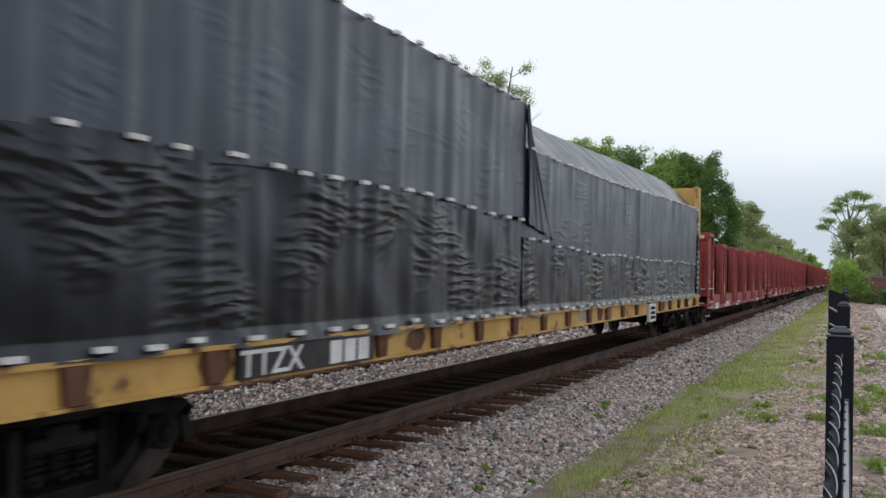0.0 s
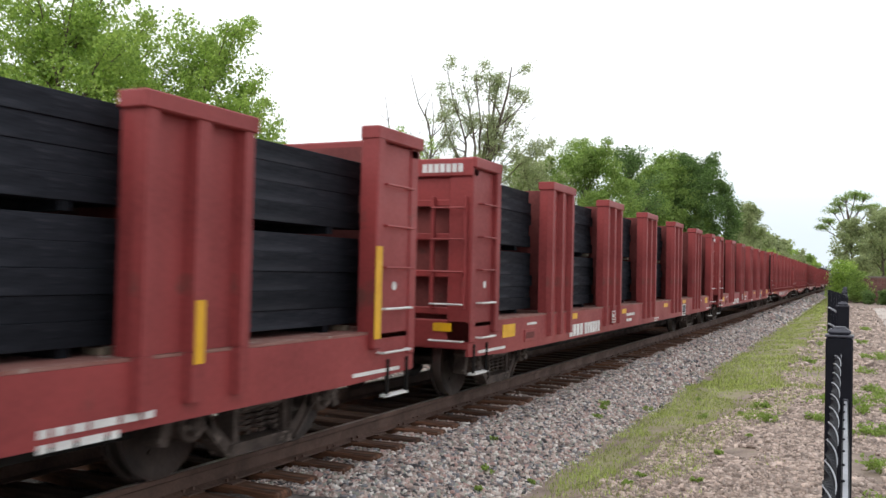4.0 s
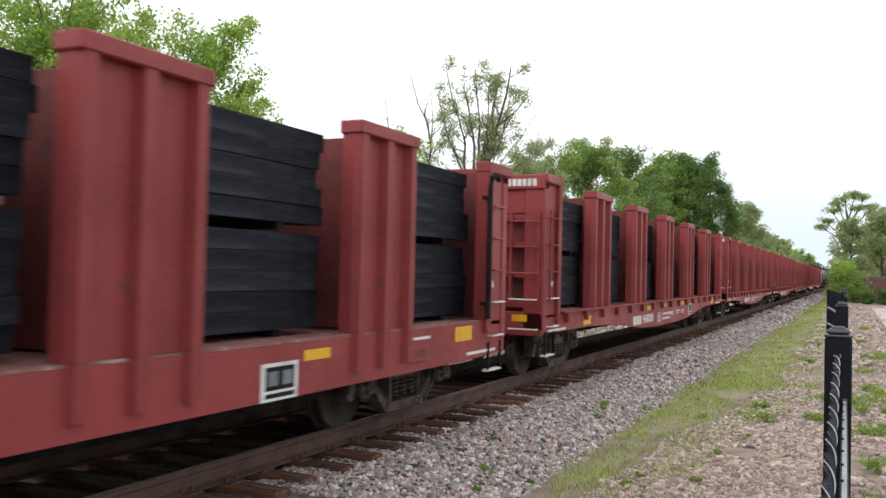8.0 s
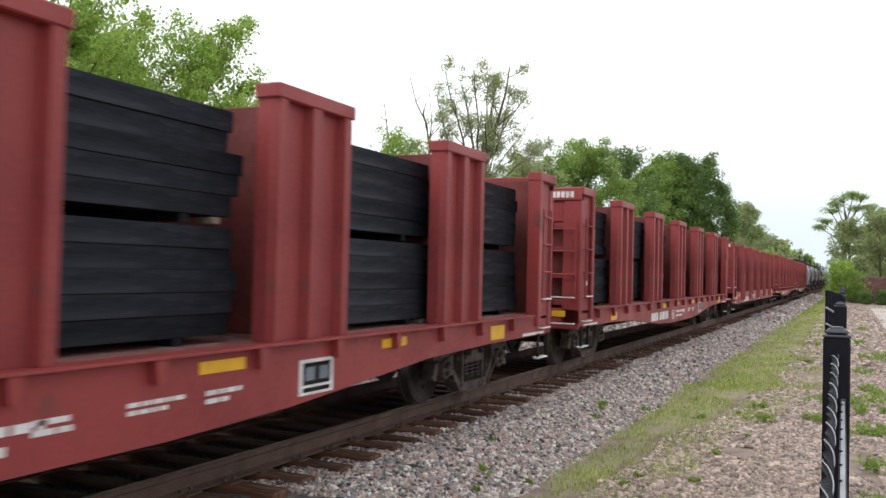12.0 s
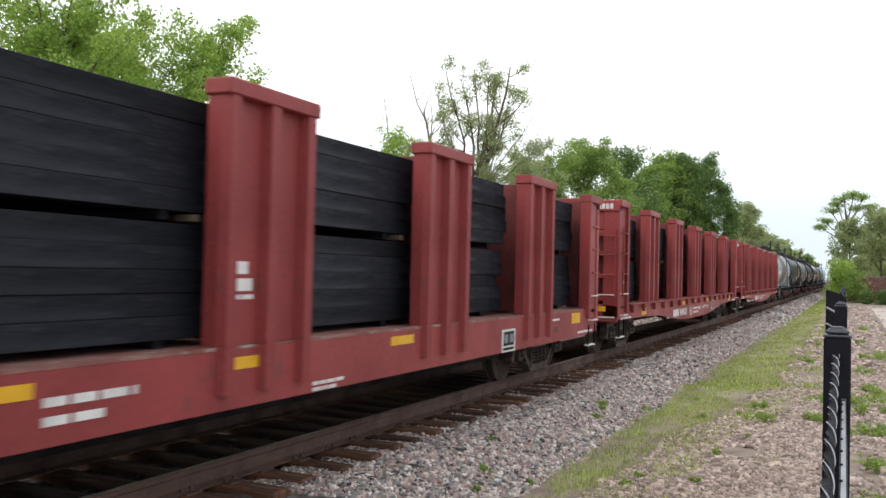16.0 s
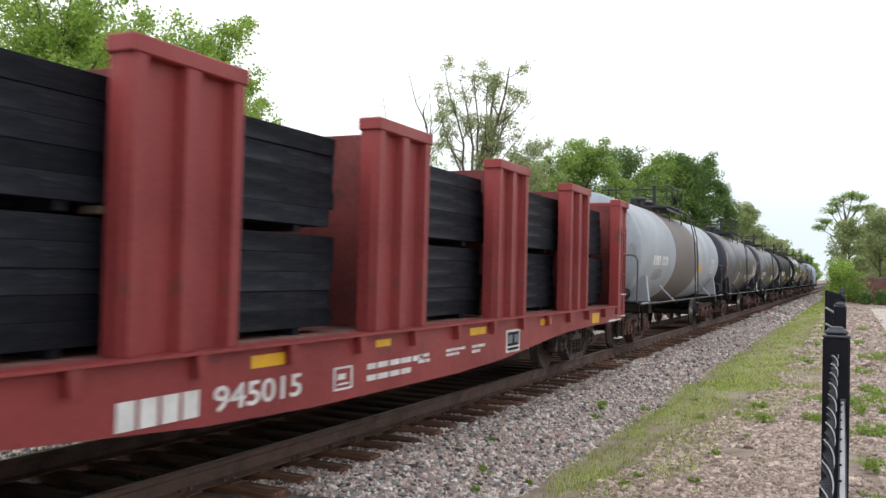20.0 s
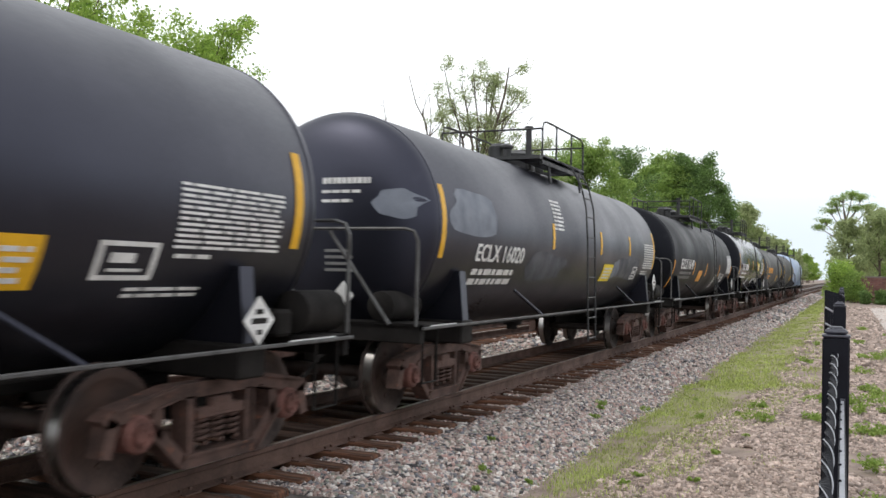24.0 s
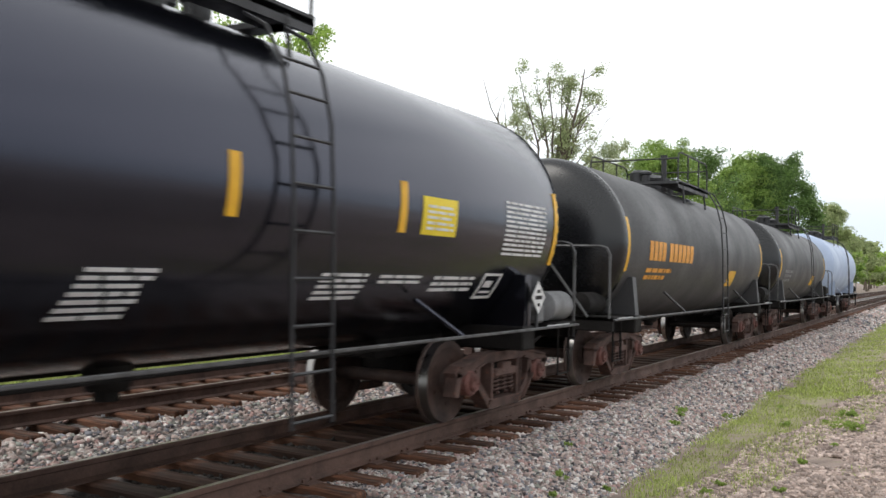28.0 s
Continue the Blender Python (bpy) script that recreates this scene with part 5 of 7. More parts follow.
# marks on the flat cars
FLAT_X = HALF + 0.001
NUMBERS = ("945009", "", "945072", "945008", "945021", "", "945083", "945003", "945015")
for (car, u), number, kind in zip(CARS, NUMBERS, "ldfffffff"):
    deep = car in DEEP_CARS
    first = car is CARS[0][0]
    fx = FLAT_X
    CAR_LONG, stakes_at = DIMS["low" if first else "deep" if deep else "fish"]
    if first:
        words = ((1.8, 2.62), (4.12, 5.2), 0.60, 0.79)
    elif deep:
        words = ((4.06, 4.85), (4.93, 5.93), 0.64, 0.83)
    else:
        words = ((5.92, 6.72), (6.86, 7.96), 0.60, 0.79)
    (a, b), (c, d), z0, z1 = words
    blocks_on(car, 4, a, b, z0, z1, WHITE, flat_x=fx)
    if number:
        words_on(car, number, c, d, z0, z1, WHITE, flat_x=fx + 0.002)
    else:
        blocks_on(car, 6, c, d, z0, z1, WHITE, flat_x=fx)
    if first:
        square_mark(car, 5.27, 5.58, 0.62, 0.83, flat_x=fx)
        text_bars(car, 7.42, 0.68, (1.15, 0.8), 0.055, seed=31, flat_x=fx)
        text_bars(car, 15.2, 0.66, (0.9, 0.6), 0.05, seed=32, flat_x=fx)
        for y in stakes_at:
            part("reflective_stripe", Shape().box(HALF + 0.0625, HALF + 0.066, y - 0.02, y + 0.08, 0.98, 1.42), YELLOW, car, "yellow reflective stripe")
        for y in (0.87, CAR_LONG - 0.87):
            part("reflective_stripe", Shape().box(HALF + 0.062, HALF + 0.067, y - 0.06, y + 0.06, 1.0, 1.88), YELLOW, car, "yellow reflective stripe")
    elif deep:
        square_mark(car, 6.57, 6.83, 0.76, 0.98, flat_x=HALF + 0.0625)
        text_bars(car, 7.97, 0.83, (0.72, 0.5), 0.055, seed=33, flat_x=fx, gap=1.0)
        text_bars(car, 10.7, 0.66, (0.5, 0.4), 0.03, seed=34, flat_x=fx)
        later = number == "945083"
        board = {"945083": 15.12, "945072": 14.62}.get(number, 14.35)
        panel_mark(car, board, board + 0.49, 0.60, 0.90, fx)
        spots = ((4.12, 0.37, 0.92), (7.5, 0.4, 0.89), (9.48, 0.46, 0.89), (12.08, 0.49, 0.9), (1.1, 0.46, 0.80), (18.25, 0.48, 0.84)) if later else ((4.12, 0.37, 0.92), (7.6, 0.34, 0.89), (11.8, 0.48, 0.9), (15.2, 0.4, 0.88) if number else (14.35, 0.48, 0.93), (1.1, 0.46, 0.80), (18.25, 0.48, 0.84))
        for y, w, z in spots:
            part("reflector", Shape().box(fx, fx + 0.005, y, y + w, z, z + (0.17 if z < 0.86 else 0.09)), YELLOW, car, "yellow reflector")
        for y in (stakes_at[1] + 0.13, stakes_at[2] - 0.36):
            text_bars(car, y, 1.60, (0.27, 0.26), 0.095, seed=39, flat_x=HALF - 0.0225, gap=0.35)
            text_bars(car, y, 1.41, (0.25,), 0.035, seed=40, flat_x=HALF - 0.0225)
    else:
        square_mark(car, 8.46, 8.78, 0.57, 0.78, flat_x=fx)
        text_bars(car, 9.05, 0.71, (1.15, 0.9), 0.055, seed=35, flat_x=fx, gap=1.0)
        text_bars(car, 10.12, 0.735, (0.3, 0.28), 0.035, seed=36, flat_x=fx)
        text_bars(car, 10.83, 0.745, (0.56, 0.4), 0.03, seed=38, flat_x=fx)
        text_bars(car, 11.57, 0.735, (0.40, 0.25), 0.035, seed=37, flat_x=fx)
        panel_mark(car, 12.72, 13.24, 0.59, 0.89, fx)
        for y, w, z, hh in ((7.28, 0.48, 0.88, 0.1), (9.2, 0.3, 0.91, 0.07), (11.49, 0.51, 0.89, 0.09), (14.12, 0.51, 0.89, 0.09), (2.18, 0.48, 0.79, 0.15), (16.95, 0.48, 0.79, 0.18)):
            part("reflector", Shape().box(fx, fx + 0.005, y, y + w, z, z + hh), YELLOW, car, "yellow reflector")
    if deep and not first:
        for y in (2.15, CAR_LONG - 2.5):                     # hand hole: shade painted on a plate in the sill; welded rim, tape mark above
            rim = part("hand_hole_rim", Shape().box(fx, fx + 0.014, y - 0.22, y + 0.22, 0.695, 0.865, 0.005), RED, car)
            part("hand_hole", Shape().box(fx + 0.0142, fx + 0.016, y - 0.17, y + 0.17, 0.74, 0.825), RED_SHADE, rim, "hand hole with its dark painted on")
            part("white_tape", Shape().box(fx, fx + 0.004, y - 0.1, y + 0.3, 0.925, 0.955), WHITE, car)
    for y in (0.3, CAR_LONG - 1.2):
        part("white_tape", Shape().box(fx, fx + 0.004, y, y + 0.9, 0.66 if deep else 0.77, 0.695 if deep else 0.805), WHITE, car)
    x0, x1, n = 0.45, 1.41, 12                            # lettering on the top beam
    w = (x1 - x0) / n
    for i in range(n):
        if i != 4:
            part("lettering", Shape().box(x0 + i * w, x0 + (i + 0.75) * w, -0.037, -0.032, (2.85 if deep else 2.95), (2.955 if deep else 3.055)), WHITE, car)
    for i in range(3):
        part("lettering", Shape().box(0.25, 0.55 + 0.06 * (i % 2), 0.112, 0.119, 2.18 + i * 0.06, 2.21 + i * 0.06), WHITE, car)
    for side_y in (0.45, CAR_LONG - 0.45):
        part("round_tag", Shape().spin([(HALF + 0.001, 0.045), (HALF + 0.006, 0.045)], "x", 12, (0, side_y, 1.5)), WHITE, car, "white inspection tag")


# ---------------------------------------------------------------- covered lumber car


def tarp_sheet(y0, y1, z_low, edge, roof, seed, ripple, sag=0.0):
    """A sheet hung over a stack: fine folds on the near side, then the roof (places across and up), then the plain far side.
    edge(y) is the height of the upper edge, ripple how slack the sheet hangs."""
    half, rows = 1.47, max(12, int((edge(y0) - z_low) / 0.013))
    n = int((y1 - y0) / 0.035)
    verts = []
    for j in range(n + 1):
        y = y0 + (y1 - y0) * j / n
        top, low = edge(y), z_low + sag * noise.noise((y * 1.1, seed, 0.4))
        seam = max(0.0, 1 - abs(((y * 0.82 + seed * 0.37) % 1) - 0.5) * 8)             # edges of the packs below
        for i in range(rows + 1):
            z = low + (top - low) * i / rows
            f = i / rows
            k = noise.noise((y * 1.5, z * 0.22, seed)) * 0.03 + noise.noise((y * 4.0, z * 0.35, seed + 3)) * 0.020 + 0.022 * seam
            wy, wz = y + 0.25 * noise.noise((y * 1.1, z * 1.7, seed + 2)), z + 0.10 * noise.noise((y * 1.3, z * 1.2, seed + 4)) + 0.05 * math.sin(y * 2.3 + seed)
            crease = (1 - min(1.0, 2.6 * abs(noise.noise((wy * 1.5, wz * 9.0, seed + 5))))) ** 1.3 + 0.55 * (1 - min(1.0, 2.6 * abs(noise.noise((wy * 3.4 + 9, wz * 17.0, seed + 6))))) ** 1.3
            mask = min(1.0, max(0.0, 2.2 * noise.noise((y * 1.3, z * 1.1, seed + 8)) + 0.30)) * (1 - 0.8 * seam)
            k += ripple * 0.022 * crease * mask * min(1.0, 6 * f, 6 * (1 - f) + 0.1)
            k += ripple * (0.028 * noise.noise((y * 1.3, z * 1.6 + y, seed + 7)) + 0.022 * noise.noise((y * 5.0, z * 0.7, seed + 12)))
            k += 0.075 * max(0.0, (1.19 - z) / 0.15)                       # the hem hangs out over the sill
            verts.append((half + k, y, z))
        for x, z in roof:
            k = 0.02 * noise.noise((y * 2.4, x * 2.0, seed + 11)) + 0.014 * seam + 0.01 * noise.noise((y * 7, x * 3, seed))
            verts.append((x, y, z + top + k))
        verts += [(-half, y, top), (-half, y, low)]
    m = rows + 1 + len(roof) + 2
    s = Shape()
    s.add(verts, [(j * m + i, j * m + i + 1, (j + 1) * m + i + 1, (j + 1) * m + i) for j in range(n) for i in range(m - 1)])
    s.add(verts[:m], [tuple(range(m))[::-1]])
    s.add(verts[n * m:], [tuple(range(m))])
    return s


LUMBER_LONG = 24.7
lumber_car = thing("bulkhead_flat_car", "yellow bulkhead flat car with rusty ribbed side sill", "railway car")
part("deck", Shape().box(-1.47, 1.47, 0.1, LUMBER_LONG - 0.1, 1.0, 1.06), DECK, lumber_car)
part("centre_sill", Shape().box(-0.4, 0.4, 0.3, LUMBER_LONG - 0.3, 0.62, 1.0), UNDER, lumber_car)
for side in (-1, 1):
    x0, x1 = sorted((side * 1.40, side * 1.475))
    part("side_sill", Shape().box(x0, x1, 0.0, LUMBER_LONG, 0.80, 1.07, 0.01).box(*sorted((side * 1.4, side * 1.53)), 0, LUMBER_LONG, 1.055, 1.09).box(*sorted((side * 1.4, side * 1.51)), 0, LUMBER_LONG, 0.785, 0.81), CAR_YELLOW, lumber_car)
    y = 0.6
    while y < LUMBER_LONG - 0.3:
        part("stake_pocket", Shape().prism([(y - 0.1, 1.05), (y + 0.1, 1.05), (y + 0.07, 0.82), (y - 0.07, 0.82)], *sorted((side * 1.47, side * 1.53))), RUST, lumber_car, "rust-brown stake pocket")
        y += 1.22
for y, way in ((0.0, -1), (LUMBER_LONG, 1)):
    e = (0.0, 0.42) if way < 0 else (LUMBER_LONG - 0.42, LUMBER_LONG)
    part("bulkhead", Shape().box(-1.45, 1.45, e[0] + 0.1, e[1] - 0.1, 1.06, 4.25, 0.02), CAR_YELLOW, lumber_car, "yellow end bulkhead")
    for x in (-1.42, -0.5, 0.5, 1.42):
        part("bulkhead_post", Shape().box(x - 0.07, x + 0.07, e[0], e[1], 1.06, 4.28, 0.015), CAR_YELLOW, lumber_car)
    coupler(lumber_car, y, way)
    truck(lumber_car, y - way * 2.1, TRUCK_BLACK)
    for side in (-1, 1):
        part("step_iron", Shape().tube([(side * 1.45, y - way * 0.15, 0.8), (side * 1.45, y - way * 0.15, 0.4), (side * 1.45, y - way * 0.6, 0.4), (side * 1.45, y - way * 0.6, 0.8)], 0.018, 6), UNDER, lumber_car)
part("name_panel", Shape().box(1.475, 1.535, 3.3, 5.28, 0.81, 1.05), STEEL_B, lumber_car, "black panel with white lettering")
me_x = 1.536
words_on(lumber_car, "TTZX", 3.3, 4.12, 0.83, 1.03, WHITE, flat_x=me_x)
blocks_on(lumber_car, 3, 4.5, 5.2, 0.83, 1.03, WHITE, flat_x=me_x)
for i, w in enumerate((0.10, 0.14, 0.07, 0.12, 0.09)):
    part("lettering", Shape().box(1.4757, 1.4785, 12.28 + 0.16 * i, 12.28 + 0.16 * i + w, 0.86, 0.99 - 0.02 * (i % 2)), PATCH_PALE, lumber_car, "smeared pale lettering")
part("data_board", Shape().box(1.476, 1.545, 17.55, 18.2, 0.62, 1.02, 0.006), WHITE, lumber_car, "white framed data board on the sill")
for i in range(3):
    part("lettering", Shape().box(1.5455, 1.548, 17.64, 18.11, 0.68 + 0.105 * i, 0.75 + 0.105 * i), UNDER, lumber_car)
for y in (3.1, 6.3, 13.6, 19.4, 22.4):
    part("rust_blotch", Shape().prism([(y - 0.16, 1.05), (y + 0.14, 1.05), (y + 0.20, 0.93), (y + 0.09, 0.82), (y - 0.11, 0.82), (y - 0.2, 0.95)], 1.4755, 1.4785), RUST, lumber_car, "patch of rust")
part("edge_strip", Shape().box(1.4905, 1.4945, LUMBER_LONG - 0.41, LUMBER_LONG - 0.29, 2.45, 3.95), PATCH_PALE, lumber_car, "pale strip on the bulkhead post")
part("edge_strip", Shape().box(1.4755, 1.479, LUMBER_LONG - 2.0, LUMBER_LONG - 1.55, 0.87, 0.96), WHITE, lumber_car, "white data mark")
part("crossover_step", Shape().box(-1.2, 1.3, LUMBER_LONG, LUMBER_LONG + 0.22, 0.60, 0.64).box(0.9, 1.35, LUMBER_LONG - 0.35, LUMBER_LONG + 0.2, 0.74, 0.80), TRUCK_GREY, lumber_car, "rusty end step")
for k in range(3):
    part("brake_rod", Shape().tube([(1.2, LUMBER_LONG - 1.1 + 0.1 * k, 0.7 - 0.07 * k), (1.0 - 0.2 * k, LUMBER_LONG + 0.1, 0.68 - 0.08 * k)], 0.02, 6), TRUCK, lumber_car)
place(lumber_car, 1.9)


FLAT_ROOF = [(1.40, 0.04), (0.9, 0.08), (0.3, 0.10), (-0.3, 0.10), (-0.9, 0.08), (-1.40, 0.04)]
HIP_ROOF = [(1.36, 0.06), (1.1, 0.30), (0.8, 0.58), (0.5, 0.84), (0.3, 0.93), (-0.3, 0.93), (-0.5, 0.84), (-0.8, 0.58), (-1.1, 0.30), (-1.36, 0.06)]
LOW_ROOF = [(1.38, 0.02), (-1.38, 0.02)]


def tarp_load(y0, y1, row, edge, roof, seed):
    t = thing("tarped_lumber", "lumber stack wrapped in wrinkled black tarpaulin on a flat car", "tarp load", "tarped lumber stacks")
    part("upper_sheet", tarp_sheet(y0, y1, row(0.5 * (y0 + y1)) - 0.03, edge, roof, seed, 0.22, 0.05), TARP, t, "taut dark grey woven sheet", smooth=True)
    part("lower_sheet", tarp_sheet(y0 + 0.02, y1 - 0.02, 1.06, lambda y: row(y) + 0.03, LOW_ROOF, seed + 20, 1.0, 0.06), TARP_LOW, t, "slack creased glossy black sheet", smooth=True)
    rnd = random.Random(seed)
    for height, w, x in ((row, 0.16, 1.515), (lambda y: 1.11, 0.15, 1.54), (lambda y: edge(y) - 0.02, 0.14, 1.50)):
        y = y0 + 0.2
        while y < y1 - 0.2:
            z = height(y) + rnd.uniform(-0.02, 0.02)
            part("tab", Shape().box(x - 0.02, x + 0.03, y, y + w * rnd.uniform(0.7, 1.1), z, z + 0.035), WHITE, t, "white lath tab")
            y += rnd.uniform(0.36, 0.66)
    return t


near_load = tarp_load(0.45, 9.55, lambda y: 2.44 - 0.1 * max(0.0, (y - 6.5) / 3), lambda y: 4.02, FLAT_ROOF, 2)
place(near_load, 1.9)
far_load = tarp_load(9.45, 24.2, lambda y: 2.0 + 0.1 * max(0.0, (13 - y) / 3), lambda y: 3.40 + 0.2 * min(1.0, max(0.0, (y - 14) / 8)), HIP_ROOF, 5)
place(far_load, 1.9)
verts, n_s, n_r = [], 60, 24                       # slack cloth swept from the tall stack's corner down to the low one
for i in range(n_s + 1):
    a = i / n_s
    for j in range(n_r + 1):
        r = j / n_r
        y = 9.5 + 0.08 * r + a * (0.12 + 1.6 * r ** 1.2)
        z = 4.04 - (1.70 + 0.24 * a) * r - 0.16 * a * (1 - r)
        k = (0.028 * math.sin(a * 21.0) + 0.02 * math.sin(a * 47.0 + 2 * r) + 0.03 * noise.noise((a * 6, r * 2, 3.0))) * min(1, 3 * r + 0.2) * (1 - 0.5 * r)
        verts.append((1.515 + k * (1 - 0.7 * a) - 0.03 * a * (1 - r) - 0.055 * a ** 2, y, z))
m = n_r + 1
cloth = Shape().add(verts + [(x - 0.02, y, z) for x, y, z in verts], [(i * m + j, i * m + j + 1, (i + 1) * m + j + 1, (i + 1) * m + j) for i in range(n_s) for j in range(n_r)] + [(len(verts) + i * m + j, len(verts) + (i + 1) * m + j, len(verts) + (i + 1) * m + j + 1, len(verts) + i * m + j + 1) for i in range(n_s) for j in range(n_r)])
flap, n_z = [], 60                                 # loose end of the sheet over the bulkhead post
for j in range(13):
    y = 22.26 + 0.40 * j / 12
    for i in range(n_z + 1):
        z = 1.12 + 1.75 * i / n_z
        y2 = y - 0.28 * max(0.0, (z - 2.0)) * j / 12
        flap.append((1.515 + 0.02 * math.sin(z * 9 + j * 0.8) * j / 12 + 0.012 * noise.noise((j * 0.5, z * 6, 1.0)), y2 + 1.92, z))
m2 = n_z + 1
loose = Shape().add(flap + [(x - 0.012, y, z) for x, y, z in flap], [(j * m2 + i, j * m2 + i + 1, (j + 1) * m2 + i + 1, (j + 1) * m2 + i) for j in range(12) for i in range(n_z)] + [(len(flap) + j * m2 + i, len(flap) + (j + 1) * m2 + i, len(flap) + (j + 1) * m2 + i + 1, len(flap) + j * m2 + i + 1) for j in range(12) for i in range(n_z)])
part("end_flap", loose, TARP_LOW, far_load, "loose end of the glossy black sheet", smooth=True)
for k in range(10):
    part("tab", Shape().box(1.50, 1.55, 24.05, 24.11, 1.3 + 0.15 * k + 0.5 * (k > 7), 1.35 + 0.15 * k + 0.5 * (k > 7)), WHITE, far_load, "white lath tab")
part("draped_fold", cloth, TARP, far_load, "gathered fold between the two stacks", smooth=True)

# ---------------------------------------------------------------- trees


def tree(name, x, y, height, spread, material, seed, leaves, size, label, base=-0.6, trunk=0.25, bare=0.0, limbs=9, lean=0.0, clump=0.13, flat=0.8, radius=0.02, dense=0, low=0.28, even=False):
    """Trunk, two orders of limbs, and a crown of single leaves in clumps at the limbs' ends."""
    rnd, t = random.Random(seed), thing(name, label, "tree", at=pose(x, y, base))
    wood, ends = Shape(), []
    h0 = height * trunk
    top = Vector((lean * height, rnd.uniform(-0.03, 0.03) * height, height * 0.8))
    spine = [Vector((0, 0, -0.2))] + [top * k + Vector((rnd.uniform(-1, 1), rnd.uniform(-1, 1), 0)) * 0.012 * height * (k > 0.1) for k in (0.08, 0.25, 0.45, 0.65, 0.85, 1.0)]
    r0 = height * radius
    wood.tube(spine, [r0 * 1.25, r0, r0 * 0.85, r0 * 0.65, r0 * 0.45, r0 * 0.25, r0 * 0.08], 8)
    limb_shape = Shape()
    for i in range(limbs):
        k = trunk + (0.98 - trunk) * (i + rnd.random() * 0.6) / limbs
        p0 = top * min(k / 0.8, 1.0) if k < 0.8 else top
        p0 = Vector((p0.x, p0.y, min(k * height, top.z)))
        turn, rise = i * 2.4 + rnd.uniform(-0.4, 0.4), 0.35 + 0.9 * k + rnd.uniform(-0.15, 0.2)
        reach = spread * (0.55 + 0.45 * math.sin(math.pi * min(1, 0.25 + k * 0.75))) * rnd.uniform(0.75, 1.1)
        d = Vector((math.cos(turn) * math.cos(rise), math.sin(turn) * math.cos(rise), math.sin(rise) * flat))
        p1, p2 = p0 + d * reach * 0.5 + Vector((0, 0, 0.04 * reach)), p0 + d * reach + Vector((0, 0, 0.10 * reach))
        r = r0 * (0.5 - 0.32 * k)
        limb_shape.tube([p0, p1, p2], [r, r * 0.6, r * 0.2], 6)
        for j in range(5):
            q0 = p0.lerp(p1, 0.5 + 0.1 * j) if j < 3 else p1.lerp(p2, 0.3 * (j - 2))
            e = (d + Vector((rnd.uniform(-0.8, 0.8), rnd.uniform(-0.8, 0.8), rnd.uniform(-0.2, 0.7)))).normalized()
            q1 = q0 + e * reach * rnd.uniform(0.3, 0.5)
            limb_shape.tube([q0, (q0 + q1) / 2 + Vector((0, 0, 0.02 * reach)), q1], [r * 0.4, r * 0.22, r * 0.07], 5)
            ends += [q1, (q0 + q1) / 2]
            if bare:
                for _ in range(3):
                    w = (e + Vector((rnd.uniform(-0.9, 0.9), rnd.uniform(-0.9, 0.9), rnd.uniform(0, 0.9)))).normalized()
                    q2 = q1 + w * reach * rnd.uniform(0.12, 0.3)
                    limb_shape.tube([q1, q2], [r * 0.1, r * 0.03], 4)
                    ends.append(q2)
        ends.append(p2)
    for _ in range(dense):                               # clumps that round the crown out
        a, k = rnd.uniform(0, 2 * math.pi), rnd.uniform(-1, 1)
        r = rnd.uniform(0.84, 1.0) * (0.95 + 0.12 * noise.noise((math.cos(a) * 1.8 + seed, math.sin(a) * 1.8, k * 1.8))) if even else rnd.uniform(0.62, 1.0) * (0.86 + 0.3 * noise.noise((math.cos(a) * 1.4 + seed, math.sin(a) * 1.4, k * 1.4)))
        c = math.sqrt(1 - k * k)
        ends.append(Vector((lean * height * 0.6 + math.cos(a) * c * r * spread, math.sin(a) * c * r * spread, height * (0.5 + low / 2) + k * r * height * (0.5 - low / 2) * 0.93)))
    part("trunk", wood, BARK, t, smooth=True)
    part("branchwork", limb_shape, BARK, t, smooth=True)
    if leaves:
        part("crown", leaf_mesh(np.array([tuple(p) for p in ends]), leaves, size, clump * height, seed, material), material, t, "crown of many small leaves")
    return t


def leaf_mesh(centres, count, size, scatter, seed, material, squash=0.75):
    g = np.random.default_rng(seed)
    k = g.integers(0, len(centres), count)
    weight = g.uniform(0.5, 1.25, len(centres))[k][:, None]
    ball = g.normal(size=(count, 3))
    ball /= np.linalg.norm(ball, axis=1)[:, None] + 1e-9
    ball *= (g.random((count, 1)) ** 0.45) * scatter * weight
    ball[:, 2] *= squash
    p = centres[k] + ball
    a = g.normal(size=(count, 3))
    a /= np.linalg.norm(a, axis=1)[:, None]
    b = np.cross(a, g.normal(size=(count, 3)))
    b /= np.linalg.norm(b, axis=1)[:, None] + 1e-9
    s = size * g.uniform(0.6, 1.3, (count, 1))
    quad = np.stack([p - a * s * 0.5, p + b * s * 0.32, p + a * s * 0.5, p - b * s * 0.32], 1).reshape(-1, 3)
    me = bpy.data.meshes.new("crown")
    me.vertices.add(count * 4)
    me.vertices.foreach_set("co", quad.ravel())
    me.loops.add(count * 4)
    me.loops.foreach_set("vertex_index", np.arange(count * 4))
    me.polygons.add(count)
    me.polygons.foreach_set("loop_start", np.arange(count) * 4)
    me.materials.append(material)
    me.update(calc_edges=True)
    return me


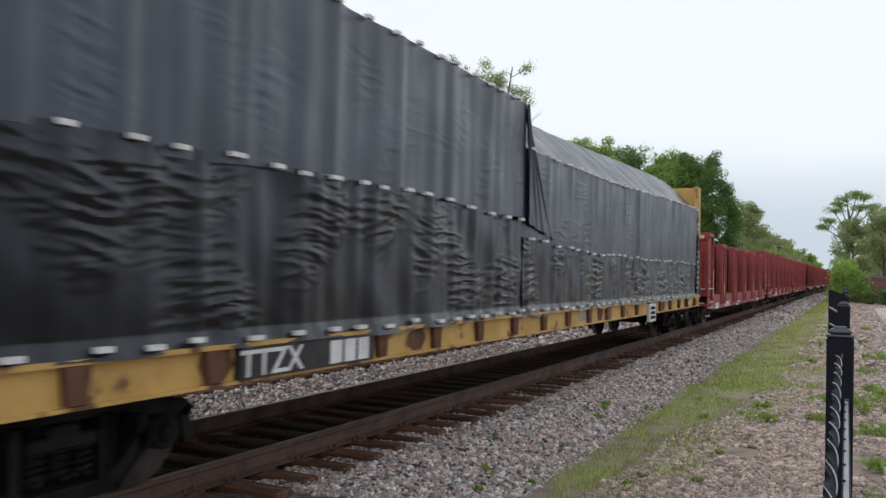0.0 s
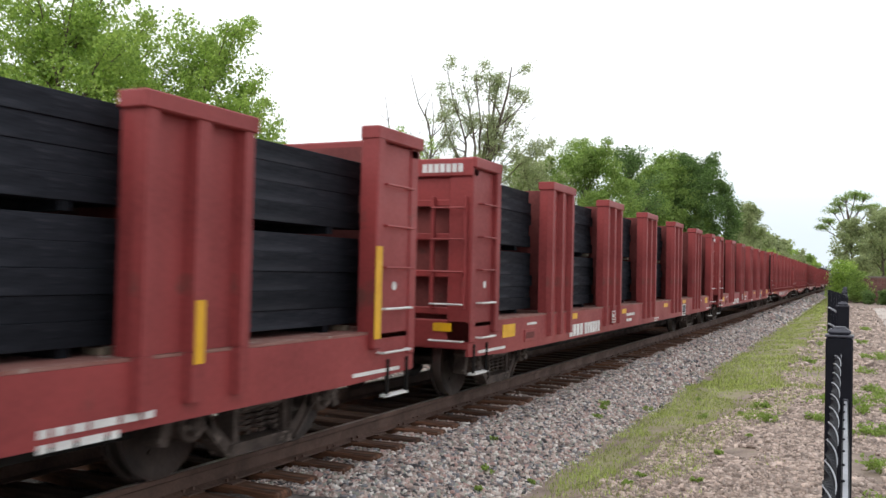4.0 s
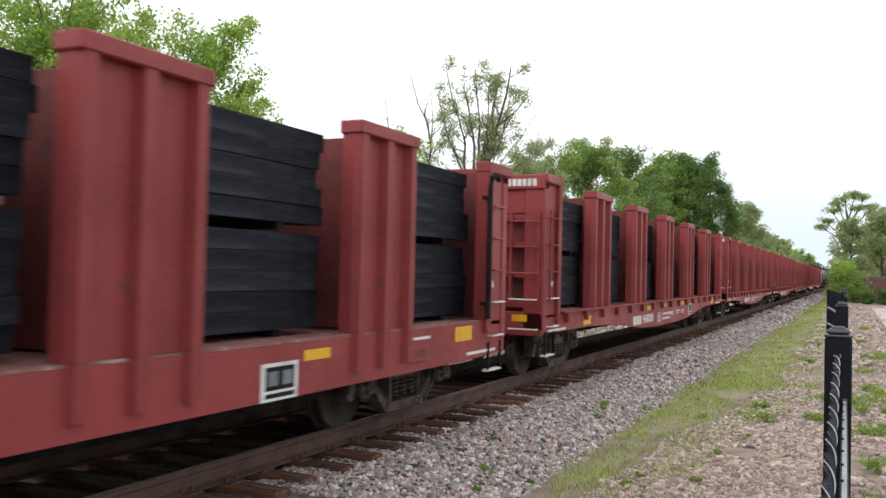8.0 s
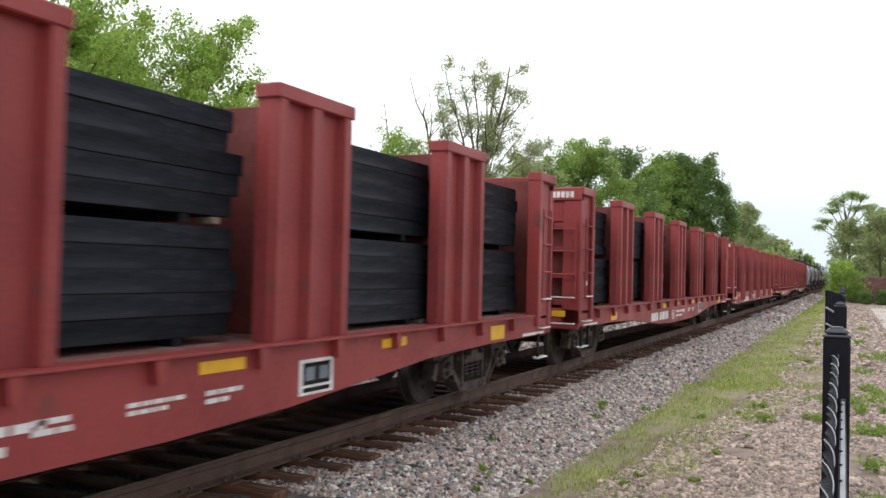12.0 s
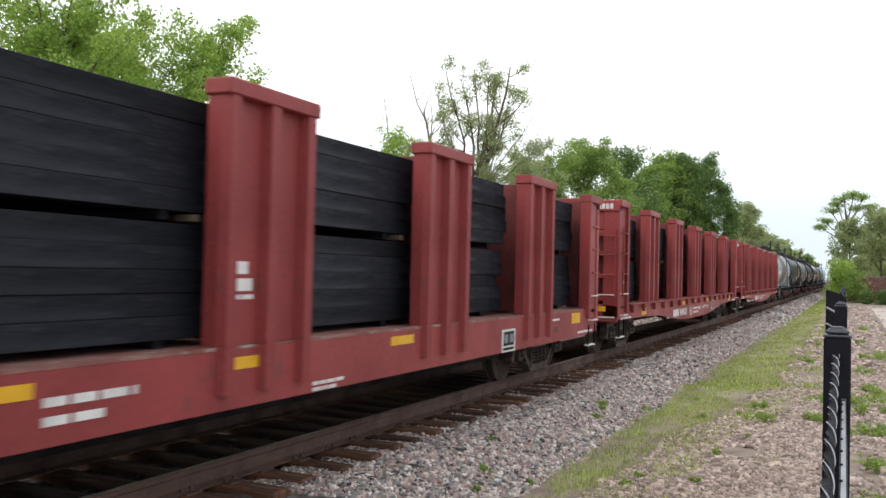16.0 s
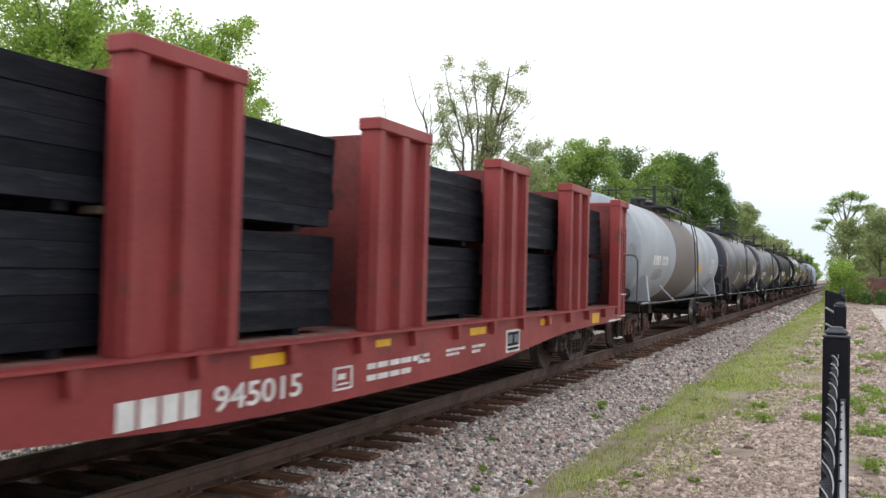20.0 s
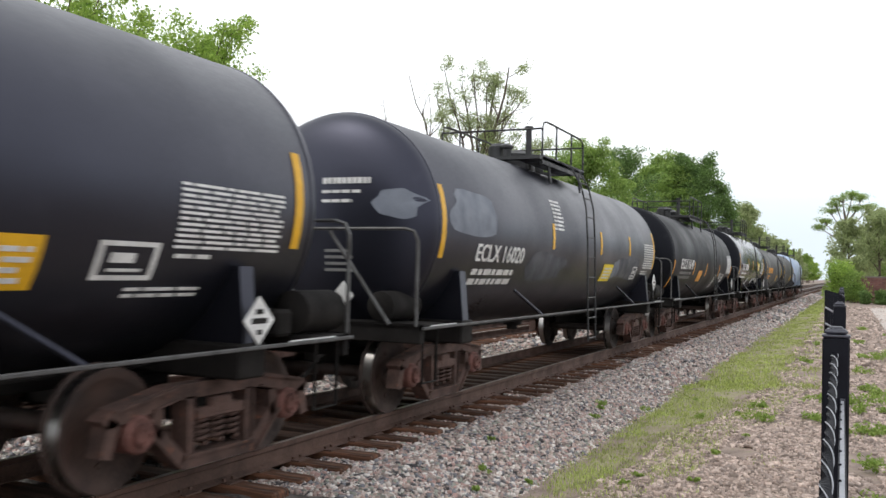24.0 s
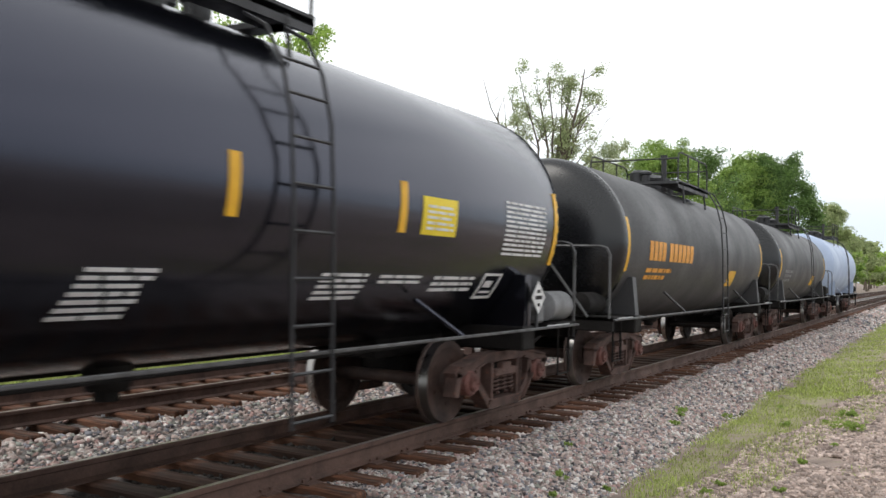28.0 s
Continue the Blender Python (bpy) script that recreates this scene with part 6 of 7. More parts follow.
def bush(x, y, w, h, material, seed, leaves, size, label, base=-0.5, group=""):
    rnd, t = random.Random(seed), thing("bush", label, "bush", group, at=pose(x, y, base))
    s, ends = Shape(), []
    for i in range(10):
        a = rnd.uniform(0, 6.28)
        q = Vector((math.cos(a) * w * rnd.uniform(0.1, 0.5), math.sin(a) * w * rnd.uniform(0.1, 0.5), h * rnd.uniform(0.4, 0.9)))
        s.tube([(0, 0, 0), q * 0.5 + Vector((0, 0, 0.1 * h)), q], [0.03, 0.02, 0.008], 5)
        ends += [q, q * 0.6, Vector((q.x, q.y, h * 0.25))]
    part("stems", s, BARK, t)
    part("foliage", leaf_mesh(np.array([tuple(p) for p in ends]), leaves, size, 0.28 * max(w, h), seed, material), material, t)
    return t


def fan_tree(x, y, base, forks, seed, leaves, size, material, label):
    """Bowed limbs rise out of low forks and branch twice; twigs carry a thin veil of leaves.
    Forks: across the view, height, and the limbs' tips (across, height, leafiness, thickness)."""
    rnd, t = random.Random(seed), thing("half_bare_tree", label, "tree", at=pose(x, y, base))
    a = math.atan2(-x, y)
    right = Vector((math.cos(a), math.sin(a), 0))
    away = Vector((-math.sin(a), math.cos(a), 0))
    ends = []

    def branch(s, p0, p1, r, order, leafy):
        """One bowed branch with side shoots; the last order carries leaves."""
        d = p1 - p0
        long = d.length
        bow = (right * rnd.uniform(-1, 1) + away * rnd.uniform(-1, 1)) * 0.10 * long + Vector((0, 0, -0.05 * long))
        pts, n = [], 6
        for i in range(n + 1):
            k = i / n
            jog = Vector((rnd.uniform(-1, 1), rnd.uniform(-1, 1), rnd.uniform(-1, 1))) * 0.022 * long * (0 < i < n)
            pts.append(p0 + d * k + bow * (4 * k * (1 - k)) + jog)
        s.tube(pts, [r * (1 - 0.82 * i / n) for i in range(n + 1)], 6 if order == 0 else 4)
        if order == 2 or leafy < 0.05 and order == 1:
            if rnd.random() < leafy:
                ends.extend([pts[-1], pts[4], pts[5]])
            return
        for i in range((8, 6)[order]):
            k = rnd.uniform(0.28, 0.97)
            j = min(n - 1, int(k * n))
            q = pts[j].lerp(pts[j + 1], k * n - j)
            e = (d.normalized() * 0.9 + right * rnd.uniform(-1.0, 1.0) + away * rnd.uniform(-0.9, 0.9) + Vector((0, 0, rnd.uniform(-0.25, 0.5)))).normalized()
            branch(s, q, q + e * long * rnd.uniform(0.16, 0.36) * (1.15 - 0.5 * k), r * (1 - 0.8 * k) * 0.55 + 0.006, order + 1, leafy)

    for fx, fz, tips in forks:
        foot = right * fx * 0.35
        fork = right * fx + Vector((0, 0, fz))
        part("trunk", Shape().tube([foot + Vector((0, 0, -0.2)), foot.lerp(fork, 0.5) + right * 0.15, fork], [0.34, 0.27, 0.21], 9), BARK, t, smooth=True)
        for dx, z, leafy, r in tips:
            s = Shape()
            branch(s, fork + Vector((0, 0, -0.25)), right * dx + away * rnd.uniform(-1.4, 1.4) + Vector((0, 0, z)), r, 0, leafy)
            part("limb", s, BARK, t, "bowed limb with fine twigs", smooth=True)
    part("crown", leaf_mesh(np.array([tuple(p) for p in ends]), leaves, size, 0.5, seed, material), material, t, "thin veil of young leaves")
    return t


SPRING = "broadleaf tree with bright young spring leaves behind the tracks"
tree("maple_tree", -18.6, 21.5, 9.3, 3.6, LEAF_BRIGHT, 11, 30000, 0.115, SPRING, trunk=0.2, limbs=15, clump=0.06, dense=80, low=0.25)
tree("maple_tree", -19.6, 16.8, 9.2, 4.2, LEAF_BRIGHT, 12, 40000, 0.115, SPRING, trunk=0.25, limbs=15, clump=0.06, dense=95, low=0.28)
tree("maple_tree", -21.4, 20.6, 9.4, 3.8, LEAF_BRIGHT, 21, 30000, 0.115, SPRING, trunk=0.2, limbs=14, clump=0.06, dense=75, low=0.2)
tree("maple_tree", -20.6, 11.0, 9.8, 4.4, LEAF_BRIGHT, 13, 32000, 0.13, SPRING, trunk=0.25, limbs=14, clump=0.06, dense=80, low=0.28)
fan_tree(-19.3, 46.0, -0.6, (
    (-0.7, 6.6, ((1.5, 13.8, 0.75, 0.17), (1.0, 13.8, 0.7, 0.12), (0.3, 13.2, 0.5, 0.10), (-0.5, 13.6, 0.25, 0.10), (-1.3, 13.4, 0.6, 0.11), (-2.2, 13.9, 0.5, 0.10), (-2.7, 12.6, 0.55, 0.08), (2.2, 11.9, 0.12, 0.09), (3.0, 11.5, 0.04, 0.05), (3.4, 9.7, 0.85, 0.06), (2.4, 9.2, 0.8, 0.05), (1.5, 12.2, 0.8, 0.08))),
    (-3.2, 6.2, ((-4.2, 13.4, 0.02, 0.09), (-5.6, 12.0, 0.02, 0.06), (-3.0, 12.2, 0.05, 0.07), (-4.9, 9.6, 0.7, 0.05), (-2.6, 9.8, 0.5, 0.06)))),
    14, 24000, 0.11, LEAF_PALE, "half-bare tree with bowed limbs and sparse young leaves")
tree("pale_tree", -22.5, 41.5, 8.9, 3.4, LEAF_BRIGHT, 15, 9000, 0.13, "small tree with pale young leaves", trunk=0.3, bare=1.0, limbs=9, clump=0.06, dense=16)
tree("pale_tree", -18.9, 53.0, 9.4, 3.0, LEAF_PALE, 16, 7000, 0.15, "small thin tree with pale young leaves", trunk=0.3, bare=1.0, limbs=9, clump=0.06, dense=10)
OAK = "dense round green tree beside the line"
tree("oak_tree", -20.6, 72.0, 12.9, 4.6, LEAF_MID, 17, 80000, 0.17, OAK, trunk=0.15, limbs=12, clump=0.085, dense=170, low=0.1, even=True)
tree("oak_tree", -24.6, 70.0, 11.2, 3.8, LEAF_MID, 57, 44000, 0.2, OAK, trunk=0.15, limbs=10, clump=0.085, dense=110, low=0.1, even=True)
tree("oak_tree", -22.6, 96.0, 16.2, 4.0, LEAF_DARK, 18, 12000, 0.24, "open-topped dark tree with bare twigs", trunk=0.2, bare=1.0, limbs=16, clump=0.06, dense=14)
tree("oak_tree", -22.6, 116.0, 17.9, 5.6, LEAF_MID, 19, 90000, 0.25, OAK, trunk=0.12, limbs=10, clump=0.075, dense=300, low=0.05, even=True)
tree("oak_tree", -18.9, 118.0, 17.9, 5.6, LEAF_DARK, 58, 90000, 0.25, "dense round dark green tree beside the line", trunk=0.12, limbs=10, clump=0.075, dense=300, low=0.05, even=True)
tree("pale_tree", -15.6, 152.0, 14.8, 3.6, LEAF_PALE, 20, 20000, 0.30, "tall pale green tree by the line", trunk=0.15, limbs=12, clump=0.08, dense=50, low=0.1)


def umbrella_tree(x, y, base, pads, seed, label):
    """A tall bent trunk whose limbs end in flat, separate pads of leaves. Pads: across, along, height, reach."""
    rnd, t = random.Random(seed), thing("spreading_tree", label, "tree", at=pose(x, y, base))
    part("trunk", Shape().tube([(0.3, 0, -0.2), (0.2, 0, 2.5), (-0.15, 0.1, 5.0), (0.05, 0, 7.2), (0.0, 0, 8.6), (-0.2, 0, 9.6)], [0.3, 0.24, 0.2, 0.16, 0.11, 0.05], 8), BARK, t, smooth=True)
    limb, ends = Shape(), []
    for px, py, pz, reach in pads:
        p0, p1 = Vector((0.0, 0, pz * 0.55 + 2.0)), Vector((px, py, pz - 0.15))
        limb.tube([p0, p0.lerp(p1, 0.5) + Vector((0, 0, -0.15)), p1], [0.09, 0.06, 0.025], 6)
        for i in range(9):
            a = rnd.uniform(0, 6.28)
            q = p1 + Vector((math.cos(a) * reach * rnd.uniform(0.3, 1), math.sin(a) * reach * rnd.uniform(0.3, 1), rnd.uniform(-0.1, 0.3)))
            limb.tube([p1.lerp(p0, 0.15), (p1 + q) / 2 + Vector((0, 0, 0.08)), q], [0.03, 0.02, 0.008], 4)
            ends += [q, (p1 + q) / 2 + Vector((0, 0, 0.1))]
    part("branchwork", limb, BARK, t, smooth=True)
    part("crown", leaf_mesh(np.array([tuple(p) for p in ends]), 7000, 0.13, 0.75, seed, LEAF_MID, 0.5), LEAF_MID, t, "open layered pads of leaves")
    return t


FAR = random.Random(77)
for i in range(30):
    y = 165 + i * 17 + FAR.uniform(-5, 5)
    tree("lineside_tree", -15.0 - FAR.uniform(0, 6) - 0.012 * (y - 165), y, FAR.uniform(9.5, 12.5), FAR.uniform(4.5, 6.0), FAR.choice((LEAF_MID, LEAF_PALE, LEAF_BRIGHT)), 100 + i, 3800, 0.75, "leafy tree in the row along the line", trunk=0.12, limbs=9, clump=0.1, dense=24, low=0.05)
for i in range(14):
    y = 130 + i * 30 + FAR.uniform(-6, 6)
    tree("lineside_tree", 2.6 + FAR.uniform(0, 5) + 0.008 * (y - 130), y, FAR.uniform(8.0, 10.5), FAR.uniform(4.0, 5.5), FAR.choice((LEAF_MID, LEAF_PALE)), 140 + i, 3400, 0.75, "leafy tree in the row along the line", trunk=0.12, limbs=9, clump=0.1, dense=24, low=0.05)
umbrella_tree(-0.45, 98.0, -0.6, ((-2.1, 0, 8.3, 0.9), (-1.5, 0.5, 9.4, 1.0), (-0.3, -0.4, 10.6, 1.1), (0.6, 0.4, 11.1, 1.0), (1.5, 0, 10.7, 0.9), (2.2, -0.3, 9.7, 0.8), (-0.9, 0, 10.0, 0.9), (1.0, 0, 9.6, 0.7), (-2.4, 0, 7.7, 0.5)), 31, "tall tree with a flat spreading open crown")
tree("slender_tree", 2.6, 96.0, 9.2, 2.6, LEAF_PALE, 32, 7000, 0.26, "dark green tree behind a brick wall", trunk=0.25, bare=1.0, limbs=12, clump=0.07, dense=14)
tree("slender_tree", -0.2, 93.0, 8.2, 2.2, LEAF_PALE, 35, 8000, 0.24, "leafy tree behind a brick wall", trunk=0.15, limbs=12, clump=0.08, dense=22, low=0.05)
tree("slender_tree", 5.0, 97.0, 8.4, 3.4, LEAF_MID, 33, 12000, 0.26, "leafy tree behind a brick wall", trunk=0.12, limbs=12, clump=0.09, dense=30, low=0.05)
tree("slender_tree", 9.0, 95.0, 8.4, 3.4, LEAF_MID, 34, 12000, 0.26, "leafy tree behind a brick wall", trunk=0.12, limbs=12, clump=0.09, dense=30, low=0.05)
bush(-0.9, 88.0, 1.7, 4.0, LEAF_BRIGHT, 41, 7000, 0.18, "tall bright green bush beside a brick wall")
bush(0.4, 87.0, 1.6, 3.2, LEAF_MID, 44, 6000, 0.18, "tall green bush beside a brick wall")
for x in (1.2, 2.5, 3.8, 5.2, 6.6):
    bush(x, 84.0, 1.3, 1.35, LEAF_DARK, 42 + int(x * 3), 4000, 0.14, "clipped dark green hedge bush before a brick wall", group="hedge")
for i in range(11):
    tree("garden_tree", -37 - FAR.uniform(0, 6), 2 + i * 6.5 + FAR.uniform(-2, 2), FAR.uniform(8.5, 11), FAR.uniform(3.8, 4.8), FAR.choice((LEAF_MID, LEAF_DARK)), 170 + i, 9000, 0.3, "leafy green tree in a garden beyond the tracks", trunk=0.1, limbs=10, clump=0.09, dense=50, low=0.02)
for i in range(22):
    bush(-13.6 - FAR.uniform(0, 3.5), 27 + i * 5.5 + FAR.uniform(-1.5, 1.5), FAR.uniform(1.2, 2.2), FAR.uniform(1.0, 2.2), FAR.choice((LEAF_MID, LEAF_PALE)), 200 + i, 1500, 0.2, "green bush along the far side of the line", group="lineside bushes")

# ---------------------------------------------------------------- fence, wall, pad, house
FENCE_X = lambda y: -0.012 - 0.0065 * y
for i, y in enumerate((2.15, 4.6, 7.05, 9.5, 11.95, 14.4)):
    p = thing("fence_post", "black square steel fence post with a domed cap", "fence post", "fence posts", at=pose(FENCE_X(y), y, 0))
    part("post", Shape().box(-0.028, 0.028, -0.028, 0.028, -0.6, 1.535, 0.004), POST, p)
    part("cap", Shape().box(-0.0295, 0.0295, -0.0295, 0.0295, 1.535, 1.541, 0.002).box(-0.024, 0.024, -0.024, 0.024, 1.540, 1.554, 0.006).box(-0.015, 0.015, -0.015, 0.015, 1.550, 1.559, 0.004), POST_CAP, p, "domed cap")
    part("bracket", Shape().box(0.009, 0.020, -0.040, -0.028, 1.372, 1.402, 0.002), POST_CAP, p, "steel rail bracket")

wall = thing("brick_wall", "low dark red brick garden wall", "wall", at=pose(0, 90.0, 0), kind="structure")
part("wall_core", Shape().box(0.2, 14.0, 0, 0.3, -0.7, 1.95), MORTAR, wall)
brick = Shape().box(-0.30, 0.30, -0.025, 0.0, 0, 0.155, 0.006).mesh("brick", BRICK)
for r in range(15):
    for k in range(20):
        part("brick", brick, BRICK, wall, at=pose(0.55 + k * 0.615 + (0.3 if r % 2 else 0), 0.0, -0.65 + r * 0.17))
part("coping", Shape().box(0.15, 14.05, -0.05, 0.35, 1.95, 2.05, 0.015), MORTAR, wall)
solid("concrete_pad", Shape().box(1.35, 60, 38, 72, -0.7, -0.36, 0.02), CONCRETE, "pale concrete drive behind the fence", "pavement", kind="structure")

house = thing("house", "beige house with a brown shingle roof beyond the tracks", "house", at=pose(-27.5, 11.5, -0.6))
part("wall", Shape().prism([(-3.5, 0), (3.5, 0), (3.5, 2.8), (0, 4.75), (-3.5, 2.8)], -6.8, 6.8, "y"), SIDING, house)
for k in range(15):
    part("siding_board", Shape().prism([(3.5, 0.18 * k), (3.53, 0.18 * k), (3.508, 0.18 * k + 0.18), (3.5, 0.18 * k + 0.18)], -6.8, 6.8, "y"), SIDING, house)
for side in (-1, 1):
    part("roof", Shape().prism([(side * 4.1, 2.55), (side * 4.1, 2.68), (0, 4.98), (0, 4.84)], -7.2, 7.2, "y"), SHINGLE, house, "brown shingle roof slope")
    part("gutter", Shape().box(*sorted((side * 4.1, side * 4.22)), -7.2, 7.2, 2.52, 2.64), STEEL_B, house)
for y in (-3.0, 2.5):
    win = part("window", Shape().box(3.5, 3.58, y - 0.6, y + 0.6, 1.0, 2.3), WHITE, house)
    part("pane", Shape().box(3.58, 3.59, y - 0.5, y + 0.5, 1.1, 2.2), STEEL_B, win)
yard = thing("picket_fence", "black steel picket fence before a beige house", "fence")
for k in range(7):
    part("fence_post", Shape().box(-17.03, -16.97, 3.97 + 2.4 * k, 4.03 + 2.4 * k, -0.7, 1.15, 0.004), POST, yard)
for z in (-0.25, 0.95):
    part("fence_rail", Shape().box(-17.015, -16.985, 4.0, 18.4, z, z + 0.04), POST, yard)
bar = Shape().box(-0.009, 0.009, -0.009, 0.009, -0.5, 1.1).mesh("picket", POST)
for k in range(119):
    part("picket", bar, POST, yard, at=pose(-17.0, 4.12 + 0.12 * k, 0))


# ---------------------------------------------------------------- stones, grass, weeds, fence panels


def scatter(name, spots, sizes, material, seed, label, category, flat=0.75, angular=True):
    """Many stones as one mesh: each a cube with face centres pushed out, turned and squeezed at random."""
    g = np.random.default_rng(seed)
    n = len(spots)
    cube = np.array([(x, y, z) for x in (-1, 1) for y in (-1, 1) for z in (-1, 1)], float) * 0.62
    face = np.array([(1, 0, 0), (-1, 0, 0), (0, 1, 0), (0, -1, 0), (0, 0, 1), (0, 0, -1)], float) * 0.92
    base = np.concatenate([cube, face])
    tri = []
    for k, f in enumerate(face):
        ax = int(np.argmax(np.abs(f)))
        ring = [i for i in range(8) if cube[i][ax] * f[ax] > 0]
        a, b, c, d = ring
        ring = [a, b, d, c]
        for i in range(4):
            p, q = ring[i], ring[(i + 1) % 4]
            nrm = np.cross(cube[p] - face[k], cube[q] - face[k])
            tri.append((8 + k, p, q) if nrm @ f > 0 else (8 + k, q, p))
    tri = np.array(tri)
    if angular:                                          # broken rock: a skewed block with blunt corners
        base = cube * 1.32
        tri = np.array([(0, 1, 3, 2), (4, 6, 7, 5), (0, 4, 5, 1), (2, 3, 7, 6), (0, 2, 6, 4), (1, 5, 7, 3)])
    nv, nc = len(base), tri.shape[1]
    v = base[None] * g.uniform(0.62, 1.2, (n, nv, 1)) + g.normal(0, 0.16 if angular else 0.10, (n, nv, 3))
    v *= g.uniform(0.7, 1.3, (n, 1, 3)) * np.array((1, 1, flat))
    a, b = g.uniform(0, 2 * np.pi, n), g.normal(0, 0.9 if angular else 0.5, n)
    ca, sa, cb, sb = np.cos(a)[:, None], np.sin(a)[:, None], np.cos(b)[:, None], np.sin(b)[:, None]
    x, y, z = v[..., 0], v[..., 1] * cb - v[..., 2] * sb, v[..., 1] * sb + v[..., 2] * cb
    v = np.stack([x * ca - y * sa, x * sa + y * ca, z], -1) * (np.asarray(sizes)[:, None, None] * 0.5) + np.asarray(spots)[:, None, :]
    f = (tri[None] + (np.arange(n) * nv)[:, None, None]).reshape(-1, nc)
    me = bpy.data.meshes.new(name)
    me.vertices.add(n * nv)
    me.vertices.foreach_set("co", v.ravel())
    me.loops.add(len(f) * nc)
    me.loops.foreach_set("vertex_index", f.ravel())
    me.polygons.add(len(f))
    me.polygons.foreach_set("loop_start", np.arange(len(f)) * nc)
    me.materials.append(material)
    me.update(calc_edges=True)
    return tagged(new(name, me), label, category, kind="stuff")


def spots_on(count, x0, x1, y0, y1, height, seed, power=1.0, keep=None):
    g = np.random.default_rng(seed)
    xs, ys = g.uniform(x0, x1, count), y0 + (y1 - y0) * g.random(count) ** power
    return np.array([(x, y, height(x, y)) for x, y in zip(xs, ys) if keep is None or keep(x, y)])


g0 = np.random.default_rng(3)
for k, (n, x0, x1, y0, y1, size, power) in enumerate(((40000, -4.78, -2.75, 6.2, 16.0, 0.050, 1.0), (26000, -4.7, -2.75, 16.0, 45.0, 0.062, 1.35), (5000, -4.42, -2.8, 45.0, 120.0, 0.16, 1.3),
                                                       (7000, -8.75, -7.05, 5.0, 22.0, 0.06, 1.2), (5000, -6.25, -5.0, 3.2, 14.0, 0.048, 1.0), (5000, -8.9, -7.0, 22.0, 80.0, 0.12, 1.3), (4000, -10.5, -9.2, 6.0, 30.0, 0.07, 1.2))):
    sp = spots_on(n, x0, x1, y0, y1, bed_height, 50 + k, power)
    # stones between the rails take the shade-darkened colour
    scatter("ballast_stones", sp, size * g0.uniform(0.6, 1.35, len(sp)), SHADED_BED if k == 4 else STONE, 60 + k, "loose grey and buff crushed ballast stones", "ballast")


def verge(x, y):
    return grass_edge(y, 0) < x < grass_edge(y, 1)


n_turf = 10
ys = steps((-4, 30, 90), (30, 90, 40), (90, 400, 20))
turf = Shape()
for y in ys:
    a, b = grass_edge(y, 0) + 0.15 + 0.1 * noise.noise((y * 2.1, 3.0, 0)), grass_edge(y, 1) - 0.42 + 0.16 * noise.noise((y * 1.7, 6.0, 0))
    turf.v += [(a + (b - a) * i / (n_turf - 1), y, ground_height(a + (b - a) * i / (n_turf - 1), y) + 0.008) for i in range(n_turf)]
turf.f = [(j * n_turf + i, j * n_turf + i + 1, (j + 1) * n_turf + i + 1, (j + 1) * n_turf + i) for j in range(len(ys) - 1) for i in range(n_turf - 1)]
solid("grass_verge", turf, TURF, "strip of rough grass between ballast and gravel", "grass", kind="structure", smooth=True)


def blades(name, spots, tall, wide, material, seed, label, lay=0.5):
    g = np.random.default_rng(seed)
    n = len(spots)
    a = g.uniform(0, 2 * np.pi, n)
    out = np.stack([np.cos(a), np.sin(a), np.zeros(n)], 1)
    side = np.stack([-np.sin(a), np.cos(a), np.zeros(n)], 1)
    hgt = tall * g.uniform(0.4, 1.3, (n, 1))
    wd = wide * g.uniform(0.7, 1.3, (n, 1))
    up = np.array((0, 0, 1.0))
    bend = g.uniform(0.1, lay, (n, 1))
    v = np.stack([spots - side * wd / 2, spots + side * wd / 2, spots + side * wd * 0.35 + up * hgt * 0.6 + out * hgt * bend * 0.4, spots - side * wd * 0.35 + up * hgt * 0.6 + out * hgt * bend * 0.4, spots + up * hgt * (1 - 0.3 * bend) + out * hgt * bend], 1).reshape(-1, 3)
    k = np.arange(n)[:, None] * 5
    loops = np.concatenate([k + np.array([0, 1, 2, 3]), k + np.array([3, 2, 4])], 1).ravel()
    me = bpy.data.meshes.new(name)
    me.vertices.add(n * 5)
    me.vertices.foreach_set("co", v.ravel())
    me.loops.add(n * 7)
    me.loops.foreach_set("vertex_index", loops)
    me.polygons.add(n * 2)
    me.polygons.foreach_set("loop_start", (np.arange(n)[:, None] * 7 + np.array([0, 4])).ravel())
    me.materials.append(material)
    me.update(calc_edges=True)
    return tagged(new(name, me), label, "grass", kind="stuff")


EDGE = random.Random(12)


def patchy(x, y):
    """Thick along the ballast, thinning out over the dirt, with bare gaps."""
    e0, e1 = grass_edge(y, 0), grass_edge(y, 1) + 0.55
    if not e0 - 0.5 * EDGE.random() ** 2 < x < e1:
        return False
    k = (x - e0) / (e1 - e0)
    thick = 0.95 if k < 0.45 else 0.95 - 1.25 * (k - 0.45)
    gap = 1.5 * noise.noise((x * 1.5, y * 0.8, 4.0)) + 0.8 * noise.noise((x * 4.2, y * 3.2, 9.0))
    return max(0.0, min(1.0, thick * (0.76 + gap))) > EDGE.random()


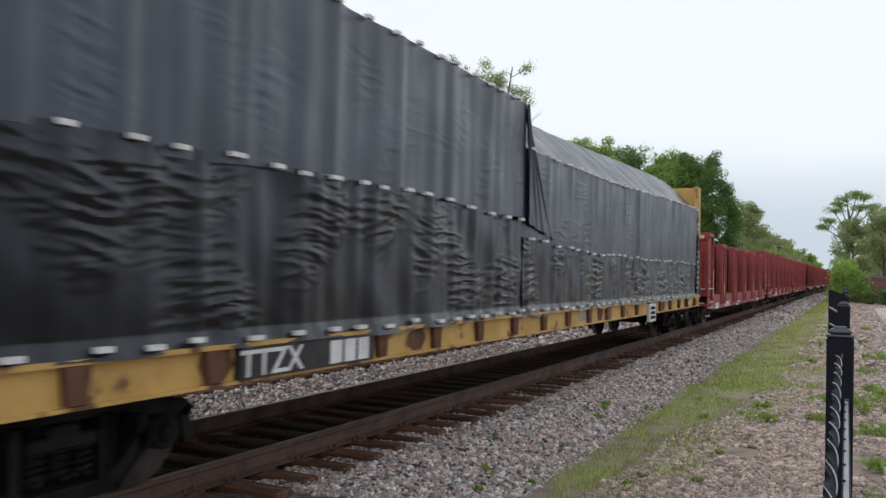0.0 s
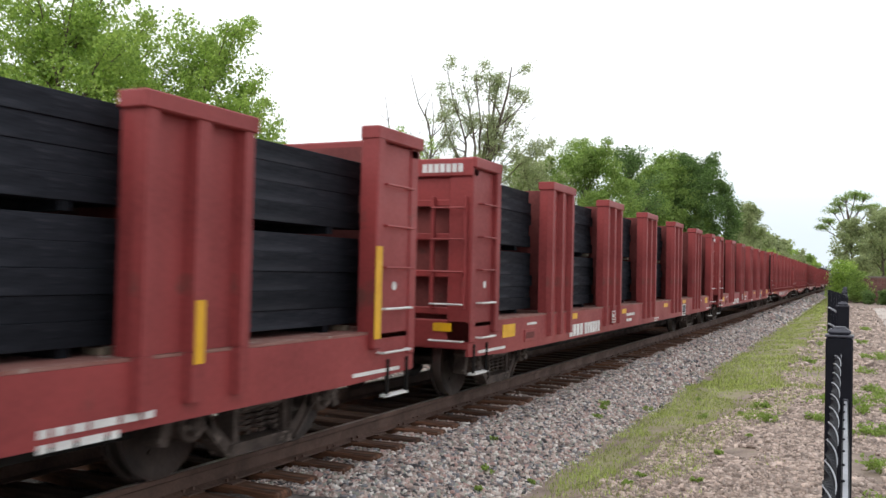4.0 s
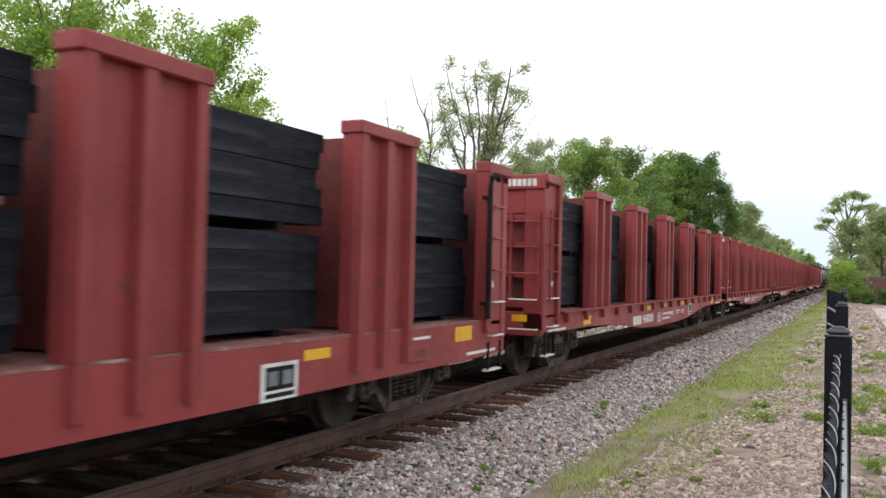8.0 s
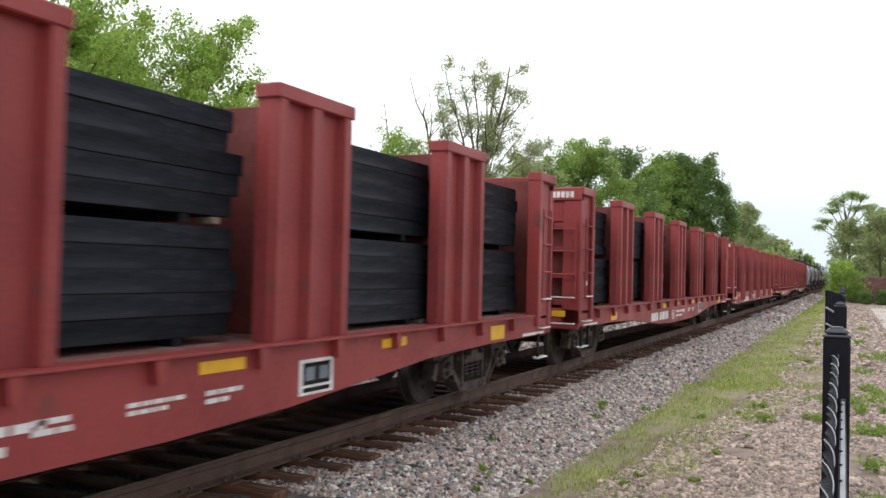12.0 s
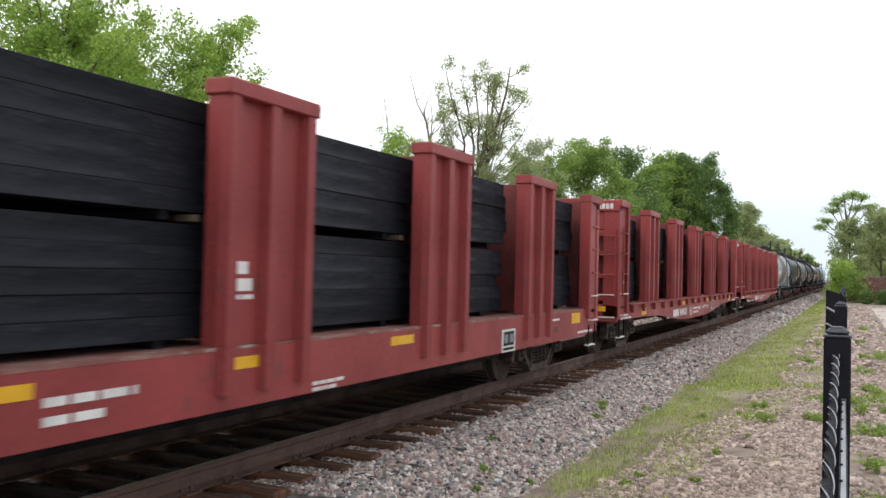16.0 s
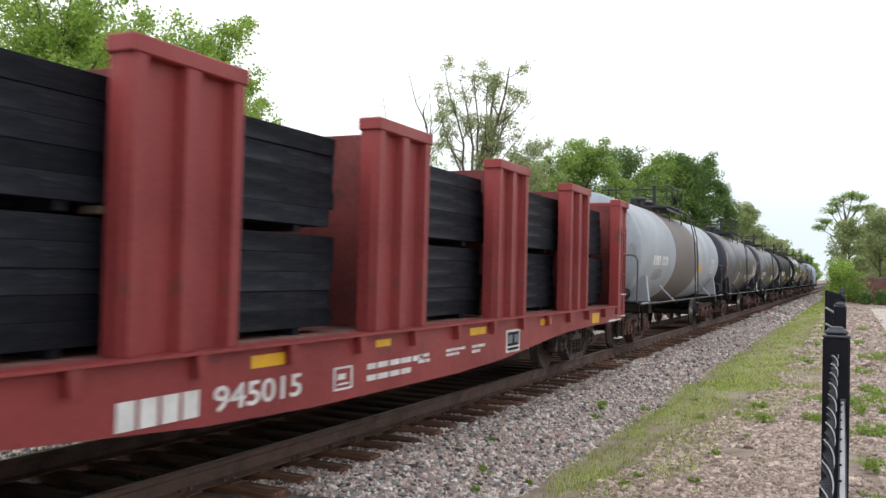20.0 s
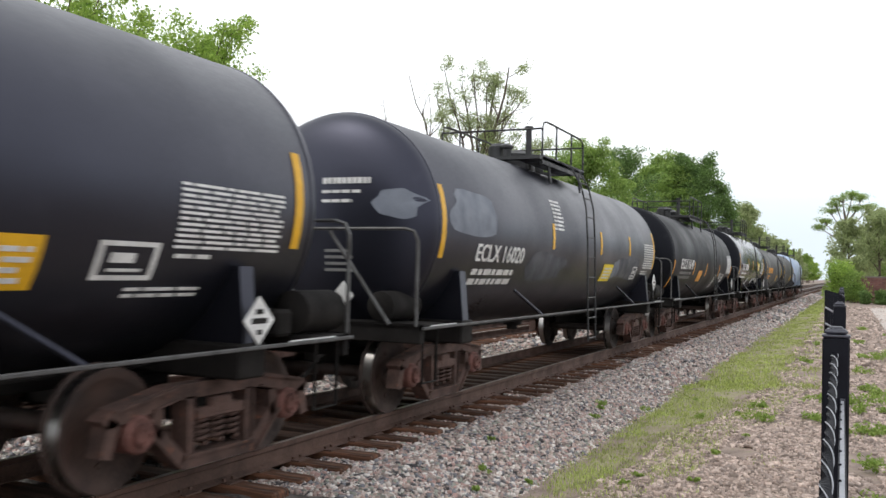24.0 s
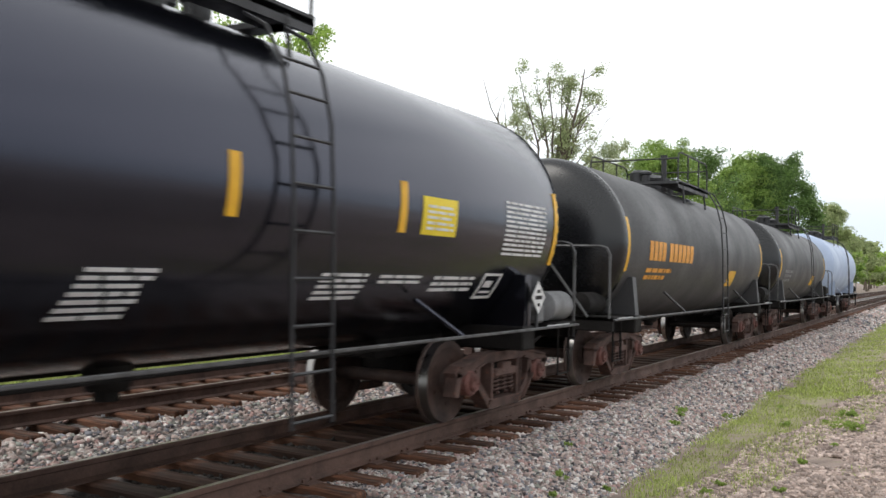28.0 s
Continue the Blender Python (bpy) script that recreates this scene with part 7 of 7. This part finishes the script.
blades("grass", spots_on(60000, -3.4, -0.3, 6.5, 18.0, ground_height, 71, 1.0, patchy), 0.055, 0.0075, GRASS, 72, "rough yellow-green grass along the ballast edge")
blades("grass", spots_on(9000, -2.4, 0.2, 7.0, 26.0, ground_height, 79, 1.2, lambda x, y: noise.noise((x * 2.1, y * 1.1, 14.0)) > 0.30), 0.045, 0.009, GRASS, 80, "thin tufts of grass on the dirt")
blades("grass", spots_on(60000, -3.4, -0.3, 18.0, 60.0, ground_height, 73, 1.4, patchy), 0.07, 0.014, GRASS, 74, "rough yellow-green grass along the ballast edge")
blades("grass", spots_on(28000, -3.4, -0.2, 60.0, 260.0, ground_height, 75, 1.4, patchy), 0.10, 0.05, GRASS, 76, "rough yellow-green grass along the ballast edge")
blades("grass", spots_on(30000, -16.0, -12.6, 4.0, 90.0, lambda x, y: -0.6, 77, 1.4), 0.28, 0.03, GRASS, 78, "tall grass beyond the second track")

# limestone rubble and dirt along the fence
def rubble(x, y):
    return x > grass_edge(y, 1) - 0.25 and (noise.noise((x * 0.9, y * 0.5, 8.0)) > -0.28 or x > 0.3)


sp = spots_on(64000, -2.4, 2.2, 6.6, 22.0, ground_height, 81, 1.25, rubble)
scatter("gravel", sp, 0.018 + 0.065 * g0.random(len(sp)) ** 2.2, LIME, 82, "pinkish limestone rubble along the fence", "gravel", 0.55)
sp = spots_on(12000, -1.6, 4.0, 22.0, 75.0, ground_height, 83, 1.3, rubble)
scatter("gravel", sp, 0.04 + 0.16 * g0.random(len(sp)) ** 2, LIME, 84, "pinkish limestone rubble along the fence", "gravel", 0.5)
stone_shapes = []
for k in range(5):
    ob = scatter("rock", np.array([(0.0, 0.0, 0.0)]), np.array([1.0]), LIME, 90 + k, "", "", 0.6, False)
    stone_shapes.append(ob.data)
    bpy.data.objects.remove(ob)
rocks = random.Random(6)
for i in range(70):
    y = 7.0 + rocks.random() ** 1.5 * 16
    x = rocks.uniform(-1.5, 0.8)
    if x < grass_edge(y, 1):
        continue
    r = rocks.uniform(0.07, 0.15)
    ob = tagged(new("rock", rocks.choice(stone_shapes)), "pale pinkish limestone rock on the dirt", "rock", "rocks along the fence")
    ob.matrix_basis = pose(x, y, ground_height(x, y) + 0.12 * r, 0, 0, rocks.uniform(0, 360)) @ Matrix.Scale(r, 4)
bed = bpy.data.objects["ballast_bed"]
pieces = []
for k in range(6):
    ob = scatter("stone", np.array([(0.0, 0.0, 0.0)]), np.array([1.0]), STONE_ONE, 190 + k, "", "", 0.75, False)
    pieces.append(ob.data)
    bpy.data.objects.remove(ob)
for i in range(290):
    x, y = rocks.uniform(-4.2, -2.95), rocks.uniform(6.4, 10.5)
    part("stone", rocks.choice(pieces), STONE_ONE, bed, at=pose(x, y, bed_height(x, y) + 0.02, 0, 0, rocks.uniform(0, 360)) @ Matrix.Scale(rocks.uniform(0.035, 0.07), 4))

for i in range(46):
    y = 8.0 + rocks.random() ** 1.3 * 34
    x = rocks.uniform(-1.4, 2.2) if i % 3 else rocks.uniform(0.12, 0.7)
    if x < grass_edge(y, 1) or (x < 0 and y < 13):
        continue
    w = rocks.uniform(0.10, 0.26)
    t = thing("weed", "small green weed growing in the gravel", "weed", "weeds in the gravel", at=pose(x, y, ground_height(x, y)))
    gg = np.random.default_rng(300 + i)
    cen = np.stack([gg.normal(0, w * 0.45, 9), gg.normal(0, w * 0.45, 9), gg.uniform(0.2, 0.7, 9) * w], 1)
    part("leaves", leaf_mesh(cen, 260, 0.045, w * 0.5, 300 + i, LEAF_WEED), LEAF_WEED, t)

for i in range(16):
    y = 7.2 + rocks.random() * 9
    x = rocks.uniform(-3.75, -2.9) if i % 2 else rocks.uniform(-2.6, -1.2)
    w = rocks.uniform(0.04, 0.11)
    t = thing("weed", "low green weed between ballast stones", "weed", "weeds in the gravel", at=pose(x, y, max(ground_height(x, y), bed_height(x, y)) + 0.02))
    gg = np.random.default_rng(400 + i)
    cen = np.stack([gg.normal(0, w * 0.5, 8), gg.normal(0, w * 0.5, 8), gg.uniform(0.2, 0.6, 8) * w], 1)
    part("leaves", leaf_mesh(cen, 150, 0.035, w * 0.5, 400 + i, LEAF_WEED), LEAF_WEED, t)

# fence panels: rails, twisted pickets
def fence_panel(y0, y1, off, z_top, reach, label, climb=0.0):
    p = thing("steel_fence", label, "fence", "fence runs between posts")
    x = lambda y: FENCE_X(y) + off
    part("top_rail", Shape().add([(x(b) + a, b, z) for b in (y0, y1) for a, z in ((0.0085, z_top - 0.022), (0.0195, z_top - 0.022), (0.0195, z_top + 0.0095), (0.0085, z_top + 0.0095))], [(0, 1, 2, 3), (7, 6, 5, 4), (0, 4, 5, 1), (1, 5, 6, 2), (2, 6, 7, 3), (3, 7, 4, 0)]), POST, p)
    # pale strip stands in for sky light on the rail top
    part("rail_cover", Shape().add([(x(y0) + 0.0108, y0, z_top + 0.013), (x(y0) + 0.0172, y0, z_top + 0.013), (x(y1) + 0.0172, y1, z_top + 0.013), (x(y1) + 0.0108, y1, z_top + 0.013), (x(y0) + 0.0108, y0, z_top + 0.010), (x(y0) + 0.0172, y0, z_top + 0.010), (x(y1) + 0.0172, y1, z_top + 0.010), (x(y1) + 0.0108, y1, z_top + 0.010)], [(0, 1, 2, 3), (7, 6, 5, 4), (0, 4, 5, 1), (1, 5, 6, 2), (2, 6, 7, 3), (3, 7, 4, 0)]), POST_LIT, p, "bright strip painted as light on the rail top")
    part("bottom_rail", Shape().tube([(x(y0) + 0.012, y0, z_top - 1.5), (x(y1) + 0.012, y1, z_top - 1.5)], 0.012, 4), POST, p)
    n, v, f = int((y1 - y0) / 0.012), [], []
    for i in range(n + 1):                                    # twisted square bar along the top
        y, a = y0 + (y1 - y0) * i / n, i * 0.30
        for k in range(4):
            w, r = a + k * math.pi / 2, 0.0072
            v.append((x(y) - 0.003 + r * math.cos(w), y, z_top + 0.002 + reach + climb * i / n + r * math.sin(w)))
    f = [(i * 4 + k, i * 4 + (k + 1) % 4, (i + 1) * 4 + (k + 1) % 4, (i + 1) * 4 + k) for i in range(n) for k in range(4)]
    part("twisted_bar", Shape().add(v, f + [(3, 2, 1, 0), tuple(n * 4 + k for k in range(4))]), TWIST, p, "twisted black steel bar")
    m = int((y1 - y0) / 0.006)
    for turn in (0.0, math.pi):                               # light lines wound round the bar, as its painted glints
        edge = []
        for i in range(m + 1):
            y, w = y0 + (y1 - y0) * i / m, turn + i * 0.17
            edge.append((x(y) - 0.003 + 0.0070 * math.cos(w), y, z_top + 0.002 + reach + climb * i / m + 0.0070 * math.sin(w)))
        part("worn_edge", Shape().tube(edge, 0.0010, 4), POST_LIT, p, "bright line painted as a glint on the twisted bar")
    y = y0 + 0.06
    while y < y1 - 0.05:
        part("picket", Shape().box(x(y) - 0.016, x(y) - 0.002, y - 0.007, y + 0.007, z_top - 1.5, z_top - 0.012), POST, p)
        part("screw", Shape().spin([(z_top + 0.0125, 0.0024), (z_top + 0.0155, 0.002)], "z", 6, (x(y) + 0.0112, y, 0)), POST, p)
        y += 0.11


fence_panel(0.55, 2.12, 0.0, 1.385, 0.0, "black steel fence panel with a twisted top bar", 0.11)
fence_panel(2.18, 4.57, 0.0, 1.385, -0.004, "black steel fence panel with a twisted top bar")
fence_panel(4.63, 7.02, 0.0, 1.385, -0.004, "black steel fence panel with a twisted top bar")
screen = thing("steel_fence", "black steel fence panel set beside the fence line", "fence", "fence runs between posts")
for k in range(7):                                            # close upright bars of a panel that stands clear of the line
    y, xo = 4.75 + 0.16 * k, -0.105 + 0.0095 * k
    part("picket", Shape().box(xo - 0.008, xo + 0.008, y - 0.008, y + 0.008, -0.6, 1.612 - 0.006 * k), POST, screen)
# pale diagonals added as highlights across the dark bars
for z in (1.50, 1.42, 1.34):
    part("cross_bar", Shape().tube([(-0.108, 4.73, z + 0.025), (-0.045, 4.80, z - 0.015)], 0.005, 5), POST_LIT, screen, "bright diagonal bar painted as a highlight")
fence_panel(7.08, 9.47, -0.02, 1.40, 0.05, "black steel fence panel with a twisted top bar")



def motions():
    """The train rolls towards the camera at a steady pace, and its wheels turn with it."""
    for ob, x, u, z in TANKS:
        walk(ob, [(0.0, pose(x, u, z)), (28.0, pose(x, u - SPEED * 28.0, z))])
    step = 80.0
    pace = math.degrees(SPEED / 0.457)
    times = [i * step / pace for i in range(int(28.0 * pace / step) + 1)] + [28.0]
    for w in WHEELS:
        y = w.matrix_basis.translation.y
        walk(w, [(t, pose(0, y, 0.457, t * pace)) for t in times])


motions()
